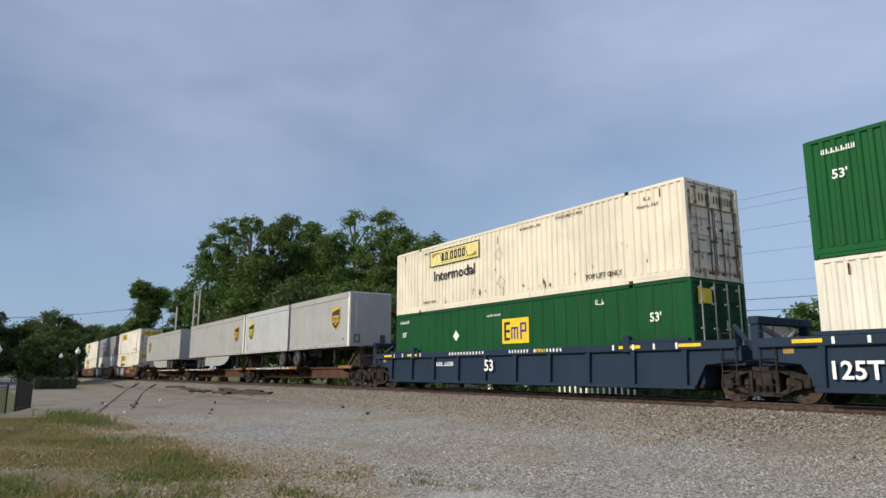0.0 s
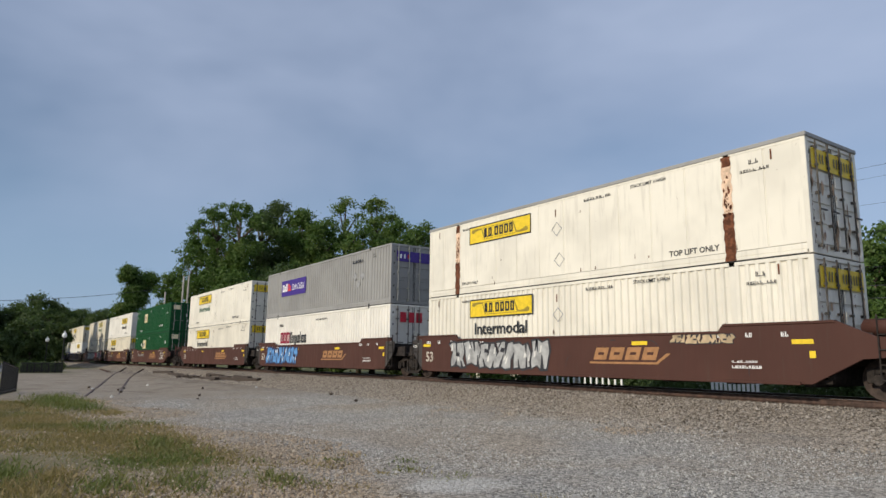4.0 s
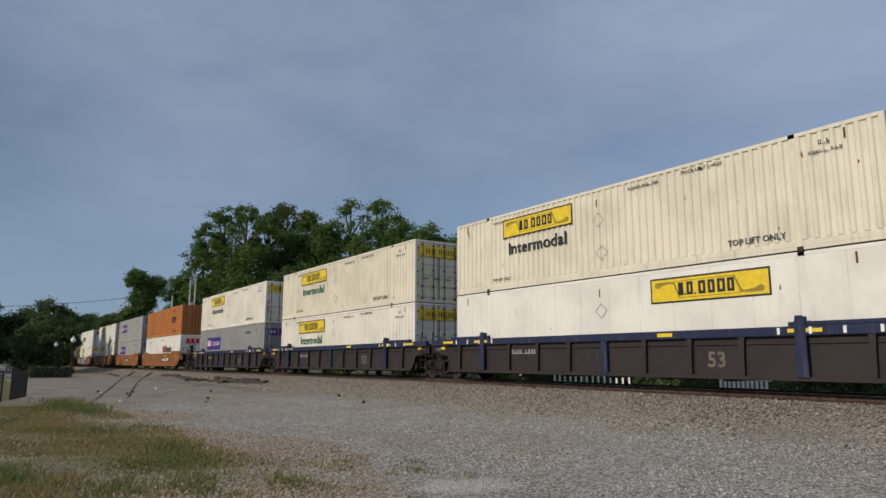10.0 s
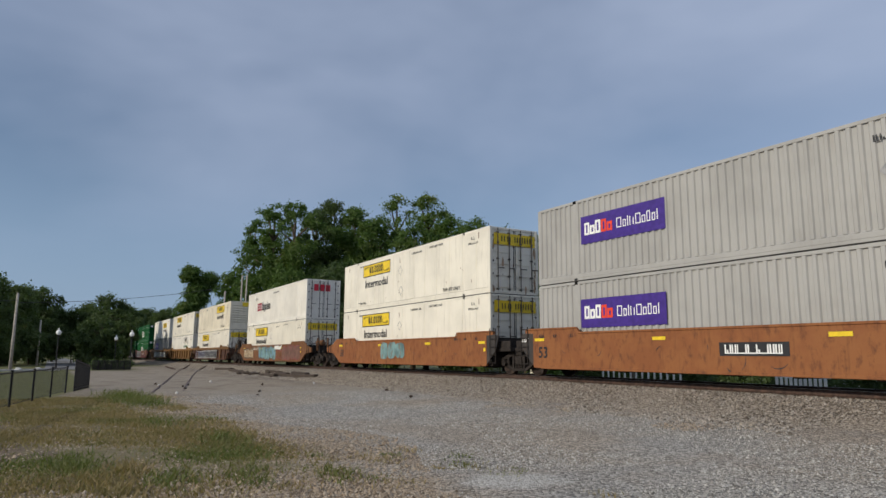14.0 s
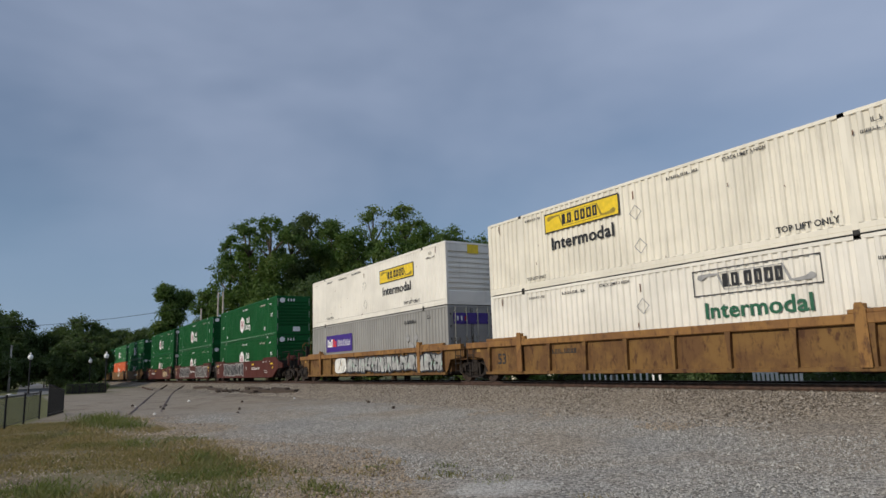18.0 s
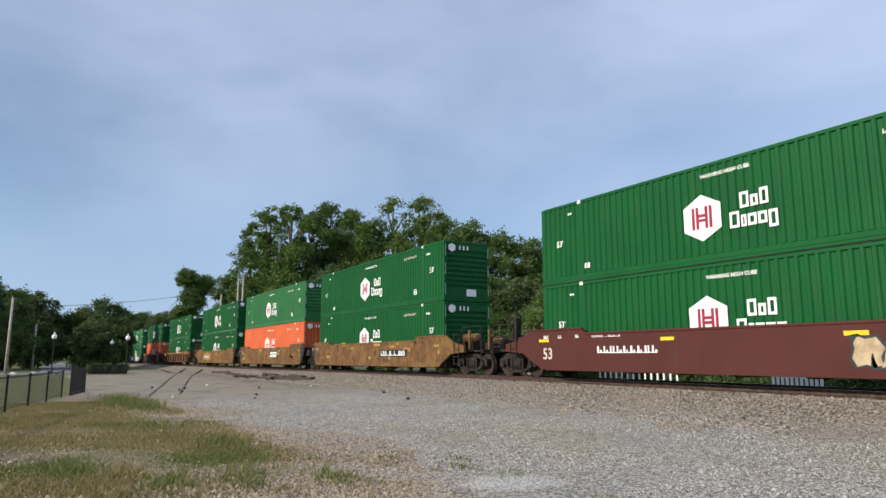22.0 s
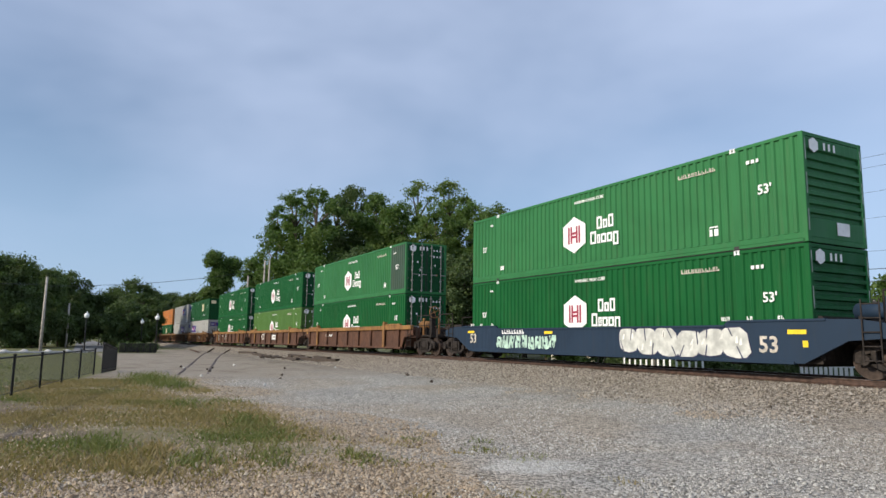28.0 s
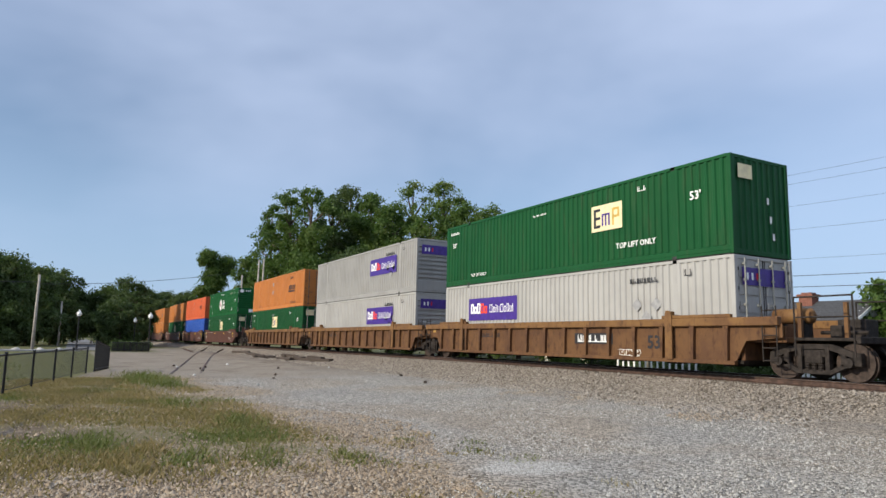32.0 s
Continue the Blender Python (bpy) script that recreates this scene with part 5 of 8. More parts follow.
def well_car(kind, colour, rear_coupled, front_coupled, label, ink="d_white", chord_colour=None, size53=True, bays=10, low=False):
    """One unit: origin at the middle of the well at rail height, +x the way it goes."""
    car = new("well_car")
    tagged(car, label, "rail car", "well cars of the train")
    side_y = 1.50
    for s in (-1, 1):
        turn = pose(0, s * side_y, 0, 0, 0, 0 if s < 0 else 180)
        if kind == "smooth":
            ends = (rear_coupled, front_coupled) if s < 0 else (front_coupled, rear_coupled)
            part("side_plate", shape(("smooth_side", *ends, low), lambda bm: smooth_side(bm, *ends, low)), colour, car, "", turn)
            for k, coupled in ((-1, rear_coupled), (1, front_coupled)):
                if not coupled:
                    part("joint_plate", shape("joint_plate", joint_plate), "car_grey", car, "dark grey end plate", pose(k * HALF, s * (side_y + 0.02), 0, 0, 0, 0 if k > 0 else 180))
        else:
            p = part("side_plate", shape("ribbed_side", ribbed_side), colour, car, "", turn)
            part("top_chord", shape("chord", chord), chord_colour or colour, car, "", turn)
            long_post = chord_colour in ("chord_yellow", "chord_rust", "chord_navy")
            for x in (-6.0, 6.0):
                part("guide_post", shape(("guide_post", long_post), lambda bm: guide_post(bm, 0.40 if long_post else 1.34)), chord_colour or colour, car, "", turn @ pose(x, 0, 0))
            if colour == "black_car":
                ribs = [1.5 * k for k in range(-5, 6)]
                part("middle_rib", shape("middle_rib", lambda bm: box(bm, -0.12, -0.126, 0.36, 0.12, 0.02, 1.36, 0.012)), chord_colour, p, "wide navy rib", pose(0, 0, 0))
                part("ledge", shape("ledge", lambda bm: box(bm, -HALF + 0.2, -0.045, 1.17, HALF - 0.2, 0.02, 1.21, 0.008)), colour, p)
            else:
                ribs = [-HALF + 0.35 + i * (2 * HALF - 0.7) / (bays - 1) for i in range(bays)]
            for x in ribs:
                part("side_rib", shape("side_rib", side_rib), colour, p, "", pose(x, 0, 0))
    part("well_floor", shape("well_floor", well_floor), "bogie", car)
    for k, coupled in ((1, front_coupled), (-1, rear_coupled)):
        turn = pose(k * HALF, 0, 0, 0, 0, 0 if k > 0 else 180)
        # smooth cars: platform coloured dark iron so the deep bay between cars looks dark
        d = part("end_platform", shape("end_deck", end_deck), "bogie" if kind == "smooth" else colour, car, "", turn)
        if coupled:
            part("coupler_platform", shape("coupler_deck", coupler_deck), "bogie", car, "", turn)
            for s in (-1, 1):
                part("handrail", shape("handrail", handrail), "bogie", d, "", pose(0, s * 1.38, 0))
            bogie(car, k * (HALF + 1.75))
            rig = chord_colour or colour
            part("post", shape("end_post", lambda bm: box(bm, -0.05, -0.05, 1.06, 0.05, 0.05, 1.95, 0.008)), rig, d, "", pose(1.35, -0.9, 0))
            part("post", shape("end_post", None), rig, d, "", pose(2.3, -0.5, 0))
            part("cabinet", shape("end_cabinet", end_cabinet), "bogie", d, "", pose(2.0, 0.5, 0))
            part("hose", shape("brake_hose", brake_hose), "seal", d)
            wheeled = k == (1 if colour in ("blue_car", "orange_car", "black_car", "dark_brown_car") else -1) and colour != "rust_ochre"
            if wheeled:
                part("brake_wheel", shape("brake_wheel", brake_wheel), rig if kind == "ribs" else "bogie", car, "", pose(k * (HALF + 2.25), -0.75, 2.25, 0, 0, 0 if k > 0 else 180))
                part("brake_stand", shape("brake_stand", lambda bm: box(bm, -0.07, -0.12, 1.0, 0.07, 0.12, 2.3)), "bogie", car, "", pose(k * (HALF + 2.1), -0.75, 0))
            if wheeled or k > 0:
                part("air_tank", shape("air_tank", air_tank, True), rig, car, "", pose(k * (HALF + 0.95), -0.55, 1.62))
                part("tank_cradle", shape("tank_cradle", lambda bm: (box(bm, -0.4, -0.18, 1.06, -0.3, 0.18, 1.5), box(bm, 0.3, -0.18, 1.06, 0.4, 0.18, 1.5))), "bogie", car, "", pose(k * (HALF + 0.95), -0.55, 0))
        elif k < 0:
            bogie(car, k * (HALF + 1.40))
        part("ladder", shape("ladder", ladder), "bogie", car, "", pose(k * (HALF + ((1.3 if coupled else 0.35) if kind == "smooth" else 0.95)), -1.59, 0))
    y = -side_y - (0.056 if kind == "smooth" else 0.004)
    if size53:
        if colour == "black_car":
            word(car, "53", 3.45, 0.62, 0.40, "d_dim", y - 0.002)
        else:
            word(car, "53", -HALF + (0.45 if kind == "smooth" else 0.8), 0.70, 0.40, ink if ink != "d_white" else "d_faded", y - 0.002)
        if kind == "smooth" and not rear_coupled:
            word(car, "125T", -HALF - 0.57, 1.28, 0.15, "d_white", -side_y - 0.045)
        elif kind == "ribs":
            word(car, "125T", -HALF - 1.0, 1.16, 0.14, ink, y - 0.002)
        if kind == "ribs":
            decal(car, "reflector", HALF + 0.4, 1.22, 0.28, 0.14, "d_yellow" if colour == "black_car" else "ochre_patch", y - 0.003)
    if kind == "smooth":
        for x, z, w, h in ((-HALF + 0.25, 1.30, 0.55, 0.10), (HALF - 0.75, 1.24, 0.5, 0.11), (HALF - 0.36, 0.92, 0.14, 0.16), (2.9, 1.26, 0.55, 0.11), (-2.4, 1.26, 0.5, 0.10)):
            decal(car, "reflector", x, z - (0.18 if low else 0.0), w, h, "d_yellow" if colour != "yellow_car" else "ochre_patch", y - 0.002)
        if ink != "d_black" and not low:
            bars(car, HALF - 2.3, 0.66, 0.8, 0.07, 9, ink, y - 0.002, seed=8)
            bars(car, HALF - 2.3, 0.80, 0.7, 0.05, 9, ink, y - 0.002, seed=7)
            bars(car, -HALF + 3.0, 1.42, 1.3, 0.06, 12, ink, y - 0.002, seed=10)
        for e in (-1, 1):
            bars(car, e * (HALF - 1.6) - 1.1, 1.42, 0.30, 0.11, 3, ink, y - 0.002, seed=9)
            bars(car, e * (HALF - 1.6) - 0.3, 1.42, 0.30, 0.11, 3, ink, y - 0.002, seed=5)
            bars(car, e * (HALF - 1.6) + 0.5, 1.42, 0.30, 0.11, 3, ink, y - 0.002, seed=4)
    else:
        bars(car, -4.5, 1.0, 1.4, 0.16, 9, ink, y - 0.002, seed=12)
        decal(car, "reflector", -HALF - 0.6, 1.2, 0.26, 0.13, "d_yellow" if colour == "black_car" else "ochre_patch", y - 0.003)
    return car


# ---- the flat car with road trailers ----
def spine_deck(a, b):
    """A wheel deck on arms that reach out from the spine."""
    def build(bm):
        box(bm, a, -1.4, 0.98, b, 1.4, 1.06, 0.01)
        n = max(2, round((b - a) / 1.5))
        for i in range(n):
            x = a + 0.4 + (b - a - 0.8) * i / (n - 1)
            for s in (-1, 1):
                prism_x(bm, [(s * 1.38, 0.98), (s * 0.3, 0.98), (s * 0.3, 0.50), (s * 1.34, 0.84)], x - 0.06, x + 0.06)
    return shape(("spine_deck", a, b), build)


def spine_beam(bm):
    prism(bm, [(-9.0, 0.78), (-7.2, 0.42), (7.2, 0.42), (9.0, 0.78), (9.0, 1.03), (-9.0, 1.03)], -0.42, 0.42)
    for y in (-0.48, 0.48):
        box(bm, -8.6, y - 0.07, 0.95, 8.6, y + 0.07, 1.04, 0.01)


def hitch_stand(bm):
    prism(bm, [(-1.3, 1.06), (-1.05, 1.06), (0.1, 1.95), (-0.1, 2.0)], -0.5, -0.38)
    prism(bm, [(-1.3, 1.06), (-1.05, 1.06), (0.1, 1.95), (-0.1, 2.0)], 0.38, 0.5)
    prism(bm, [(0.1, 1.06), (0.3, 1.06), (0.15, 2.0), (-0.05, 2.0)], -0.45, 0.45)
    box(bm, -0.5, -0.6, 2.0, 0.5, 0.6, 2.08)


def spine_car(a, b, rear_coupled, front_coupled, label):
    """a, b: the ends of the wheel deck; the trailer's nose stands at the other end."""
    car = new("spine_car")
    tagged(car, label, "rail car", "spine cars under the trailers")
    part("spine", shape("spine_beam", spine_beam), "spine_rust", car)
    far = 1 if a + b < 0 else -1
    p, q = sorted((far * 7.0, far * 8.6))
    for x0, x1 in ((a, b), (p, q)):
        d = part("deck", spine_deck(x0, x1), "spine_car", car)
        for s in (-1, 1):
            part("deck_edge", beam(0.08, 0.15, round(x1 - x0, 2)), "chord_yellow", d, "", pose((x0 + x1) / 2, s * 1.42, 0.945))
    for k, coupled in ((1, front_coupled), (-1, rear_coupled)):
        if coupled:
            bogie(car, k * 8.6)
            part("coupler", shape("spine_coupler", lambda bm: (box(bm, 0, -0.25, 0.7, 1.4, 0.25, 0.96, 0.02), box(bm, 1.3, -0.2, 0.66, 1.7, 0.2, 0.98, 0.04))), "bogie", car, "", pose(k * 8.9, 0, 0, 0, 0, 0 if k > 0 else 180))
            part("handrail", shape("handrail", handrail), "bogie", car, "", pose(k * 7.6, -1.2, 0, 0, 0, 0 if k > 0 else 180))
        elif k < 0:
            bogie(car, -9.02)
    part("hitch", shape("hitch", hitch_stand), "spine_car", car, "", pose(far * 7.3, 0, 0, 0, 0, 0 if far > 0 else 180))
    x = (a + b) / 2
    decal(car, "sign_board", x - 2.75, 0.95, 4.9, 0.14, "d_black", -1.463)
    word(car, "TWIN 28 - ALL PURPOSE SPINE CAR", x - 2.7, 0.97, 0.10, "d_white", -1.467, 4.8)
    bars(car, x + 2.4, 0.985, 1.3, 0.10, 3, "d_white", -1.465)
    return car


def tyre_mesh(bm):
    n, m = 28, 10
    rings = []
    for i in range(n):
        a = 6.28318 * i / n
        ring = []
        for j in range(m):
            b = 6.28318 * j / m
            r = 0.40 + 0.115 * math.cos(b)
            ring.append(bm.verts.new((r * math.cos(a), 0.13 * math.sin(b), r * math.sin(a))))
        rings.append(ring)
    for i in range(n):
        for j in range(m):
            bm.faces.new((rings[i][j], rings[(i + 1) % n][j], rings[(i + 1) % n][(j + 1) % m], rings[i][(j + 1) % m]))


def rim_mesh(bm):
    cyl(bm, (0, -0.07, 0), (0, 0.07, 0), 0.30, 20)
    cyl(bm, (0, -0.12, 0), (0, -0.02, 0), 0.12, 12)
    for i in range(8):
        a = 0.785 * i
        cyl(bm, (0.2 * math.cos(a), -0.1, 0.2 * math.sin(a)), (0.2 * math.cos(a), -0.06, 0.2 * math.sin(a)), 0.028, 6)


def rim_ring(bm):
    n, m = 24, 6
    rings = [[bm.verts.new(((0.285 + 0.022 * math.cos(6.2832 * j / m)) * math.cos(6.2832 * i / n), -0.10 + 0.022 * math.sin(6.2832 * j / m), (0.285 + 0.022 * math.cos(6.2832 * j / m)) * math.sin(6.2832 * i / n))) for j in range(m)] for i in range(n)]
    for i in range(n):
        for j in range(m):
            bm.faces.new((rings[i][j], rings[(i + 1) % n][j], rings[(i + 1) % n][(j + 1) % m], rings[i][(j + 1) % m]))


def roll_slats(bm, w, z0, z1):
    """One curtain of level slats with shallow grooves between them."""
    n = 8
    h = (z1 - z0) / n
    prof = []
    for i in range(n):
        a = z0 + i * h
        prof += [(a + 0.012, 0.0), (a + h - 0.012, 0.0), (a + h - 0.004, -0.014), (a + h + 0.004, -0.014)]
    lo = [bm.verts.new((x, -w, z)) for z, x in prof]
    hi = [bm.verts.new((x, w, z)) for z, x in prof]
    for i in range(len(prof) - 1):
        bm.faces.new((lo[i], hi[i], hi[i + 1], lo[i + 1]))


def road_trailer(length, flip, skirt, axles, logo_x, end, label, skin="trailer", gold="d_gold"):
    """A van trailer: origin under its middle on the deck; flip: its nose points to -x."""
    t = new("semi_trailer")
    tagged(t, label, "trailer", "road trailers on the train")
    z0, z1, hw, hl = 1.05, 3.99, 1.27, length / 2
    key = round(length, 2)
    for s in (-1, 1):
        def panels(bm, s=s):
            xs = fold([(-hl + 0.05, hl - 0.05)], 1.22, 0.975, 0.006)
            y = s * (hw - 0.001)
            lo = [bm.verts.new((x, y - s * 0.008 * q, z0 + 0.2)) for x, q in xs]
            hi = [bm.verts.new((x, y - s * 0.008 * q, z1 - 0.28)) for x, q in xs]
            for i in range(len(xs) - 1):
                bm.faces.new((lo[i], lo[i + 1], hi[i + 1], hi[i]))
        part("side_panel", shape(("trailer_side", key, s), panels), skin, t)
        part("top_rail", beam(0.07, 0.34, round(length - 0.1, 2), 0.03), skin, t, "", pose(0, s * (hw + 0.005), z1 - 0.32))
        part("roof_edge", beam(0.05, 0.045, round(length - 0.04, 2)), "rod_dark", t, "dark roof edge strip", pose(0, s * (hw + 0.02), z1 - 0.012))
        part("bottom_rail", beam(0.05, 0.22, round(length - 0.1, 2)), skin, t, "", pose(0, s * (hw - 0.008), z0))
        n = int(length / 0.95)
        if s < 0:
            sg = Sign(("trailer_strip", key))
            for i in range(n):
                sg.rect(-hl + 0.35 + i * 0.95, z0 + 0.06, 0.17, 0.045, "d_rust", 0.022)
                sg.rect(-hl + 0.52 + i * 0.95, z0 + 0.06, 0.12, 0.045, "d_grey", 0.022)
            sg.put(t, 0, 0, -hw, "reflector_strip")
    part("roof", shape(("trailer_roof", key), lambda bm: box(bm, -hl + 0.02, -hw + 0.02, z1 - 0.03, hl - 0.02, hw - 0.02, z1 + 0.02, 0.01)), skin, t)
    part("floor", shape(("trailer_floor", key), lambda bm: box(bm, -hl + 0.02, -hw + 0.03, z0 - 0.02, hl - 0.02, hw - 0.03, z0 + 0.12)), "seal", t)
    d = -1 if flip else 1
    # nose and doors
    part("nose", shape("trailer_nose", lambda bm: (box(bm, -0.05, -hw, z0, 0.05, hw, z1, 0.03), box(bm, 0.05, -0.9, z0 + 0.4, 0.065, 0.9, z1 - 0.4, 0.004))), skin, t, "", pose(d * (hl - 0.03), 0, 0, 0, 0, 0 if d > 0 else 180))
    rear = part("roll_door", shape("trailer_rear", lambda bm: roll_slats(bm, hw - 0.08, z0 + 0.1, z1 - 0.16)), "pale_grey" if end == "roll" else skin, t, "", pose(-d * (hl - 0.01), 0, 0, 0, 0, 180 if d > 0 else 0))
    part("rear_frame", shape("trailer_frame", lambda bm: (box(bm, -0.06, -hw, z0, 0.02, -hw + 0.09, z1), box(bm, -0.06, hw - 0.09, z0, 0.02, hw, z1), box(bm, -0.06, -hw + 0.09, z1 - 0.16, 0.02, hw - 0.09, z1), box(bm, -0.06, -hw + 0.09, z0 - 0.04, 0.02, hw - 0.09, z0 + 0.1))), skin, t, "", pose(-d * (hl - 0.01), 0, 0, 0, 0, 180 if d > 0 else 0))
    part("bumper", shape("trailer_bumper", lambda bm: (box(bm, -0.06, -0.9, 0.42, 0.04, 0.9, 0.54), box(bm, -0.05, -0.6, 0.5, 0.03, -0.5, 1.1), box(bm, -0.05, 0.5, 0.5, 0.03, 0.6, 1.1))), "seal", t, "", pose(-d * (hl - 0.15), 0, 0))
    if d > 0:
        part("nose_box", shape("nose_box", lambda bm: (box(bm, 0.0, -0.16, 0.0, 0.05, 0.16, 0.42, 0.01), box(bm, 0.05, -0.11, 0.05, 0.06, 0.11, 0.37))), "rod_dark", t, "dark connector box", pose(hl + 0.02, 0.72, z0 + 0.22))
        part("nose_hatch", shape("nose_hatch", lambda bm: (box(bm, 0.0, -0.17, 0.0, 0.03, -0.12, 0.42), box(bm, 0.0, 0.12, 0.0, 0.03, 0.17, 0.42), box(bm, 0.0, -0.12, 0.37, 0.03, 0.12, 0.42), box(bm, 0.0, -0.12, 0.0, 0.03, 0.12, 0.05))), "rod_dark", t, "dark hatch frame", pose(hl + 0.02, -0.85, z0 + 0.22))
    # running gear
    for i in range(axles):
        x = -d * (hl - 3.45 - i * 1.32) if length > 10 else -d * (hl - 1.05 - i * 1.25)
        for s in (-1, 1):
            for q in (0.0, 0.30):
                w = part("tyre", shape("tyre", tyre_mesh, True), "tyre", t, "", pose(x, s * (1.10 - q), 0.515, 0, 0, 0 if s < 0 else 180))
                part("rim", shape("rim", rim_mesh), "rim", w)
                if q == 0.0:
                    part("rim_ring", shape("rim_ring", rim_ring, True), "rod", w, "pale worn rim edge")
        part("axle", shape("trailer_axle", lambda bm: cyl(bm, (0, -0.9, 0.515), (0, 0.9, 0.515), 0.07, 8)), "seal", t, "", pose(x, 0, 0))
    part("slider_frame", shape("slider", lambda bm: (box(bm, -1.6, -0.55, 0.7, 1.6, -0.45, 1.05), box(bm, -1.6, 0.45, 0.7, 1.6, 0.55, 1.05))), "seal", t, "", pose(-d * (hl - (4.1 if length > 10 else 1.7)), 0, 0))
    # landing legs and king pin plate near the nose
    for s in (-1, 1):
        part("landing_leg", shape("landing_leg", lambda bm: (box(bm, -0.06, -0.06, 0.25, 0.06, 0.06, 1.05), box(bm, -0.12, -0.12, 0.22, 0.12, 0.12, 0.27))), "seal", t, "", pose(d * (hl - 2.7), s * 0.8, 0))
    part("upper_coupler", shape("coupler_plate", lambda bm: box(bm, -0.9, -0.6, 0.98, 0.6, 0.6, 1.05)), "seal", t, "", pose(d * (hl - 1.0), 0, 0))
    if skirt:
        a0, a1 = (-d * (hl - 5.5), d * (hl - 3.6))
        part("side_skirt", shape(("skirt", key, d), lambda bm: prism(bm, [(a0, 0.27), (a0 + (a1 - a0) * 0.62, 0.27), (a0 + (a1 - a0) * 0.80, 0.36), (a0 + (a1 - a0) * 0.93, 0.62), (a1, 0.98), (a1, 1.0), (a0, 1.0)], -hw + 0.05, -hw + 0.08)), skin, t)
    word(t, "53" if length > 10 else "28", (hl - 0.85) if d > 0 else (-hl + 0.5), 1.42, 0.17 if length > 10 else 0.12, "d_black", -hw - 0.022)
    part("corner_cap", shape("trailer_cap", lambda bm: box(bm, -0.09, -0.012, z0 + 0.02, 0.09, 0.02, z1 - 0.02, 0.01)), "bright", t, "", pose(d * (hl - 0.10), -hw - 0.022, 0))
    # shield: brown with a gold head
    sg = Sign(("shield", gold))
    sg.poly([(0.0, 1.2), (0.18, 1.28), (0.55, 1.33), (0.92, 1.28), (1.10, 1.2), (1.10, 0.55), (1.0, 0.30), (0.80, 0.12), (0.55, 0.0), (0.30, 0.12), (0.10, 0.30), (0.0, 0.55)], gold, 0.022)
    sg.poly([(0.06, 0.98), (0.35, 1.05), (0.75, 1.12), (1.04, 1.14), (1.04, 0.56), (0.95, 0.34), (0.77, 0.17), (0.55, 0.06), (0.33, 0.17), (0.15, 0.34), (0.06, 0.56)], "d_brown", 0.025)
    for k, p in enumerate((0.17, 0.45, 0.73)):
        sg.hollow(p - 0.02, 0.42 - (0.14 if k == 1 else 0), 0.24, 0.38 + (0.14 if k == 1 else 0), 0.075, gold, 0.028)
    sg.put(t, -hl + logo_x, 2.0, -hw)
    return t

# ---- the train, from its head to its tail ----
TRAIN = []                            # (thing, metres along the line at the start, height over the rail)
FLOOR = 0.46                          # the floor of a lower container over the rail


def travel(t):
    return 21.022 * t - 0.00217 * t * t


def boxes(colour, wall, end, what):
    kind = {"corr": "corrugated ", "fine": "finely ribbed ", "plate": "panelled ", "wide": "widely panelled ", "broad": "broadly ribbed "}[wall]
    return container("shipping_container", colour, wall, end, kind + what)


def scroll_box(colour="white", wall="corr", end="door", x=2.9, fill="d_yellow", faded=False, lift=True, im=True, what="white container with a yellow sign"):
    c = boxes(colour, wall, end, what)
    scroll_marks(c, x, 1.92 if wall != "fine" else 1.66, fill, faded, lift, im)
    if end == "door":
        door_panel(c, {"none": "d_cream", "d_pale_yellow": "d_cream"}.get(fill, "d_yellow"))
    else:
        part("end_panel", END_SMALL, "d_yellow", c, "", pose(L / 2 + 0.004, -0.1, 2.38))
    return c


def hub_box(colour="hub_green", end="nose", seam=False, wall="corr", what="green container with a white hexagon mark"):
    c = boxes(colour, wall, end, what)
    hexagon_marks(c, colour, red="d_crimson" if colour != "red_orange" else "red_orange", seam=seam, door=end == "door")
    return c


def square_box(x=4.2, end="door", fill="d_cream", colour="emp_green", wall="corr"):
    c = boxes(colour, wall, end, "green container with a cream square mark")
    square_marks(c, x, 1.32, fill)
    return c


def parcel_box(colour="grey", end="door", x=2.35, wall="corr"):
    c = boxes(colour, wall, end, "grey container with a purple panel")
    parcel_marks(c, x)
    return c


def freight_box(x=3.0, end="door", wall="corr"):
    c = boxes("bright", wall, end, "white container with red and black lettering blocks")
    freight_marks(c, x)
    return c


def orange_box(colour="orange", end="ribs"):
    c = boxes(colour, "corr", end, "orange container with black lettering blocks")
    haulier_marks(c)
    return c


def place(thing, s, z):
    TRAIN.append((thing, s, z))
    return thing


def slant_mark(car, x, y, material="d_orange"):
    """Slanting blocks with a long swash below, the railway's painted sign."""
    s = Sign(("slant", material))
    for i in range(4):
        s.hollow(i * 0.60, 0.0, 0.50, 0.36, 0.14, material, 0.002, 0.13)
    s.put(car, x, 0.84, y, "sign_block")
    flat_poly(car, "sign_swash", "swash", [(0.0, 0.0), (2.5, 0.0), (2.95, 0.30), (2.80, 0.30), (2.45, 0.06), (0.0, 0.06)], material, pose(x - 0.15, y - 0.002, 0.72))


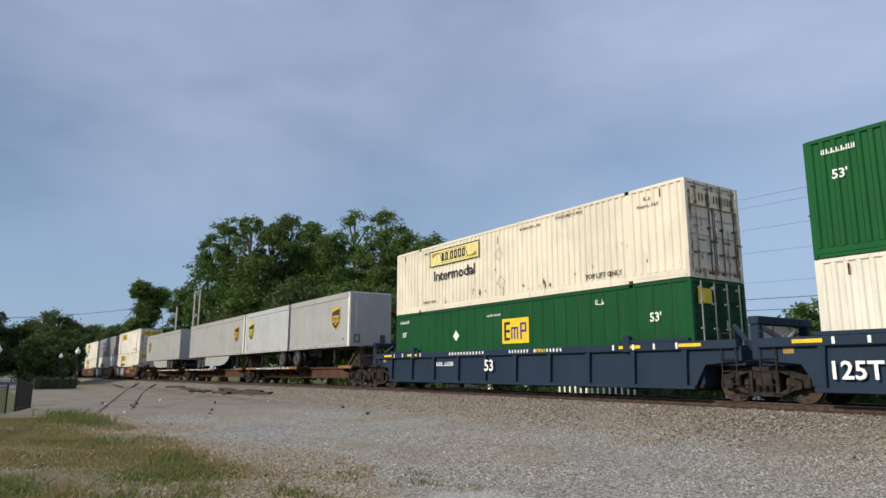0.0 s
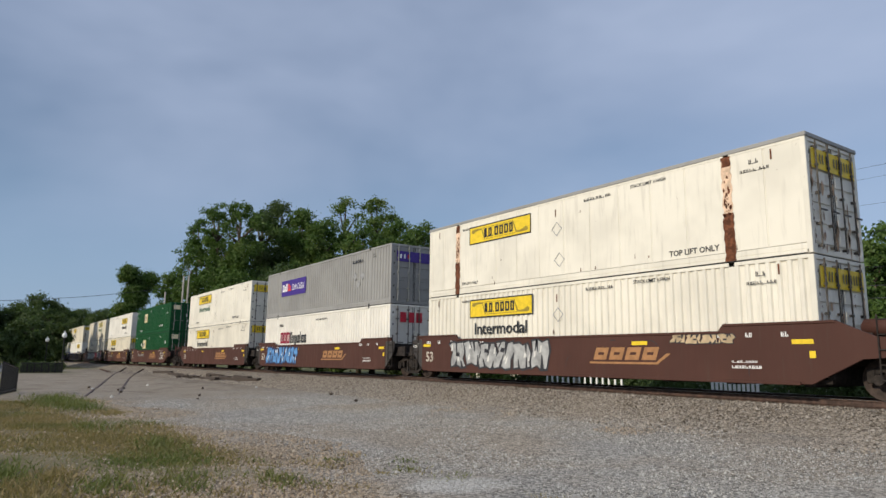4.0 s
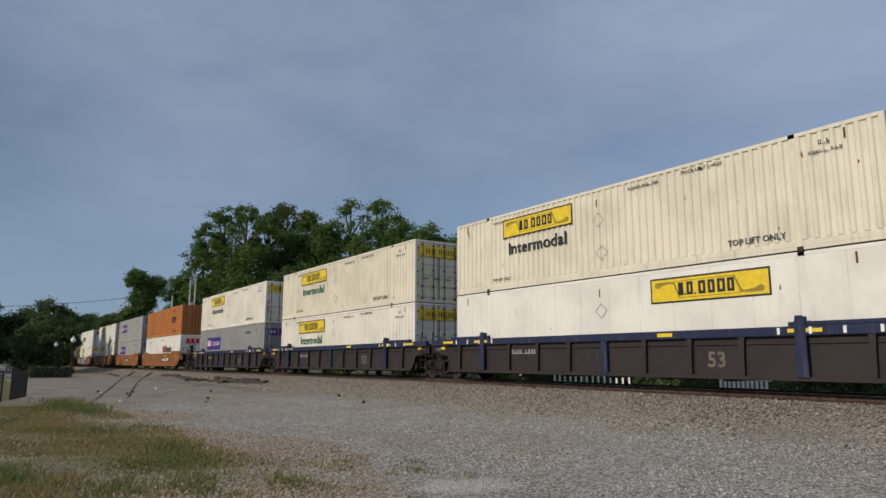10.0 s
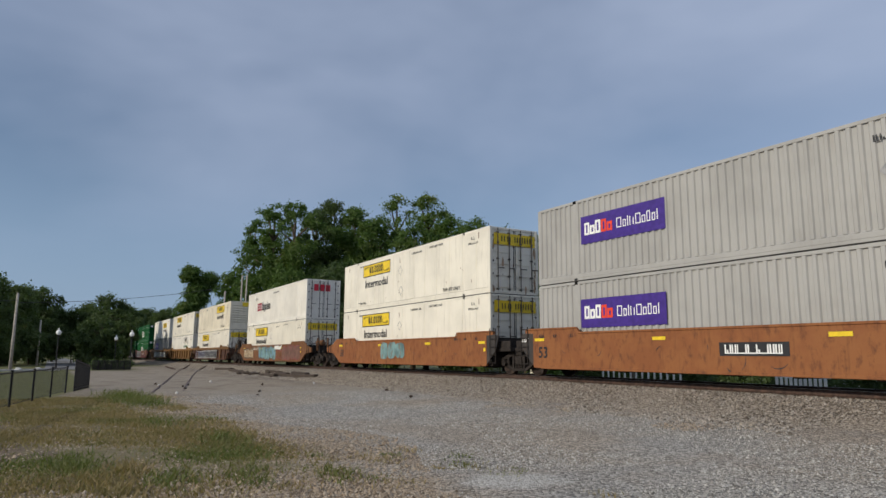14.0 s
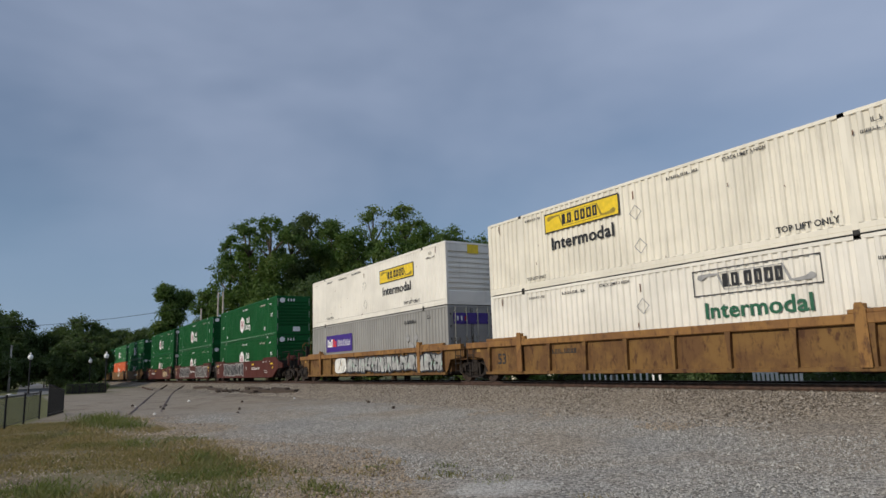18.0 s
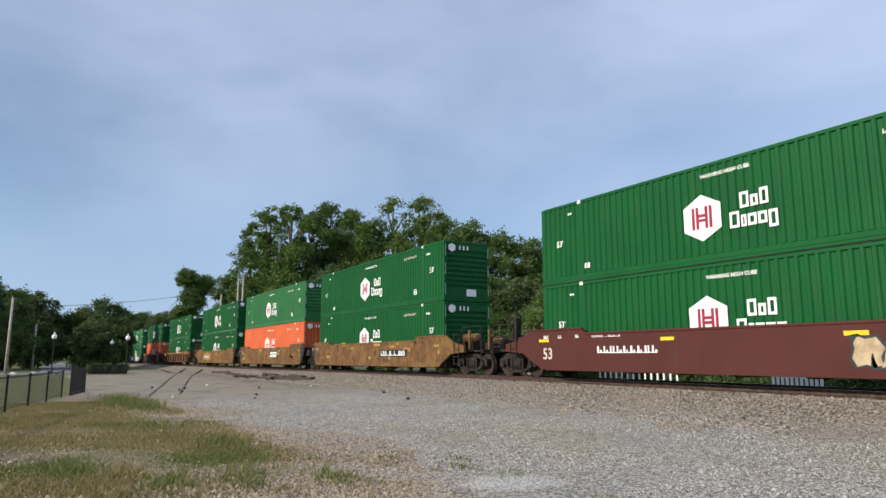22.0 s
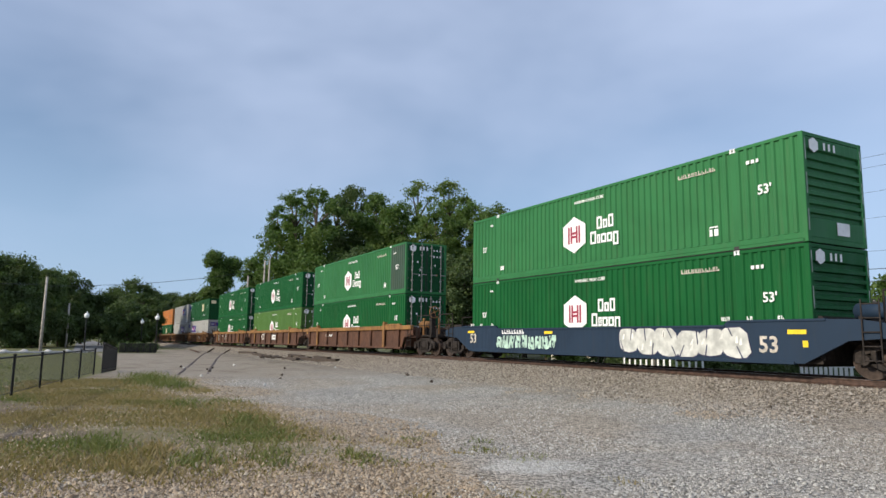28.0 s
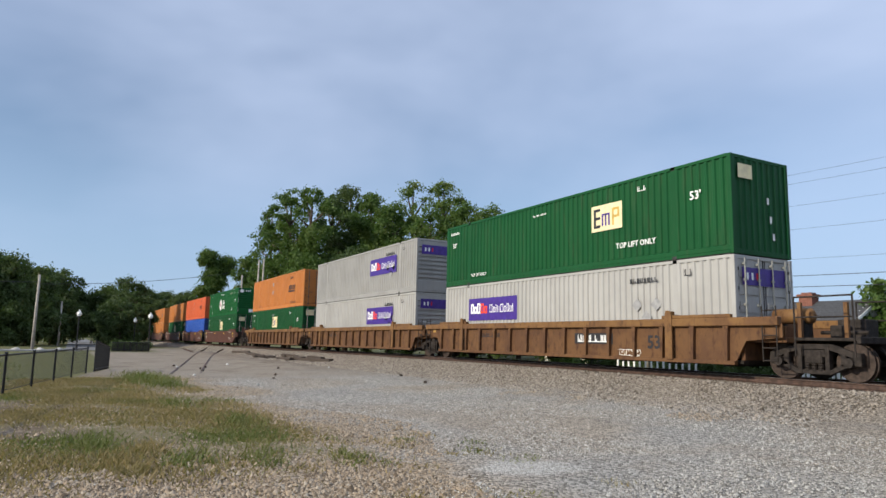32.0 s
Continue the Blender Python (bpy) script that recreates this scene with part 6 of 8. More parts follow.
def size_marks(car, y, names=True):
    """White ticks and yellow strips along the top chord."""
    s = Sign(("size_marks", names))
    for e in (-1, 1):
        for i in range(4):
            s.rect(e * (HALF - 0.6 - i * 0.75), 1.39, 0.07, 0.16, "d_white", 0.135)
        s.rect(e * (HALF - 2.2) - 0.4, 1.43, 0.8, 0.09, "d_yellow", 0.134)
        s.rect(e * (HALF - 0.1) - 0.4, 1.43, 0.7, 0.09, "d_yellow", 0.134)
    s.rect(2.0, 1.42, 0.5, 0.1, "d_yellow", 0.134)
    for i in range(12 if names else 0):
        s.rect(-3.2 + i * 0.2, 1.42, 0.09, 0.11, "d_white", 0.134)
    for i in range(16 if names else 0):
        s.rect(0.6 + i * 0.16 + (0.2 if i > 6 else 0), 1.42, 0.07, 0.11, "d_white", 0.134)
    s.put(car, 0, 0, y, "marking")


def block_sign(car, x, z, w, h, fill, y):
    """A dark board with three leaning white blocks, the car owner's sign."""
    decal(car, "sign_board", x, z, w, h, fill, y - 0.002)
    s = Sign(("block_sign", w))
    a = w * 0.27
    for i in range(3):
        s.hollow(w * 0.07 + i * a * 1.06, h * 0.14, a * 0.92, h * 0.72, a * 0.26, "d_white", 0.004, h * 0.12)
    s.put(car, x, z, y - 0.002, "sign_block")


def number_board(car, x, y, w=3.15, fill="d_black"):
    decal(car, "number_board", x, 0.80, w, 0.36, fill, y - 0.002)
    bars(car, x + 0.15, 0.86, w - 0.3, 0.24, 11, "d_white", y - 0.005, "number_bar", 11)


def build_train():
    smooth_y, rib_y = -1.556, -1.504
    GA, GC = 3.25, 7.21

    # the two head units on navy cars
    s = 0.13
    car = place(well_car("ribs", "blue_car", False, False, "navy ribbed well car with a large white 125T", "d_white", "blue_car", False), s, 0)
    word(car, "125T", -HALF + 0.45, 0.62, 0.40, "d_white", rib_y - 0.125)
    size_marks(car, rib_y)
    place(scroll_box(end="door", x=9.7, what="white container with black lettering"), s, FLOOR)
    c = place(square_box(10.4, "ribs", "d_cream", "hub_green"), s, FLOOR + H)
    s = -19.40
    car = place(well_car("ribs", "blue_car", True, False, "navy ribbed well car with a large white 53", "d_white", "blue_car", False), s, 0)
    word(car, "53", -0.9, 0.80, 0.42, "d_white", rib_y - 0.125)
    size_marks(car, rib_y)
    part("end_frame", shape("end_frame", end_frame), "blue_car", car, "", pose(HALF + 1.5, 0, 0))
    part("end_frame", shape("end_frame", end_frame), "blue_car", car, "", pose(-HALF - 2.0, 0, 0, 0, 0, 180))
    c = place(square_box(7.9, "door", "d_yellow", "emp_green", "wide"), s, FLOOR)
    flat_poly(c, "placard", "diamond", [(0, -0.22), (0.22, 0), (0, 0.22), (-0.22, 0)], "d_white", pose(off(4.9), FACE - 0.002, 1.75))
    c = place(scroll_box("cream", "corr", "door", 2.9, "d_pale_yellow", what="weathered cream container with a yellow sign"), s, FLOOR + H)
    rust_marks(c, 5, 12)
    door_rust(c, 61, 44)

    # trailers on an articulated spine car
    for s, a, b, rc, fc in ((-40.4, -8.5, 1.1, False, True), (-58.5, -8.5, 1.1, False, False), (-76.55, -2.8, 6.9, True, False)):
        place(spine_car(a, b, rc, fc, "dark brown articulated spine car with ochre deck edges"), s, 0)
    place(road_trailer(8.53, False, False, 1, 6.25, "roll", "short grey van trailer with a brown shield"), -36.75, 1.062)
    place(road_trailer(8.53, True, False, 1, 0.75, "roll", "short pale van trailer with a brown shield", "trailer_pale", "d_lemon"), -45.66, 1.062)
    place(road_trailer(16.15, False, True, 2, 13.75, "roll", "long grey van trailer with grey side skirt"), -58.35, 1.062)
    place(road_trailer(16.15, True, True, 2, 0.96, "roll", "long grey van trailer with roll door and side skirt"), -78.55, 1.062)

    # the rest: (upper, lower, car kind, car colour, chord, label, coupled behind, extras)
    Q = "rust_ochre"
    B, Y, O, R_, N, K, D = "brown_car", "yellow_car", "orange_car", "red_car", "blue_car", "black_car", "dark_brown_car"
    brown = "brown well car with orange painted sign"
    units = [
        (lambda: scroll_box("white", "plate", "door", 2.85, "d_yellow", im=False, what="white container with rusted posts"), lambda: scroll_box("white", "corr", "door"), "smooth", B, brown, 0, "E1"),
        (lambda: parcel_box("grey", "door", 2.5, "corr"), lambda: freight_box(2.7), "smooth", B, brown, 0, "E2"),
        (lambda: scroll_box("white", "plate", "door", 2.9, faded=True), lambda: scroll_box("white", "corr", "door"), "smooth", B, brown, 1, "E3"),
        (lambda: square_box(4.2, "door"), lambda: square_box(4.35, "door"), "smooth", B, brown, 0, "E4"),
        (lambda: scroll_box("bright", "fine", "nose", 9.6, what="bright white container with a yellow sign"), lambda: scroll_box("cream", "corr", "door", what="cream container with a yellow sign"), "smooth", B, brown, 0, "E5"),
        (lambda: scroll_box("cream", "corr", "nose", 9.8, "d_pale_yellow", True, what="cream container with rust holes and a yellow sign"), lambda: scroll_box("cream", "corr", "door", 2.7, "none"), "smooth", B, brown, 1, "E6"),
        (lambda: scroll_box("cream", "corr", "door", 3.0), lambda: scroll_box("bright", "plate", "nose", 9.67, im=False, lift=False), "ribs", K, "black ribbed well car with navy top chord", 0, "E7"),
        (lambda: scroll_box("cream", "corr", "door", 3.0, faded=True), lambda: scroll_box("white", "corr", "door", 2.9, faded=True), "ribs", K, "black ribbed well car with navy top chord", 0, "E8"),
        (lambda: scroll_box("white", "corr", "door", 3.0), lambda: parcel_box("grey", "door", 2.3), "ribs", K, "black ribbed well car with navy top chord", 1, "E9"),
        (lambda: orange_box("orange", "door"), lambda: freight_box(8.75, "nose"), "smooth", O, "rust orange well car with a number board", 0, "E10"),
        (lambda: parcel_box("pale_grey", "door", 2.4, "corr"), lambda: parcel_box("pale_grey", "door", 2.3), "smooth", O, "rust orange well car with a number board", 0, "E11"),
        (lambda: scroll_box("white", "plate", "door", 2.9), lambda: scroll_box("white", "plate", "door", 2.9), "smooth", O, "rust orange well car with teal patches", 1, "E12"),
        (lambda: freight_box(3.08), lambda: scroll_box("white", "corr", "door", 2.95), "smooth", "tawny_car", "tawny brown well car covered in teal graffiti", 1, "E13"),
        (lambda: scroll_box("cream", "corr", "nose", 9.9), lambda: scroll_box("white", "corr", "door", 2.9), "ribs", D, "rusty ribbed well car with pale graffiti", 0, "E14"),
        (lambda: scroll_box("white", "corr", "door", 3.5), lambda: scroll_box("bright", "corr", "nose", 9.6, "none", True), "ribs", Y, "weathered ochre ribbed well car", 0, "E15"),
        (lambda: scroll_box("bright", "fine", "nose", 9.62), lambda: parcel_box("grey", "door", 2.3), "ribs", Y, "ochre ribbed well car with silver graffiti", 1, "E16"),
        (lambda: hub_box("hub_green", "nose", True), lambda: hub_box("hub_green", "nose"), "smooth", R_, "maroon well car with black graffiti", 0, "E17"),
        (lambda: hub_box("hub_green", "nose", True), lambda: hub_box("hub_green", "nose"), "smooth", R_, "maroon well car with white outlined graffiti", 0, "E18"),
        (lambda: hub_box("hub_green", "door"), lambda: hub_box("hub_green", "door"), "smooth", R_, "maroon well car with tan graffiti", 1, "E19"),
        (lambda: hub_box("hub_green", "nose"), lambda: hub_box("hub_green", "nose"), "smooth", Y, "patched ochre well car with a number board", 0, "E20"),
        (lambda: hub_box("mid_green", "nose"), lambda: hub_box("red_orange", "ribs", wall="broad", what="red orange container with a white hexagon mark"), "smooth", Y, "patched ochre well car with a black sign", 0, "E21"),
        (lambda: hub_box("hub_green", "nose", True), lambda: hub_box("hub_green", "nose"), "smooth", Y, "patched ochre well car with a number board", 1, "E22"),
        (lambda: hub_box("hub_green", "nose", True), lambda: hub_box("hub_green", "nose"), "ribs", D, "rusty ribbed well car with yellow top chord", 1, "E23"),
        (lambda: hub_box("hub_green", "nose"), lambda: hub_box("red_orange", "ribs", wall="broad", what="red orange container with a white hexagon mark"), "ribs", B, "brown ribbed well car with a tan 53", 1, "E24"),
        (lambda: hub_box("mid_green", "nose"), lambda: hub_box("hub_green", "nose"), "smooth", N, "navy well car with mint and white graffiti", 1, "E25"),
        (lambda: hub_box("mid_green", "door"), lambda: hub_box("hub_green", "door"), "ribs", D, "rusty ribbed well car with yellow top chord", 0, "E26"),
        (lambda: hub_box("hub_green", "door"), lambda: hub_box("lime", "door", what="light green container with a white hexagon mark"), "ribs", D, "rusty ribbed well car with yellow top chord", 0, "E27"),
        (lambda: hub_box("hub_green", "door"), lambda: hub_box("hub_green", "door"), "ribs", D, "rusty ribbed well car with yellow top chord", 1, "E28"),
        (lambda: square_box(10.4, "ribs"), lambda: parcel_box("pale_grey", "door", 2.15), "ribs", Q, "rusty ochre ribbed well car", 0, "E29"),
        (lambda: parcel_box("grey", "nose", 9.9), lambda: parcel_box("pale_grey", "nose", 9.6), "ribs", Q, "rusty ochre ribbed well car", 0, "E30"),
        (lambda: orange_box("orange", "door"), lambda: square_box(7.5, "door"), "ribs", Q, "rusty ochre ribbed well car", 1, "E31"),
        (lambda: hub_box("hub_green", "nose"), lambda: square_box(7.5, "door"), "smooth", B, "rusty brown steel well car", 0, "E32"),
        (lambda: orange_box("red_orange"), lambda: boxes("blue", "corr", "door", "plain blue steel container"), "smooth", B, "rusty brown steel well car", 0, "E33"),
        (lambda: orange_box("orange"), lambda: square_box(7.5, "door"), "smooth", B, "rusty brown steel well car", 1, "E34"),
        (lambda: orange_box("orange"), lambda: orange_box("orange"), "smooth", B, "rusty brown steel well car", 0, "E35"),
        (lambda: orange_box("red_orange"), lambda: hub_box("hub_green", "nose"), "smooth", B, "rusty brown steel well car", 0, "E36"),
        (lambda: orange_box("orange"), lambda: orange_box("orange"), "smooth", B, "rusty brown steel well car", 1, "E37"),
        (lambda: orange_box("orange"), lambda: hub_box("hub_green", "nose"), "smooth", B, "rusty brown steel well car", 0, "E38"),
    ]
    front = -91.71
    before = 1
    for up, down, kind, colour, label, coupled, tag in units:
        s = front - L / 2
        ch = None
        if kind == "ribs":
            ch = "chord_rust" if tag == "E14" else {K: "chord_navy", B: None, Q: "chord_rust"}.get(colour, "chord_yellow")
        ink = "d_black" if colour in (Y, O, Q, "tawny_car") else ("d_tan53" if tag == "E24" else "d_white")
        if ink == "d_tan53":
            ink = "g_tan"
        car = place(well_car(kind, colour, bool(coupled), bool(before), label, ink if colour != K else "d_grey", ch, tag not in ("E14", "E16", "E26", "E27", "E28", "E29", "E30", "E31"), 9 if tag in ("E26", "E27", "E28", "E23") else (15 if tag in ("E29", "E30", "E31") else 10), tag == "E25"), s, 0)
        lo = place(down(), s, FLOOR)
        hi = place(up(), s, FLOOR + H + 0.012)
        dress(tag, car, lo, hi, smooth_y if kind == "smooth" else rib_y)
        front -= L + (GC if coupled else GA)
        before = coupled


def scuffs(car, seed, n, y):
    """Thin dark curved scrapes left on the side plate by loading gear."""
    def build(bm):
        rng = random.Random(seed)
        for i in range(n):
            x, z = rng.uniform(-7.0, 7.2), rng.uniform(0.55, 1.3)
            r, a, turn = rng.uniform(0.12, 0.35), rng.uniform(0, 6.28), rng.uniform(0.7, 1.8)
            w = rng.uniform(0.008, 0.02)
            for k in range(5):
                u, v = a + turn * k / 5, a + turn * (k + 1) / 5
                f, g = w * (1 - abs(k - 2.5) / 3.2), w * (1 - abs(k - 1.5) / 3.2)
                sheet(bm, [(x + (r - f) * math.cos(u), 0, z + (r - f) * math.sin(u)), (x + (r + f) * math.cos(u), 0, z + (r + f) * math.sin(u)),
                           (x + (r + g) * math.cos(v), 0, z + (r + g) * math.sin(v)), (x + (r - g) * math.cos(v), 0, z + (r - g) * math.sin(v))])
    tagged(part("scuff", shape(("scuff", seed), build), "g_black", car, "", pose(0, y - 0.0015, 0)), kind="stuff")


def dress(tag, car, lo, hi, y):
    """What sets single units apart: signs, number boards, spray paint, rust."""
    o = lambda v: v - L / 2
    if tag in ("E1", "E2", "E3", "E4", "E5"):
        slant_mark(car, o(9.5), y)
    if tag == "E5":
        bars(car, o(3.1), 0.88, 1.0, 0.19, 4, "d_dull", y - 0.002, seed=14)
        bars(car, o(4.3), 0.88, 1.5, 0.19, 6, "d_dull", y - 0.002, seed=15)
        word(car, "C", o(6.7), 0.88, 0.22, "d_dull", y - 0.003)
    if tag == "E1":
        graffiti(car, o(2.0), o(7.6), 0.40, 1.56, "g_silver", "g_black", 6, 21, y, "block", "g_white")
        graffiti(car, o(12.3), o(14.2), 1.25, 1.55, "g_tan", "g_black", 4, 22, y)
        post_rust(hi)
        door_rust(hi, 62, 30)
        door_rust(lo, 63, 14)
    elif tag == "E2":
        graffiti(car, o(1.2), o(6.0), 0.40, 1.56, "g_blue", "g_navy", 5, 23, y, "block", "g_white")
    elif tag == "E4":
        bars(car, o(3.3), 0.96, 3.2, 0.22, 11, "d_grey", y - 0.002, seed=5)
        graffiti(car, o(14.2), o(15.6), 0.62, 1.3, "brown_car", "g_white", 3, 25, y)
        flat_poly(lo, "placard", "diamond", [(0, -0.22), (0.22, 0), (0, 0.22), (-0.22, 0)], "d_white", pose(o(3.7), FACE - 0.002, 1.75))
    elif tag == "E6":
        graffiti(car, o(2.9), o(9.3), 0.40, 1.56, "g_silver", "g_black", 5, 26, y, "block", "g_white")
        graffiti(car, o(9.4), o(10.2), 0.66, 1.52, "g_white", "g_red", 1, 27, y)
        graffiti(car, o(10.3), o(12.2), 0.72, 1.46, "g_red", "brown_car", 3, 28, y, "bubble")
        graffiti(car, o(12.2), o(13.6), 0.7, 1.6, "g_white", "g_black", 2, 29, y)
        graffiti(car, o(13.8), o(16.0), 0.6, 1.5, "g_navy", "brown_car", 3, 30, y)
        rust_marks(hi, 9, 46)
    elif tag in ("E10", "E20"):
        number_board(car, o(9.8), y)
        word(car, "B", o(9.1), 0.86, 0.22, "d_black", y - 0.003)
    elif tag == "E11":
        number_board(car, o(8.0), y, 2.0)
    elif tag == "E12":
        graffiti(car, o(6.0), o(8.8), 0.5, 1.5, "g_teal", "orange_car", 3, 48, y, "bubble")
    elif tag == "E13":
        graffiti(car, o(0.2), o(3.4), 0.42, 1.40, "g_tan", "g_black", 4, 31, y, "block", "g_white")
        graffiti(car, o(5.1), o(10.0), 0.36, 1.50, "g_teal", "g_navy", 6, 32, y, "bubble", "g_blue")
        graffiti(car, o(10.0), o(11.7), 0.50, 1.16, "tawny_car", "g_red", 2, 53, y, "bubble")
        graffiti(car, o(11.7), o(15.9), 0.36, 1.52, "g_mauve", "g_red", 4, 47, y, "bubble")
        flat_poly(car, "white_patch", "arrow_patch", [(0, 0), (1.25, 0.0), (1.5, -0.04), (1.95, 0.30), (1.55, 0.27), (1.3, 0.16), (1.15, 0.29), (0, 0.27)], "g_white", pose(o(9.75), y - 0.022, 1.22))
        bars(car, o(3.3), 1.22, 2.4, 0.20, 8, "d_faded", y - 0.004, "number_bar", 11)
    elif tag == "E14":
        graffiti(car, o(1.3), o(6.6), 0.38, 1.36, "g_navy", "g_silver", 6, 33, y - 0.12, "block", "g_ash")
        graffiti(car, o(6.7), o(12.4), 0.38, 1.36, "g_black", "g_silver", 8, 50, y - 0.12, "block", "g_navy")
        word(car, "53", o(14.6), 0.72, 0.40, "d_black", y - 0.003)
    elif tag == "E16":
        graffiti(car, o(4.4), o(5.9), 0.42, 1.36, "g_white", "g_black", 1, 34, y - 0.12, "bubble", "g_tan")
        graffiti(car, o(6.0), o(16.1), 0.40, 1.35, "g_silver", "g_black", 13, 35, y - 0.12, "block", "g_mint")
    elif tag == "E17":
        graffiti(car, o(2.4), o(8.6), 0.38, 1.56, "g_black", "g_silver", 8, 36, y)
        word(car, "A", o(9.3), 0.92, 0.26, "d_white", y - 0.003)
        bars(car, o(10.9), 0.92, 2.1, 0.20, 9, "d_white", y - 0.003, seed=6)
    elif tag == "E18":
        graffiti(car, o(2.2), o(7.5), 0.36, 1.57, "g_black", "g_silver", 5, 37, y)
        graffiti(car, o(10.3), o(15.5), 0.36, 1.57, "g_ash", "g_silver", 5, 38, y, "block", "g_silver")
        word(car, "Transportation", o(7.75), 0.90, 0.27, "d_white", y - 0.003, 2.3)
    elif tag == "E19":
        graffiti(car, o(11.1), o(14.0), 0.44, 1.36, "g_tan", "g_black", 4, 39, y)
        bars(car, o(3.0), 0.9, 2.6, 0.22, 9, "d_white", y - 0.003, seed=6)
    elif tag == "E21":
        block_sign(car, o(8.9), 0.78, 1.95, 0.54, "d_black", y)
    elif tag == "E22":
        decal(car, "number_panel", o(2.8), 0.62, 3.6, 0.66, "ochre_patch", y - 0.002)
        decal(car, "number_board", o(2.9), 0.80, 2.9, 0.36, "d_black", y - 0.004)
        bars(car, o(3.0), 0.86, 2.7, 0.24, 10, "d_white", y - 0.007, "number_bar", 11)
    elif tag == "E25":
        graffiti(car, o(2.4), o(6.4), 0.42, 1.10, "g_mint", "blue_car", 9, 40, y)
        graffiti(car, o(9.7), o(14.5), 0.36, 1.29, "g_pale", "g_navy", 6, 41, y, "bubble", "g_white")
        word(car, "53", o(14.8), 0.60, 0.42, "d_faded", y - 0.003)
        bars(car, o(2.8), 1.08, 1.6, 0.16, 9, "d_white", y - 0.012, seed=6)
    elif tag == "E26":
        faded_panel(hi)
    elif tag == "E27":
        graffiti(car, o(4.6), o(5.5), 0.7, 1.3, "dark_brown_car", "g_white", 2, 43, y - 0.005)
        block_sign(car, o(7.6), 0.66, 2.0, 0.58, "spine_car", y - 0.001)
    elif tag == "E28":
        graffiti(car, o(5.6), o(6.6), 0.6, 1.35, "dark_brown_car", "g_white", 2, 44, y - 0.005)
        graffiti(car, o(1.4), o(2.6), 0.55, 1.4, "dark_brown_car", "g_white", 2, 42, y - 0.005)
    elif tag == "E29":
        number_board(car, o(9.7), y - 0.001, 1.9)
        word(car, "53", o(13.1), 0.70, 0.40, "d_black", y - 0.003)
        graffiti(car, o(11.9), o(12.8), 0.42, 0.66, "rust_ochre", "g_white", 3, 49, y - 0.002)
    if tag in ("E10", "E11", "E12", "E1", "E3", "E5"):
        scuffs(car, 11 + len(TRAIN), 9, y)
    if tag in ("E7", "E9", "E12"):
        door_rust(hi, 64 + int(tag[1:]), 14)
    if tag in ("E7", "E8", "E9", "E24"):
        size_marks(car, y, False)
    if tag in ("E20", "E21", "E22"):
        rng = random.Random(tag)
        for i in range(14):
            decal(car, "paint_patch", o(rng.uniform(0.4, 15)), rng.uniform(0.5, 1.45), rng.uniform(0.3, 0.9), rng.uniform(0.12, 0.22), rng.choice(["ochre_patch", "ochre_patch", "orange_car", "dark_brown_car"]), y - 0.0012)


build_train()

# ---- trees ----
def raw_np(name, verts, faces):
    """A mesh from arrays of points and of equal-sided faces."""
    me = bpy.data.meshes.new(name)
    n, k = len(faces), faces.shape[1]
    me.vertices.add(len(verts))
    me.vertices.foreach_set("co", np.ascontiguousarray(verts, dtype=np.float32).ravel())
    me.loops.add(n * k)
    me.loops.foreach_set("vertex_index", np.ascontiguousarray(faces, dtype=np.int32).ravel())
    me.polygons.add(n)
    me.polygons.foreach_set("loop_start", np.arange(0, n * k, k, dtype=np.int32))
    me.update(calc_edges=True)
    me.materials.append(None)
    return me


def leaf_mesh(name, rng, lobes, clumps, per, spread, size, gap=0.0):
    """Leaves in clumps that hang about the outside of the lobes (x, y, z, rx, ry, rz)."""
    vol = np.array([l[3] * l[4] * l[5] for l in lobes]) ** 0.67
    pick = rng.choice(len(lobes), clumps, p=vol / vol.sum())
    lo = np.array(lobes)[pick]
    d = rng.normal(size=(clumps, 3))
    d /= np.linalg.norm(d, axis=1)[:, None]
    r = rng.uniform(0.25, 1.08, clumps) ** 0.6
    cent = lo[:, :3] + d * lo[:, 3:] * r[:, None]
    rad = spread * rng.uniform(0.6, 1.35, clumps)
    n = clumps * per
    c = np.repeat(cent, per, 0) + rng.normal(size=(n, 3)) * np.repeat(rad, per)[:, None] * np.array([0.55, 0.55, 0.42])
    s = size * rng.uniform(0.55, 1.25, n)
    a = rng.normal(size=(n, 3))
    a /= np.linalg.norm(a, axis=1)[:, None]
    b = np.cross(a, rng.normal(size=(n, 3)))
    b /= np.linalg.norm(b, axis=1)[:, None]
    a, b = a * s[:, None] * 0.5, b * s[:, None] * 0.34
    v = np.stack([c - a - b * 0.7, c + a * 0.9 - b * 0.4, c + b * 1.25 + a * 0.1], 1).reshape(-1, 3)
    return raw_np(name, v, np.arange(n * 3).reshape(-1, 3))


def limb(bm, p, q, r0, r1):
    cyl(bm, p, q, r0, 7, r1)


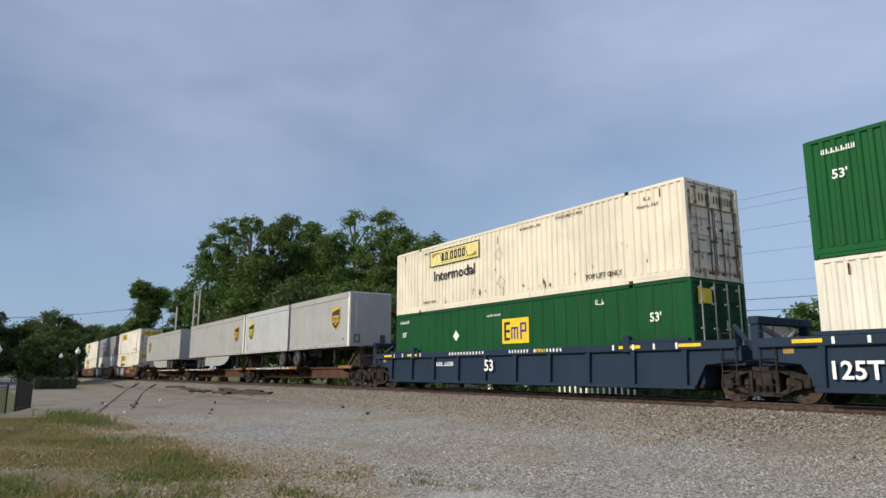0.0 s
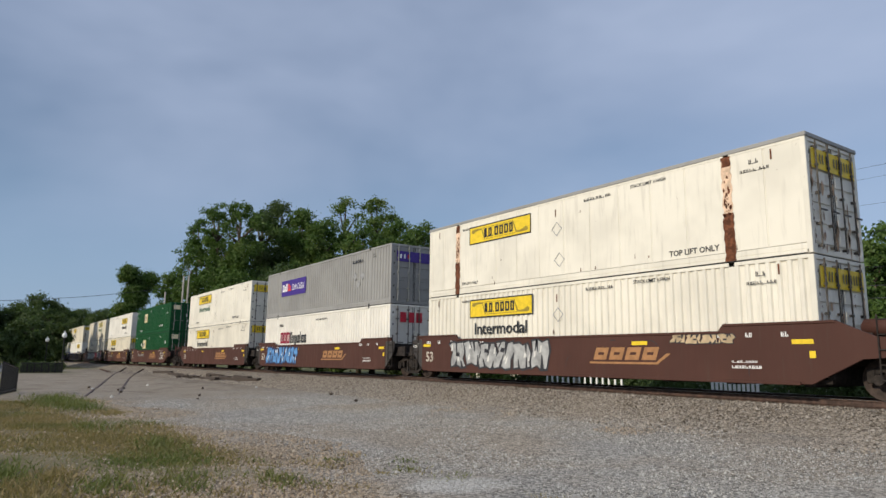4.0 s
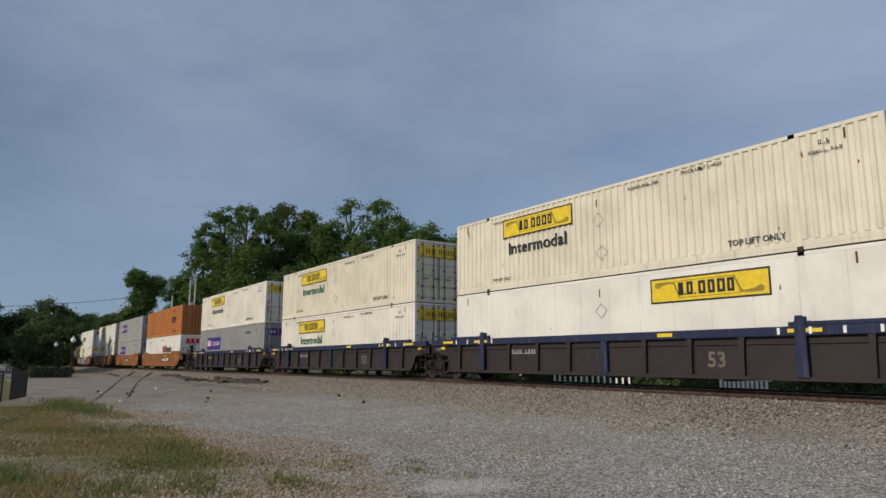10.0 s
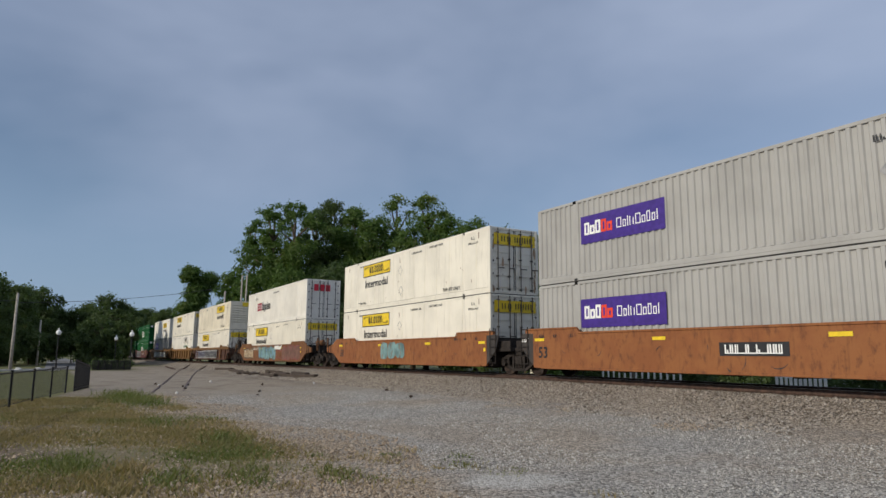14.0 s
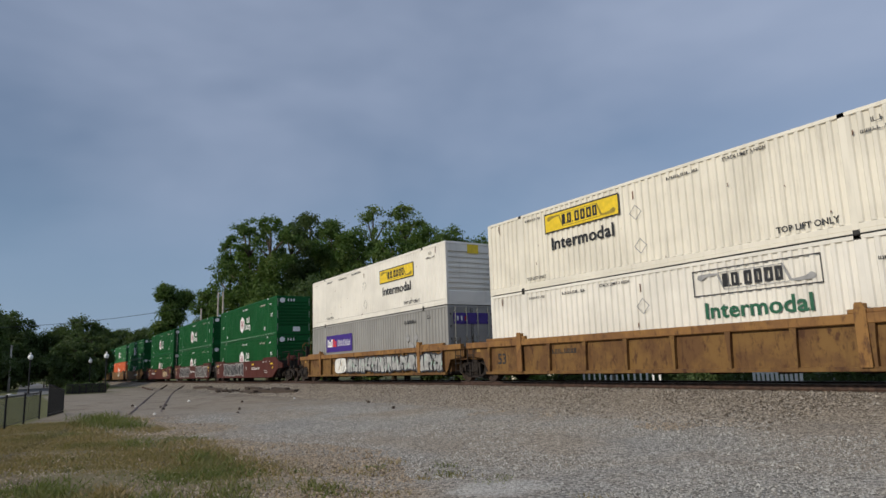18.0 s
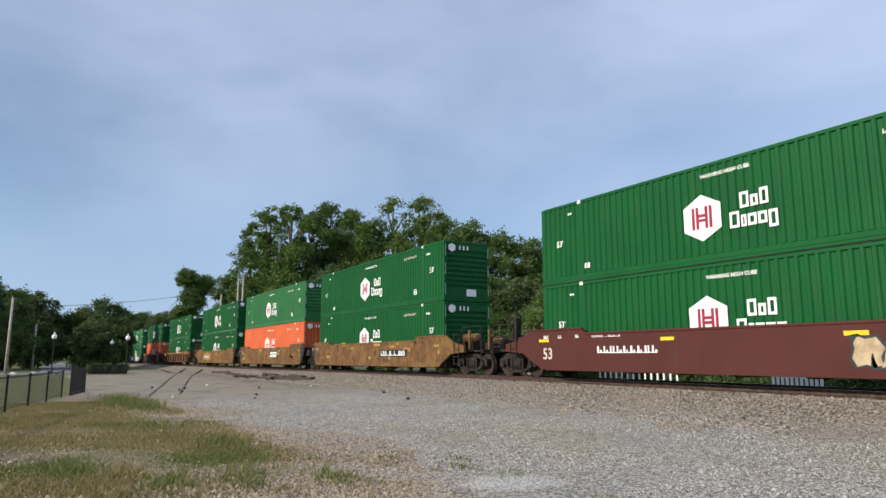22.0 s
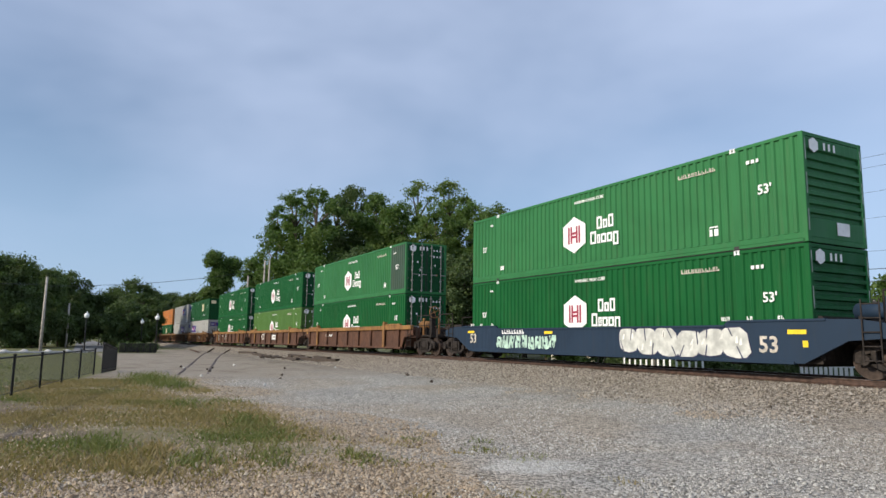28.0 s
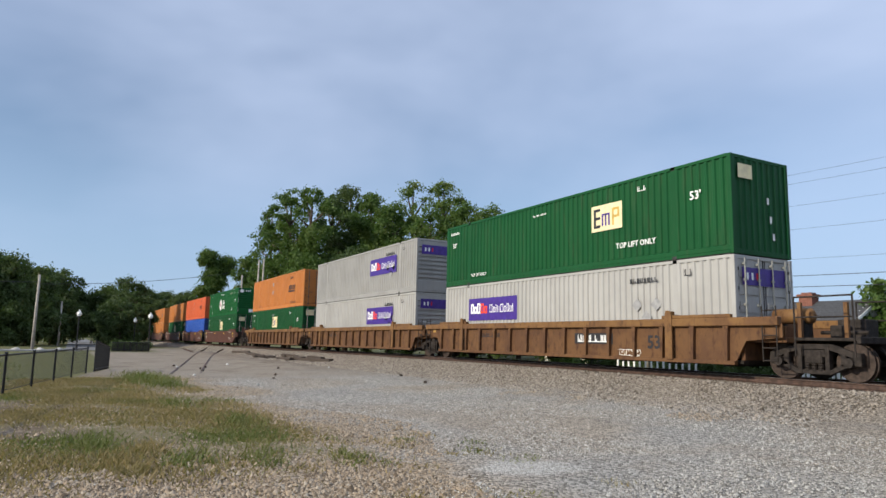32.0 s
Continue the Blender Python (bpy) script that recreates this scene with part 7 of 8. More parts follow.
def tree(x, y, top, radius, seed, leaf="leaf", low=0.35, label="broad leafy tree with a full green crown", lobes=None, dense=1.0, size=0.36, group="trees round the line"):
    """A tapered trunk with limbs, under a crown of many leaf clumps."""
    rng = np.random.default_rng(seed)
    z0 = height(x, y) - 0.1
    h = top - z0
    t = new("tree")
    t.matrix_basis = pose(x, y, z0)
    tagged(t, label, "tree", group)
    if lobes is None:
        lobes = []
        k = 13
        for i in range(k):
            a, q = i * 2.4 + rng.uniform(-0.6, 0.6), (i + 0.5) / k
            zc = h * (low + (0.93 - low) * q)
            wide = radius * (0.55 + 0.75 * math.sin(math.pi * min(1, 0.18 + q * 0.78)))
            off_r = wide * rng.uniform(0.35, 0.72)
            lr = wide * rng.uniform(0.26, 0.44)
            lobes.append((math.cos(a) * off_r, math.sin(a) * off_r, zc, lr, lr, lr * rng.uniform(0.7, 1.0)))
        lobes.append((0, 0, h * (low + 0.9) / 2, radius * 0.4, radius * 0.4, h * (0.8 - low) / 2))
        lobes.append((0, 0, h * 0.95 - radius * 0.16, radius * 0.34, radius * 0.34, radius * 0.30))
    area = sum(l[3] * l[4] for l in lobes)
    clumps = int(max(40, min(760, area * 12.0 * dense)))

    def wood(bm):
        r = max(0.12, h * 0.018)
        limb(bm, (0, 0, 0), (0.1, 0.05, h * 0.45), r, r * 0.7)
        limb(bm, (0.1, 0.05, h * 0.45), (0, 0.1, h * 0.85), r * 0.7, r * 0.2)
        for l in lobes:
            zb = min(h * 0.75, max(h * 0.2, l[2] - abs(l[3]) * 1.1))
            limb(bm, (0.05, 0.05, zb), (l[0] * 0.85, l[1] * 0.85, l[2]), r * 0.42, r * 0.12)
    bm = bmesh.new()
    wood(bm)
    part("trunk", finish(bm, "trunk", True), "bark", t)
    part("crown", leaf_mesh("crown", rng, lobes, clumps, 58, 0.62 if radius > 3 else 0.45, size * 0.98), leaf, t)
    return t


def polar(az, d):
    return d * math.cos(radians(az)), d * math.sin(radians(az))


def tree_at(az, el, d, radius, seed, **kw):
    x, y = polar(az, d)
    return tree(x, y, 1.6 + d * math.tan(radians(el)), radius, seed, **kw)


def woods():
    # the belt behind the line
    belt = [(165.5, 10.5, 99, 3.0, "leaf", 0.30), (163.6, 9.0, 96, 3.4, "leaf_light", 0.2), (164.0, 12.0, 92, 4.3, "leaf", 0.25), (162.3, 12.2, 90, 4.4, "leaf", 0.2), (160.5, 11.6, 97, 4.6, "leaf_dark", 0.2), (159.0, 12.5, 100, 4.6, "leaf_dark", 0.25),
            (157.2, 12.0, 96, 4.6, "leaf", 0.2), (155.3, 11.6, 90, 4.8, "leaf", 0.2), (153.6, 13.6, 94, 3.6, "leaf_light", 0.3), (150.9, 13.8, 94, 3.9, "leaf_light", 0.3), (152.0, 11.4, 88, 4.6, "leaf", 0.2),
            (148.8, 11.6, 90, 4.6, "leaf", 0.2), (146.7, 11.4, 86, 4.2, "leaf", 0.2), (144.3, 10.5, 86, 4.4, "leaf", 0.2), (141.9, 9.8, 86, 4.8, "leaf", 0.15), (139.6, 8.6, 92, 4.6, "leaf_dark", 0.15),
            (137.8, 8.9, 92, 5.0, "leaf_dark", 0.2), (135.4, 9.3, 96, 5.2, "leaf_dark", 0.2), (133.4, 9.0, 92, 4.8, "leaf_dark", 0.2), (131.5, 9.7, 86, 5.2, "leaf", 0.15), (129.4, 7.6, 84, 4.4, "leaf_dark", 0.15)]
    for i, (az, el, d, r, leaf, low) in enumerate(belt):
        tree_at(az, el + (0.75 if az > 156.5 else 0.35), d, r, 100 + i, leaf=leaf, low=low, dense=0.6 if az > 162 or 150 < az < 154 else 1.0)
    # lower growth in front of the belt
    for i, (az, el, d, r) in enumerate(((162, 7.0, 86, 4.5), (158, 7.5, 76, 4.8), (154, 7.5, 76, 4.8), (149.5, 7.5, 74, 4.6), (146, 7.2, 72, 4.2), (142.5, 6.6, 70, 4.2), (140.2, 5.4, 66, 3.2), (128.3, 5.6, 48, 2.5), (126.4, 4.6, 47, 2.2), (130.4, 4.6, 60, 3.0))):
        tree_at(az, el, d, r, 160 + i, leaf="leaf_dark" if i % 2 else "leaf", low=0.12, label="dense green understory tree below taller crowns")
    # the lone tree with two heads
    x, y = polar(169.9, 122)
    tree(x, y, 1.6 + 122 * math.tan(radians(7.5)), 4, 201, leaf="leaf", label="tall lone tree with two leaning heads",
         dense=2.2, lobes=[(0.2, -1.0, 15.2, 1.6, 1.7, 1.4), (-0.3, 2.0, 14.4, 1.8, 1.8, 1.6), (0, 0.6, 13.4, 1.5, 1.6, 1.3), (0, 0.2, 11.4, 1.9, 1.9, 2.1), (0.2, -1.0, 8.9, 2.0, 2.0, 1.8), (0, -0.9, 6.4, 2.5, 2.6, 2.0), (0, -0.4, 4.0, 2.8, 2.8, 1.9)])
    for i, (az, el, d, r) in enumerate(((167.0, 6.8, 112, 3.6), (168.3, 3.4, 118, 2.6), (171.6, 3.4, 150, 4.6), (173.2, 3.3, 165, 5.0), (174.6, 3.5, 160, 4.5))):
        tree_at(az, el, d, r, 210 + i, leaf="leaf" if i < 2 else "leaf_dark", low=0.12)
    # the dark group on the viewer's side of the line, and the park trees
    for i, (az, el, d, r) in enumerate(((176.3, 4.4, 118, 4.0), (175.4, 3.3, 112, 2.6), (177.4, 3.6, 122, 3.4), (176.4, 2.6, 104, 2.8))):
        tree_at(az, el, d, r, 230 + i, leaf="leaf_dark", low=0.10, label="dark spreading tree near the line")
    for i, (az, el, d, r) in enumerate(((179.5, 3.2, 150, 4.6), (180.5, 4.6, 118, 4.2), (181.8, 4.8, 122, 4.4), (183.2, 5.1, 108, 4.4), (185.0, 5.7, 100, 4.6), (187.3, 6.0, 100, 5), (182.6, 2.9, 100, 3.2), (184.2, 2.9, 98, 3.4), (181.0, 2.6, 112, 3.0))):
        tree_at(az, el, d, r, 240 + i, leaf="leaf_dark" if i != 2 else "leaf", low=0.12, label="dark park tree behind the lamps")
    # by the houses
    for i, (az, el, d, r) in enumerate(((112.0, 9.4, 52, 2.8), (114.6, 7.4, 52, 2.4), (117.4, 5.0, 50, 1.8), (109.5, 10.6, 54, 3.2), (119.6, 2.4, 60, 2.0))):
        tree_at(az, el, d, r, 260 + i, leaf="leaf_light" if i == 1 else "leaf", low=0.15, label="garden tree with pale blossom beside the house", size=0.34)
    # far woods all round
    rng = np.random.default_rng(9)
    lobes = []
    for i in range(150):
        a = 6.2832 * i / 150 + rng.uniform(-0.02, 0.02)
        d = 300 + rng.uniform(0, 90)
        hh = rng.uniform(7, 12)
        lobes.append((math.cos(a) * d, math.sin(a) * d, hh * 0.45, 9 + rng.uniform(0, 4), 9 + rng.uniform(0, 4), hh * 0.55))
    me = leaf_mesh("far_woods", rng, lobes, 2600, 16, 2.4, 2.0)
    tagged(part("far_woods", me, "leaf_dark"), "distant dark green woods along the horizon", "woods", kind="stuff")


woods()


# ---- fence, lamps, poles, wires ----
def bar(bm, a, b, r=0.02, n=6):
    cyl(bm, a, b, r, n)


def lot_fence():
    f = new("fence")
    tagged(f, "low black steel fence with wire mesh round the lawn", "fence")
    pts = [(-20.6 - 2.5 * k, -1.28 + 0.525 * k) for k in range(-4, 5)]
    post = shape("fence_post", lambda bm: (bar(bm, (0, 0, -0.2), (0, 0, 1.04), 0.032), cyl(bm, (0, 0, 1.04), (0, 0, 1.08), 0.042, 8)))
    for i, (x, y) in enumerate(pts):
        z = height(x, y)
        part("post", post, "fence_black", f, "", pose(x, y, z, 0, 4, 0))
        if i:
            px, py = pts[i - 1]
            pz = height(px, py)

            def rail(bm):
                bar(bm, (px, py, pz + 1.0), (x, y, z + 1.0), 0.024)
                bar(bm, (px, py, pz + 0.1), (x, y, z + 0.1), 0.010)
            bm = bmesh.new()
            rail(bm)
            part("rail", finish(bm, "fence_rail"), "fence_black", f)
            bm = bmesh.new()
            n = 26
            for k in range(-8, n):
                for s in (1, -1):
                    a, b = k / n, (k + 8) / n
                    if s < 0:
                        a, b = b, a
                    za, zb = 0.1, 1.0
                    # clip the slanting wires to the bay
                    ca, cb = max(0, min(1, a)), max(0, min(1, b))
                    if a != b:
                        fa, fb = (ca - a) / (b - a), (cb - a) / (b - a)
                        bar(bm, (px + (x - px) * ca, py + (y - py) * ca, pz + za + (zb - za) * fa), (px + (x - px) * cb, py + (y - py) * cb, pz + za + (zb - za) * fb), 0.0022, 3)
            part("mesh", finish(bm, "fence_mesh"), "fence_black", f)
    g = new("gate")
    tagged(g, "dark leaning mesh gate at the fence corner", "gate")
    bm = bmesh.new()
    a, b = Vector((-31.6, 1.15, 0)), Vector((-34.2, 1.80, 0))
    for k in range(27):
        p = a.lerp(b, k / 26)
        top = 1.32 - 0.30 * k / 26
        bm = bmesh.new()
        bar(bm, (p.x, p.y, 0.02), (p.x, p.y, top), 0.03 if k in (0, 26) else 0.014, 5)
        part("picket", finish(bm, "gate_picket"), "fence_black", g)
    for lo in (0.12, 1.26):
        bm = bmesh.new()
        bar(bm, (a.x, a.y, lo), (b.x, b.y, lo - (0.28 if lo > 1 else 0)), 0.025)
        part("rail", finish(bm, "gate_rail"), "fence_black", g)


lot_fence()


def park_fence():
    f = new("fence")
    tagged(f, "black picket fence beside the dark trees", "fence")
    bm = bmesh.new()
    for k in range(60):
        az = 174.25 + 2.6 * k / 59
        x, y = polar(az, 72)
        z = height(x, y)
        part("picket", shape(("park_picket", k % 10 == 0), lambda bm: bar(bm, (0, 0, 0), (0, 0, 0.95), 0.035 if k % 10 == 0 else 0.018, 4)), "fence_black", f, "", pose(x, y, z))
    for h in (0.2, 0.85):
        bm = bmesh.new()
        p, q = polar(174.25, 72), polar(176.85, 72)
        bar(bm, (*p, height(*p) + h), (*q, height(*q) + h), 0.03)
        part("rail", finish(bm, "rail"), "fence_black", f)
    for k, (az, d, r) in enumerate(((174.7, 76, 0.7), (175.6, 77, 0.8), (176.5, 76, 0.7))):
        x, y = polar(az, d)
        rng = np.random.default_rng(300 + k)
        b = new("bush")
        b.matrix_basis = pose(x, y, height(x, y))
        tagged(b, "low dark clipped bush behind the fence", "bush", "bushes by the park fence")
        part("leaves", leaf_mesh("leaves", rng, [(0, 0, 0.4, r, r, 0.45)], 60, 30, 0.3, 0.2), "leaf_dark", b)


park_fence()


def street_lamp(x, y, top):
    z = height(x, y)
    h = top - z
    t = new("street_lamp")
    t.matrix_basis = pose(x, y, z)
    tagged(t, "black street lamp with a white globe on a slim post", "street lamp", "globe lamps in the park")
    part("base", shape("lamp_base", lambda bm: (cyl(bm, (0, 0, 0), (0, 0, 0.5), 0.16, 10, 0.09), cyl(bm, (0, 0, 0.5), (0, 0, 0.6), 0.11, 10))), "fence_black", t)
    part("post", shape(("lamp_post", round(h, 1)), lambda bm: cyl(bm, (0, 0, 0.5), (0, 0, h - 0.5), 0.055, 8)), "fence_black", t)

    def globe(bm):
        bmesh.ops.create_uvsphere(bm, u_segments=14, v_segments=10, radius=0.23, matrix=Matrix.Translation((0, 0, 0)) @ Matrix.Diagonal((1, 1, 1.15, 1)))
        cyl(bm, (0, 0, 0.28), (0, 0, 0.46), 0.10, 8, 0.01)
    part("globe", shape("lamp_globe", globe, True), "globe", t, "", pose(0, 0, h - 0.3))
    part("collar", shape("lamp_collar", lambda bm: cyl(bm, (0, 0, -0.3), (0, 0, -0.2), 0.13, 10)), "fence_black", t, "", pose(0, 0, h - 0.3))


for az, el, d in ((183.58, 1.12, 100), (182.79, 0.85, 128), (182.45, 0.66, 150), (181.33, 0.48, 190), (179.24, 1.54, 74), (175.96, 0.86, 108), (175.38, 1.13, 98), (174.31, 1.51, 76), (178.3, 0.75, 130), (185.4, 1.6, 78)):
    px, py = polar(az, d)
    street_lamp(px, py, 1.6 + d * math.tan(radians(el)) + 0.15)


def utility_pole(x, y, top, arm=0.0, label="weathered wooden utility pole", lean=0.0):
    z = height(x, y)
    t = new("utility_pole")
    t.matrix_basis = pose(x, y, z, 0, lean, 0)
    tagged(t, label, "utility pole", "utility poles")
    h = top - z
    bm = bmesh.new()
    cyl(bm, (0, 0, -0.3), (0, 0, h), 0.15, 10, 0.10)
    part("shaft", finish(bm, "shaft", True), "pole_wood", t)
    if arm:
        part("crossarm", shape(("crossarm", arm), lambda bm: box(bm, -0.06, -arm, -0.06, 0.06, arm, 0.06)), "pole_wood", t, "", pose(0, 0, h - 0.45))
        for k in (-1, 0, 1):
            part("insulator", shape("insulator", lambda bm: (cyl(bm, (0, 0, 0), (0, 0, 0.16), 0.05, 8), cyl(bm, (0, 0, 0.07), (0, 0, 0.1), 0.075, 8))), "globe", t, "", pose(0, k * arm * 0.9, h - 0.39))
    return t


PX, PY = polar(133.85, 42.0)
POLE_TOP = 1.6 + 42 * math.tan(radians(11.9))
pole = utility_pole(PX, PY, POLE_TOP, 0.9, "tall weathered utility pole with crossarm by the house", 1.2)
part("transformer", shape("transformer", lambda bm: cyl(bm, (0, 0, 0), (0, 0, 0.7), 0.22, 12)), "pale_grey", pole, "", pose(0.1, -0.38, 5.2))
bm = bmesh.new()
bar(bm, (0, 0, POLE_TOP - 1.2), (-4.6, -0.6, 0), 0.02)
bar(bm, (0, 0, POLE_TOP - 2.4), (-4.2, -0.5, 0), 0.02)
part("guy_wire", finish(bm, "guy_wire"), "wire", pole)
Q2 = polar(182.05, 75.0)
utility_pole(*Q2, 1.6 + 75 * math.tan(radians(4.2)), 0.0, "slim grey utility pole by the street")
Q3 = polar(180.45, 100.0)
utility_pole(*Q3, 1.6 + 100 * math.tan(radians(2.3)), 0.0, "slim wooden utility pole by the street")
for az, el in ((167.63, 5.0), (166.35, 6.35), (165.97, 6.4)):
    Q4 = polar(az, 89.0)
    utility_pole(*Q4, 1.6 + 89 * math.tan(radians(el)), 0.0, "slim utility pole behind the line")
utility_pole(34.0, 31.0, 11.0, 0.9)


def cable(points, sag, r=0.02):
    """A hanging cable through the points."""
    cu = bpy.data.curves.new("cable", 'CURVE')
    cu.dimensions, cu.bevel_depth, cu.bevel_resolution = '3D', r, 1
    for a, b in zip(points, points[1:]):
        sp = cu.splines.new('POLY')
        n = 16
        sp.points.add(n)
        for i in range(n + 1):
            k = i / n
            p = Vector(a).lerp(Vector(b), k)
            sp.points[i].co = (p.x, p.y, p.z - sag * 4 * k * (1 - k), 1)
    ob = new("cable", cu)
    me = bpy.data.meshes.new_from_object(ob)
    bpy.data.objects.remove(ob)
    me.materials.clear()
    me.materials.append(None)
    ob = part("cable", me, "wire")
    tagged(ob, "thin black overhead cable between utility poles", "cable", "overhead cables")


for k, (dz, dy) in enumerate(((-0.35, -0.8), (-0.35, 0.8), (-1.6, 0.0), (-2.7, 0.0), (-4.1, 0.0))):
    cable([(PX - 46, PY + 8 + dy, POLE_TOP + dz - 1.5), (PX, PY + dy, POLE_TOP + dz), (34.0, 31.0 + dy, 11.0 + dz), (90.0, 31 + dy, 10.6 + dz)], 0.7 + 0.1 * k, 0.006)
for dz in (0.0, 0.55):
    cable([(PX, PY, 4.9 + dz), (20.0, 36.0, 5.0 + dz)], 0.5, 0.016)
cable([(*Q2, 6.2), (*Q4, 10.5)], 0.6, 0.025)
cable([(-60.0, -14.0, 6.4), (*Q2, 6.4)], 0.5, 0.025)


tree_at(141.1, 4.5, 46, 1.7, 288, leaf="leaf_light", low=0.1, label="small pale green garden tree by the house", size=0.26)


# ---- houses beyond the line ----
def window(parent, x, y, z, w, h, turn=0):
    f = part("window", shape(("win", w, h), lambda bm: (box(bm, -w / 2 - 0.07, -0.05, -0.07, w / 2 + 0.07, 0.0, 0.0), box(bm, -w / 2 - 0.07, -0.05, h, w / 2 + 0.07, 0.0, h + 0.07), box(bm, -w / 2 - 0.07, -0.05, 0, -w / 2, 0, h), box(bm, w / 2, -0.05, 0, w / 2 + 0.07, 0, h), box(bm, -w / 2, -0.04, h / 2 - 0.02, w / 2, 0, h / 2 + 0.02))), "siding_white", parent, "", pose(x, y, z, 0, 0, turn))
    part("pane", shape(("pane", w, h), lambda bm: sheet(bm, [(-w / 2, -0.01, 0), (w / 2, -0.01, 0), (w / 2, -0.01, h), (-w / 2, -0.01, h)])), "glass", f)


def gable_house(x, y, turn, w, depth, eave, ridge, wall, label, over=0.35):
    """Gable towards local -y; origin at the ground in the middle of that gable."""
    z = height(x, y)
    h = new("house")
    h.matrix_basis = pose(x, y, z, 0, 0, turn)
    tagged(h, label, "house", "houses beyond the line")
    e, r = eave - z, ridge - z
    part("wall", shape(("house", w, depth, e, r), lambda bm: prism(bm, [(-w / 2, -0.3), (w / 2, -0.3), (w / 2, e), (0, r), (-w / 2, e)], 0, depth)), wall, h)
    for s in (-1, 1):
        k = (r - e) / (w / 2)

        def roof(bm, s=s):
            a = [(0, r + 0.12), (s * (w / 2 + over), e - over * k + 0.12), (s * (w / 2 + over), e - over * k + 0.02), (0, r + 0.02)]
            prism(bm, a, -over, depth + over)
        bm = bmesh.new()
        roof(bm)
        ro = part("roof", finish(bm, "roof"), "shingle", h)
        bm = bmesh.new()
        a = [(0, r + 0.12), (s * (w / 2 + over), e - over * k + 0.12), (s * (w / 2 + over), e - over * k - 0.08), (0, r - 0.08)]
        prism(bm, a, -over - 0.04, -over)
        part("barge_board", finish(bm, "barge_board"), "siding_white", ro)
        # courses of shingles
        n = 12
        bm = bmesh.new()
        for i in range(n):
            f0, f1 = i / n, (i + 0.96) / n
            x0, z0 = s * (w / 2 + over) * f0, r + 0.125 - (r - e + over * k) * f0
            x1, z1 = s * (w / 2 + over) * f1, r + 0.150 - (r - e + over * k) * f1
            sheet(bm, [(x0, -over, z0), (x1, -over, z1), (x1, depth + over, z1), (x0, depth + over, z0)])
        part("shingles", finish(bm, "shingles"), "shingle", ro)
    n = int(e / 0.2)
    bm = bmesh.new()
    for i in range(int(r / 0.2)):
        zz = i * 0.2
        half = w / 2 if zz < e else w / 2 * (r - zz) / (r - e)
        if half > 0.15:
            box(bm, -half, -0.025, zz, half, -0.003, zz + 0.185)
    part("siding_boards", finish(bm, "siding_boards"), wall, h)
    return h


hx, hy = polar(135.35, 50)
g = gable_house(hx, hy, 45, 2.9, 8.0, 1.6 + 50 * math.tan(radians(3.3)), 1.6 + 50 * math.tan(radians(4.75)), "siding", "cream gabled house with grey shingle roof")
window(g, 0.1, -0.03, 2.2, 0.7, 1.3)
hx, hy = polar(137.4, 55)
g = gable_house(hx, hy, 118, 6.0, 3.6, 3.0, 5.0, "siding", "long cream house wing with grey shingle roof")
hx, hy = polar(131.2, 58)
g = gable_house(hx, hy, 122, 6.0, 9.0, 2.9, 4.75, "siding_white", "low white house wing with grey shingle roof")
hx, hy = polar(118.0, 50)
g = gable_house(hx, hy, 92, 8.0, 11.4, 2.7, 1.6 + 51 * math.tan(radians(3.45)), "siding_white", "white house with grey roof and brick chimney")
for k in range(5):
    window(g, -4.03, 1.6 + k * 1.9, 1.2, 0.8, 1.2, -90)
part("chimney", shape("chimney", lambda bm: (box(bm, -0.4, -0.45, 3.0, 0.4, 0.45, 5.45), box(bm, -0.5, -0.55, 5.45, 0.5, 0.55, 5.60), box(bm, -0.3, -0.35, 5.60, 0.3, 0.35, 5.72))), "brick", g, "", pose(-0.3, 3.9, 0))


def picket_fence(x0, x1, y, step, h, wide):
    f = new("picket_fence")
    tagged(f, "white picket fence on the grass beyond the line", "fence", "white fences beyond the line")
    n = int((x1 - x0) / step)
    pk = shape(("picket", wide, h), lambda bm: prism(bm, [(-wide / 2, -0.1), (wide / 2, -0.1), (wide / 2, h - 0.08), (0, h), (-wide / 2, h - 0.08)], -0.015, 0.015))
    for i in range(n + 1):
        x = x0 + i * step
        part("picket", pk, "siding_white", f, "", pose(x, y, height(x, y)))
    for z in (0.3, h - 0.3) if step < 0.4 else ():
        part("rail", beam(0.04, 0.09, round(x1 - x0 + 0.1, 2)), "siding_white", f, "", pose((x0 + x1) / 2, y + 0.04, height(x0, y) + z))


picket_fence(-18.7, -16.3, 28.5, 0.22, 1.35, 0.13)
picket_fence(-30.2, -24.2, 29.0, 0.44, 1.3, 0.12)
def hedge():
    rng = random.Random(41)
    for i in range(14):
        x, y = -37.0 + i * 2.3 + rng.uniform(-0.4, 0.4), 31.0 + rng.uniform(-0.3, 0.5)
        b = new("bush")
        b.matrix_basis = pose(x, y, height(x, y))
        tagged(b, "dense dark green bush behind the white fence", "bush", "bushes behind the white fences")
        r = rng.uniform(1.2, 1.5)
        part("leaves", leaf_mesh("leaves", np.random.default_rng(500 + i), [(0, 0, 0.7, r, 0.8, 0.8), (0.5, 0, 0.9, 0.8, 0.6, 0.7)], 90, 34, 0.32, 0.2), "leaf_dark", b)


hedge()


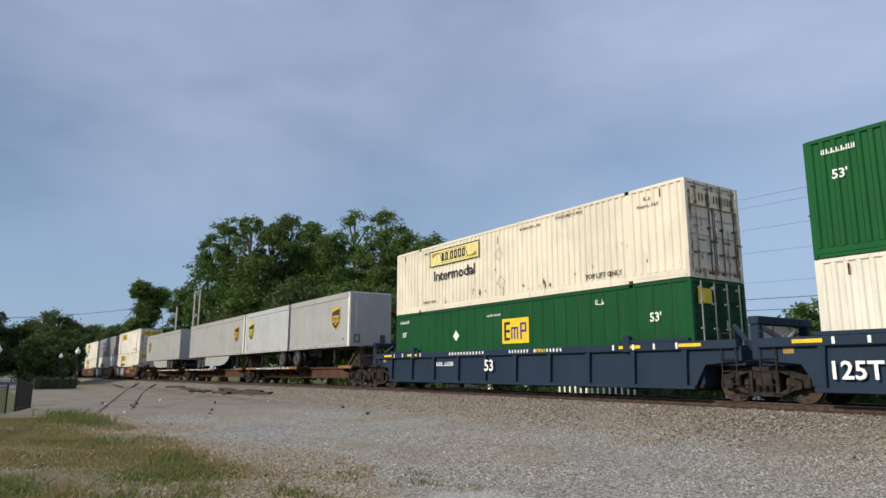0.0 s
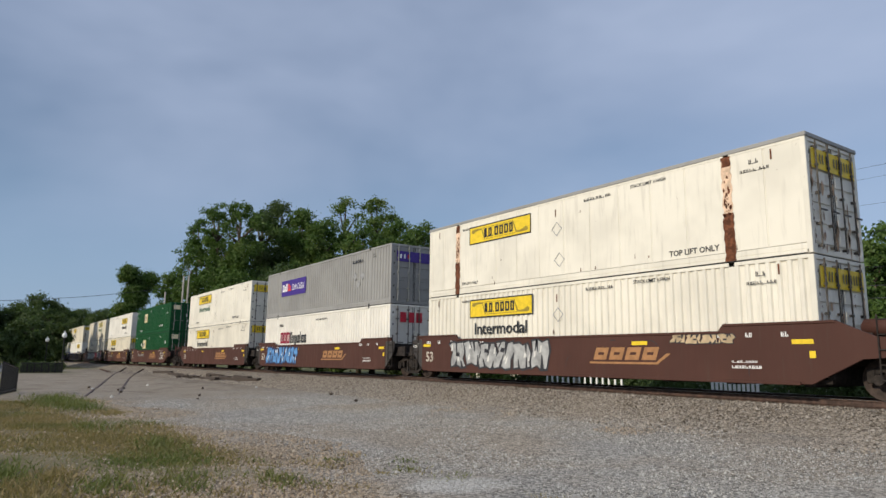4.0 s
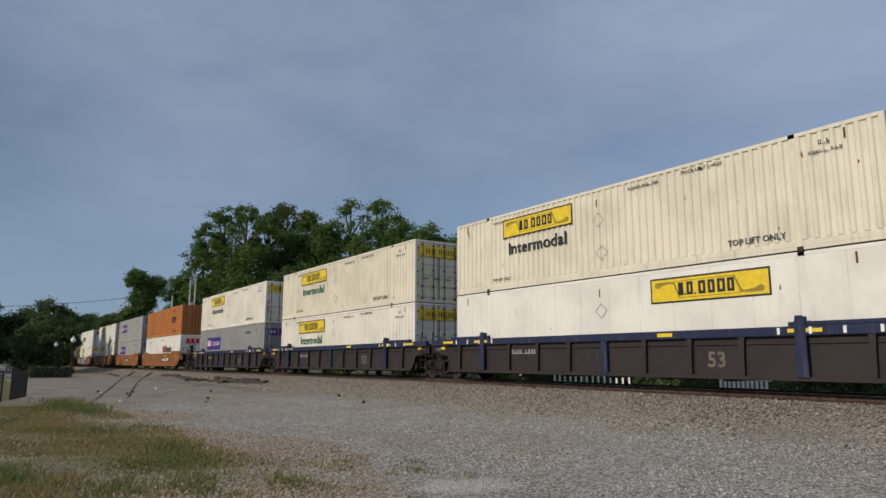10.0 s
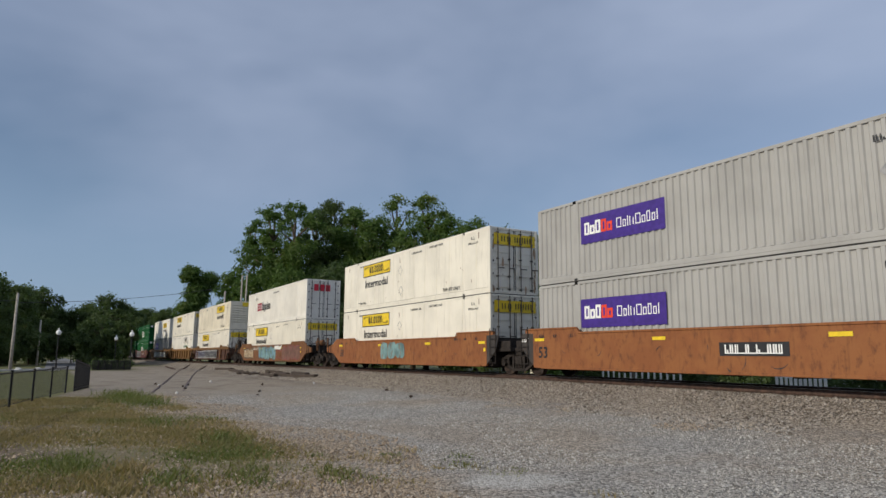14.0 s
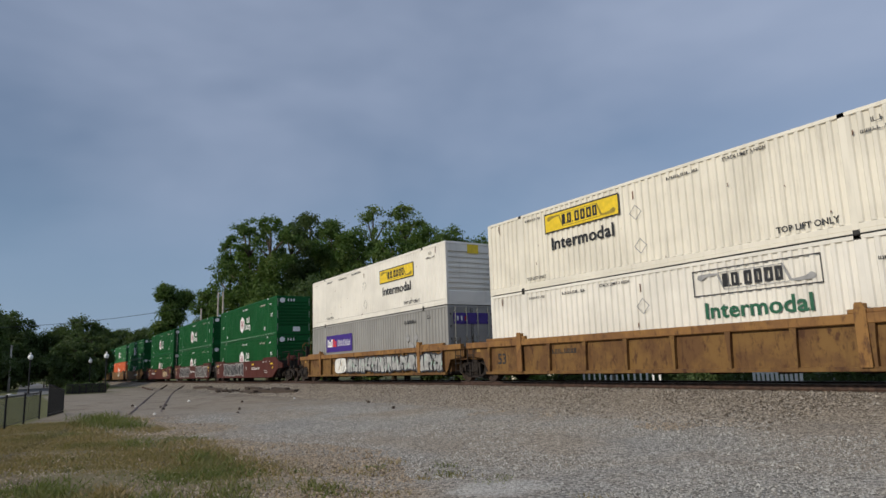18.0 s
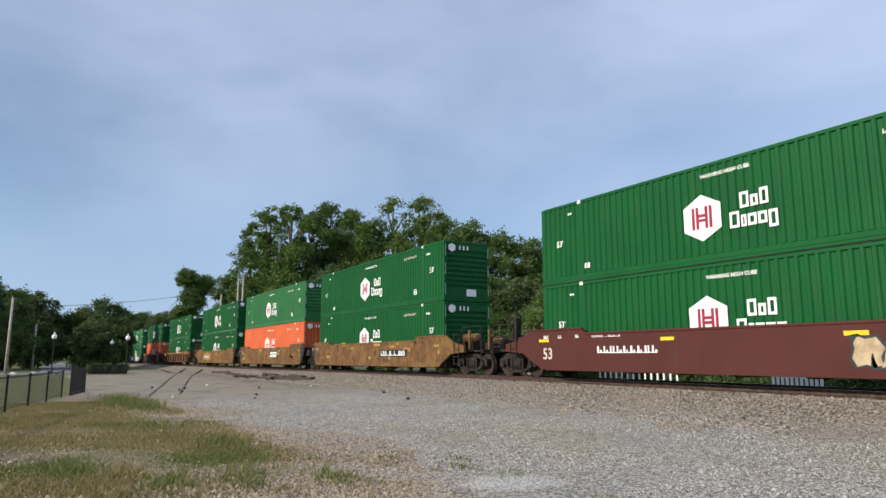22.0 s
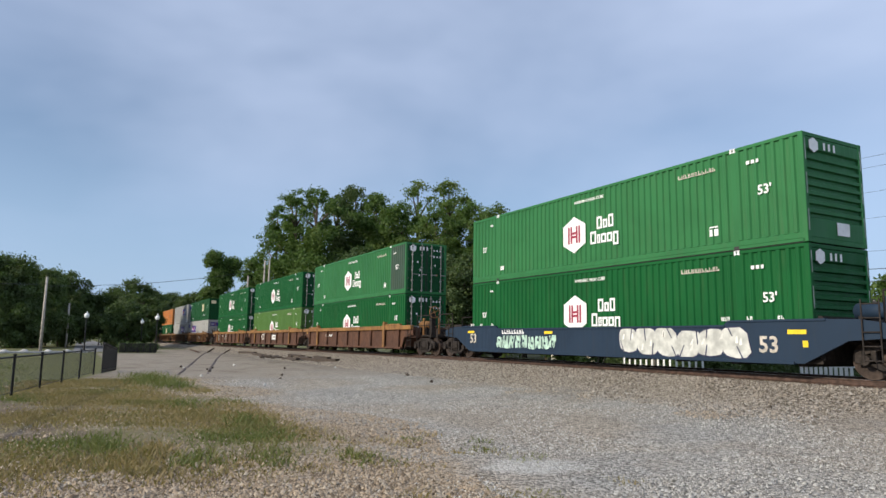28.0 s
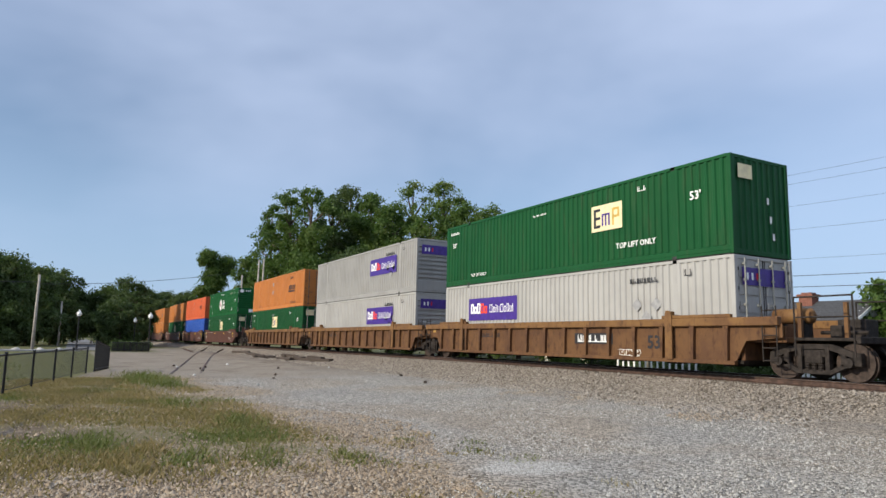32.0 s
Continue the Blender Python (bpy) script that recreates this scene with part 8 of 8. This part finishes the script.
# ---- street beyond the fence ----
def strip(name, pts, width, lift, material):
    vs, fs = [], []
    for i, (x, y) in enumerate(pts):
        a, b = pts[max(0, i - 1)], pts[min(len(pts) - 1, i + 1)]
        d = Vector((b[0] - a[0], b[1] - a[1])).normalized()
        n = Vector((-d.y, d.x)) * width / 2
        for s in (1, -1):
            px, py = x + n.x * s, y + n.y * s
            vs.append((px, py, height(px, py) + lift))
            vs.append((px, py, height(px, py) + lift - 0.3))
    m = len(pts)
    for i in range(m - 1):
        a, b = i * 4, (i + 1) * 4
        fs += [(a, a + 2, b + 2, b), (a, b, b + 1, a + 1), (a + 2, a + 3, b + 3, b + 2)]
    return part(name, raw(name, vs, fs), material)


def dense(a, b, n):
    return [(a[0] + (b[0] - a[0]) * i / n, a[1] + (b[1] - a[1]) * i / n) for i in range(n + 1)]


tagged(strip("road", dense((-60, -40), (-78, 2.0), 20) + dense((-82, 2.6), (-260, 3.6), 60)[1:], 5.0, 0.03, "asphalt"), "grey asphalt street leading away under trees", "road", kind="structure")
tagged(strip("kerb", dense((-52, -40), (-72, 1.2), 20), 0.5, 0.14, "concrete"), "pale concrete kerb along the street", "kerb", kind="structure")
rng = random.Random(12)
for i in range(9):
    x = -66 - 0.6 * i + rng.uniform(-0.4, 0.4)
    y = -13 + i * 1.55 + rng.uniform(-0.3, 0.3)
    bm = bmesh.new()
    bmesh.ops.create_icosphere(bm, subdivisions=2, radius=0.35)
    for v in bm.verts:
        v.co *= 1 + 0.25 * noise.noise(v.co * 3 + Vector((i, 0, 0)))
        v.co.z *= 0.6
    ob = part("boulder", finish(bm, "boulder"), "concrete", None, "", pose(x, y, height(x, y) + 0.12, 0, 0, i * 40))
    tagged(ob, "pale rounded boulder lying beside the street", "boulder", "boulders along the street")

# ---- the disused spur ----
def spur():
    top = new("spur_track")
    tagged(top, "disused spur rails half buried in pale dirt", "railway track")
    for k, pts in enumerate(([(-27.0, 3.35), (-37.0, 5.25), (-50.0, 7.7), (-62.0, 10.0), (-74.0, 12.45), (-80.0, 13.9)], [(-30.5, 5.2), (-38.0, 6.65), (-50.0, 9.05), (-62.0, 11.6), (-70.0, 13.45)])):
        bm = bmesh.new()
        for a, b in zip(pts, pts[1:]):
            za, zb = height(*a) + 0.015, height(*b) + 0.025
            d = Vector((b[0] - a[0], b[1] - a[1], 0)).normalized() * 0.06
            n = Vector((-d.y, d.x, 0)) * 0.75
            va = [Vector((a[0], a[1], za)) + n, Vector((a[0], a[1], za)) - n, Vector((a[0], a[1], za - 0.1)) - n, Vector((a[0], a[1], za - 0.1)) + n]
            vb = [Vector((b[0], b[1], zb)) + n, Vector((b[0], b[1], zb)) - n, Vector((b[0], b[1], zb - 0.1)) - n, Vector((b[0], b[1], zb - 0.1)) + n]
            va, vb = [bm.verts.new(v) for v in va], [bm.verts.new(v) for v in vb]
            for i in range(4):
                bm.faces.new((va[i], va[(i + 1) % 4], vb[(i + 1) % 4], vb[i]))
        part("rail", finish(bm, "spur_rail"), "rail", top)
    for i, (x, y, dx, dy, h) in enumerate(((-72.5, 12.2, -1.6, 0.9, 0.38), (-68.6, 13.1, -1.3, 0.8, 0.30), (-71.0, 11.2, -0.9, -0.8, 0.3))):
        bm = bmesh.new()
        z = height(x, y)
        cyl(bm, (x, y, z), (x + dx, y + dy, z + h), 0.09, 6, 0.06)
        part("bent_rail_end", finish(bm, "bent_rail_end"), "rail", top)


spur()


def old_sleepers():
    rng = random.Random(3)
    for i, (x, y, a, l) in enumerate(((-43.0, 13.55, 3, 4.6), (-45.5, 13.1, -4, 4.8), (-51.5, 13.3, 2, 5.0), (-56.5, 13.6, -3, 5.0), (-62.0, 13.9, 5, 4.4), (-39.5, 13.7, 8, 2.6), (-41.8, 14.1, 2, 2.5), (-44.2, 13.8, -5, 2.4), (-47.5, 14.1, 12, 2.0), (-50.0, 13.4, -14, 1.6))):
        bm = bmesh.new()
        box(bm, -l / 2, -0.15, -0.14, l / 2, 0.15, 0.13, 0.015)
        for v in bm.verts:
            v.co += Vector((rng.uniform(-0.03, 0.03), rng.uniform(-0.012, 0.012), rng.uniform(-0.012, 0.012)))
        ob = part("old_sleeper", finish(bm, "old_sleeper"), "tie", None, "", pose(x, y, height(x, y) + 0.03, 0, rng.uniform(-2, 2), a))
        tagged(ob, "discarded dark timber sleeper lying on gravel", "sleeper", "discarded sleepers beside the line")
    for i in range(34):
        x, y = (rng.uniform(-52, -42), rng.uniform(12.2, 14.0)) if i < 20 else (rng.uniform(-45, -18), rng.uniform(4, 12.5))
        bm = bmesh.new()
        bmesh.ops.create_icosphere(bm, subdivisions=1, radius=rng.uniform(0.06, 0.2 if i < 20 else 0.09))
        for v in bm.verts:
            v.co *= rng.uniform(0.75, 1.2)
        ob = part("rubble_stone", finish(bm, "rubble_stone"), "tie" if i % 3 or i < 20 else "concrete", None, "", pose(x, y, height(x, y) + 0.03, 0, 0, i * 33))
        tagged(ob, "loose rubble stone lying on the gravel", "stone", "loose stones on the lot")


old_sleepers()


# ---- loose stones and grass ----
PEAK = np.array([(1, 0, -0.15), (0.1, 1, -0.15), (-1, 0.1, -0.15), (0, -1, -0.15), (0.1, 0, 0.8)], dtype=float)
PEAK_F = np.array([(0, 1, 4), (1, 2, 4), (2, 3, 4), (3, 0, 4)])


def stones(name, xs, ys, size, material, label, rng):
    """Chips that show above the ground, each a faceted peak of its own size, turn and tilt."""
    n = len(xs)
    zs = np.array([height(a, b) for a, b in zip(xs, ys)])
    v = PEAK[None] * size[:, None, None] * rng.uniform(0.6, 1.2, (n, 5, 1))
    v[:, 4, :2] += rng.normal(0, 0.35, (n, 2)) * size[:, None]
    a = rng.uniform(0, 6.28, n)
    ca, sa = np.cos(a)[:, None], np.sin(a)[:, None]
    x, y = v[:, :, 0] * ca - v[:, :, 1] * sa, v[:, :, 0] * sa + v[:, :, 1] * ca
    v = np.stack([x + xs[:, None], y + ys[:, None], v[:, :, 2] + (zs + size * 0.15 + 0.004)[:, None]], 2).reshape(-1, 3)
    f = (np.arange(n)[:, None, None] * 5 + PEAK_F[None]).reshape(-1, 3)
    tagged(part(name, raw_np(name, v, f), material), label, "stones", kind="stuff")


def scatter():
    rng = np.random.default_rng(21)

    def spread(n, reach):
        """Points about the viewer's foot, thinning out with distance."""
        d = 6.2 + reach * rng.uniform(0, 1, n) ** 1.5
        az = np.radians(rng.uniform(108, 184, n))
        return d * np.cos(az), d * np.sin(az)

    x, y = spread(140000, 21)
    k = (y < 12.2 + rng.uniform(0, 2.4, len(y)))
    x, y = x[k], y[k]
    patchy = np.array([noise.noise(Vector((a * 0.3, b * 0.3, 5))) for a, b in zip(x, y)])
    brown = ((y + patchy * 2.4 < 4.6) & (x + patchy * 3 < -4.8 + rng.normal(0, 1.3, len(x)))) | (patchy > 0.45)
    grassy = (y + patchy * 2.0 < 3.2) & (x < -9) & (rng.uniform(0, 1, len(x)) < 0.72)
    keep = ~grassy
    size = np.clip(0.0115 * np.exp(rng.normal(0, 0.42, len(x))), 0.005, 0.034)
    a = keep & ~brown
    heap = 1.7 * (x + 7.2) ** 2 + (y - 5.3) ** 2 < 0.45 + rng.uniform(-0.3, 0.3, len(x))
    a &= ~heap
    stones("gravel", x[a], y[a], size[a], "stone_light", "pale grey limestone gravel strewn over the lot", rng)
    a = keep & brown
    a &= ~heap
    stones("gravel", x[a], y[a], size[a] * 1.3, "stone_tan", "tan and grey gravel mixed with dirt", rng)
    n = 46000
    x = -52 + 62 * rng.uniform(0, 1, n) ** 0.8
    y = 16.0 - 4.0 * rng.uniform(0, 1, n) ** 1.35
    stones("ballast", x, y, np.clip(0.027 * np.exp(rng.normal(0, 0.35, n)), 0.012, 0.06), "stone_ballast", "brown grey track ballast on the shoulder", rng)


scatter()


def blades(name, cx, cy, spread, count, h, material, label, seed):
    rng = np.random.default_rng(seed)
    x = cx + rng.normal(0, 1, count) * spread[0]
    y = cy + rng.normal(0, 1, count) * spread[1]
    z = np.array([height(a, b) for a, b in zip(x, y)])
    hh = h * rng.uniform(0.4, 1.2, count)
    a = rng.uniform(0, 6.28, count)
    lean = rng.normal(0, 0.75, (count, 2)) * hh[:, None]
    w = 0.008 + 0.012 * rng.uniform(0, 1, count)
    dx, dy = np.cos(a) * w, np.sin(a) * w
    v = np.stack([np.stack([x - dx, y - dy, z - 0.01], 1), np.stack([x + dx, y + dy, z - 0.01], 1), np.stack([x + lean[:, 0], y + lean[:, 1], z + hh], 1)], 1).reshape(-1, 3)
    return v


def grass():
    rng = np.random.default_rng(33)
    dry, green = [], []
    # mats of the dry patch
    for i in range(560):
        x, y = rng.uniform(-27, -8.3), rng.uniform(-1.2, 3.6)
        if noise.noise(Vector((x * 0.35, y * 0.5, 8))) < -0.16:
            continue
        v = blades("", x, y, (0.5, 0.3), 150, 0.06, "", "", 400 + i)
        (green if noise.noise(Vector((x * 0.4, y * 0.4, 2))) > 0.30 else dry).append(v)
    # tall weeds
    for i, (x, y, sx, sy, h, n) in enumerate(((-25.5, 2.6, 1.1, 0.45, 0.22, 800), (-23.2, 2.9, 0.7, 0.3, 0.22, 450), (-28.5, 2.7, 1.2, 0.4, 0.2, 500), (-10.8, 0.5, 0.2, 0.12, 0.13, 80), (-9.2, 1.4, 0.2, 0.15, 0.10, 60), (-8.7, 3.5, 0.3, 0.15, 0.12, 160), (-13.0, 3.0, 0.5, 0.2, 0.15, 260), (-9.6, 2.6, 0.3, 0.2, 0.12, 150))):
        green.append(blades("", x, y, (sx, sy), n, h, "", "", 700 + i))
    for i, (x, y, sx, sy, h, n) in enumerate(((-11.3, 0.5, 0.55, 0.22, 0.13, 420), (-9.4, 1.6, 0.45, 0.2, 0.10, 260), (-9.0, 2.4, 0.4, 0.15, 0.09, 260), (-17.0, 2.4, 0.7, 0.25, 0.12, 420), (-12.8, 3.0, 1.0, 0.25, 0.09, 520))):
        green.append(blades("", x, y, (sx, sy), n, h, "", "", 730 + i))
    for i, (x, y) in enumerate(((-8.8, 0.9), (-9.6, 0.7), (-10.4, 1.1))):
        dry.append(blades("", x, y, (0.35, 0.16), 420, 0.10, "", "", 745 + i))
    for i in range(26):
        x, y = rng.uniform(-11, -5.5), rng.uniform(2.5, 6.0)
        (dry if i % 3 else green).append(blades("", x, y, (0.16, 0.12), 45, 0.055, "", "", 760 + i))
    # lawn past the fence
    for i in range(90):
        x, y = rng.uniform(-44, -19), rng.uniform(-9, -2.2)
        green.append(blades("", x, y, (0.9, 0.7), 110, 0.12, "", "", 800 + i))
    for name, vs, mat, label in (("dry_grass", dry, "blade", "dry tan grass on the lot's edge"), ("green_grass", green, "blade_green", "green weeds and grass on the lot")):
        v = np.concatenate(vs)
        tagged(part(name, raw_np(name, v, np.arange(len(v)).reshape(-1, 3)), mat), label, "grass", kind="stuff")


grass()


def motions():
    """The train runs by from the far bend to past the viewer at an even pace."""
    times = [0.0, 1.0] + [2.0 * i for i in range(1, 17)]
    for thing, s0, z in TRAIN:
        rows = []
        for t in times:
            s = s0 + travel(t)
            ax, ay, az, _ = line_at(s + 7.5)
            bx, by, bz, _ = line_at(s - 7.5)
            yaw = math.degrees(math.atan2(ay - by, ax - bx))
            rise = -math.degrees(math.atan2(az - bz, 15.0))
            rows.append((t, pose((ax + bx) / 2, (ay + by) / 2, (az + bz) / 2, 0, rise, yaw) @ pose(0, 0, z)))
        walk(thing, rows)


motions()
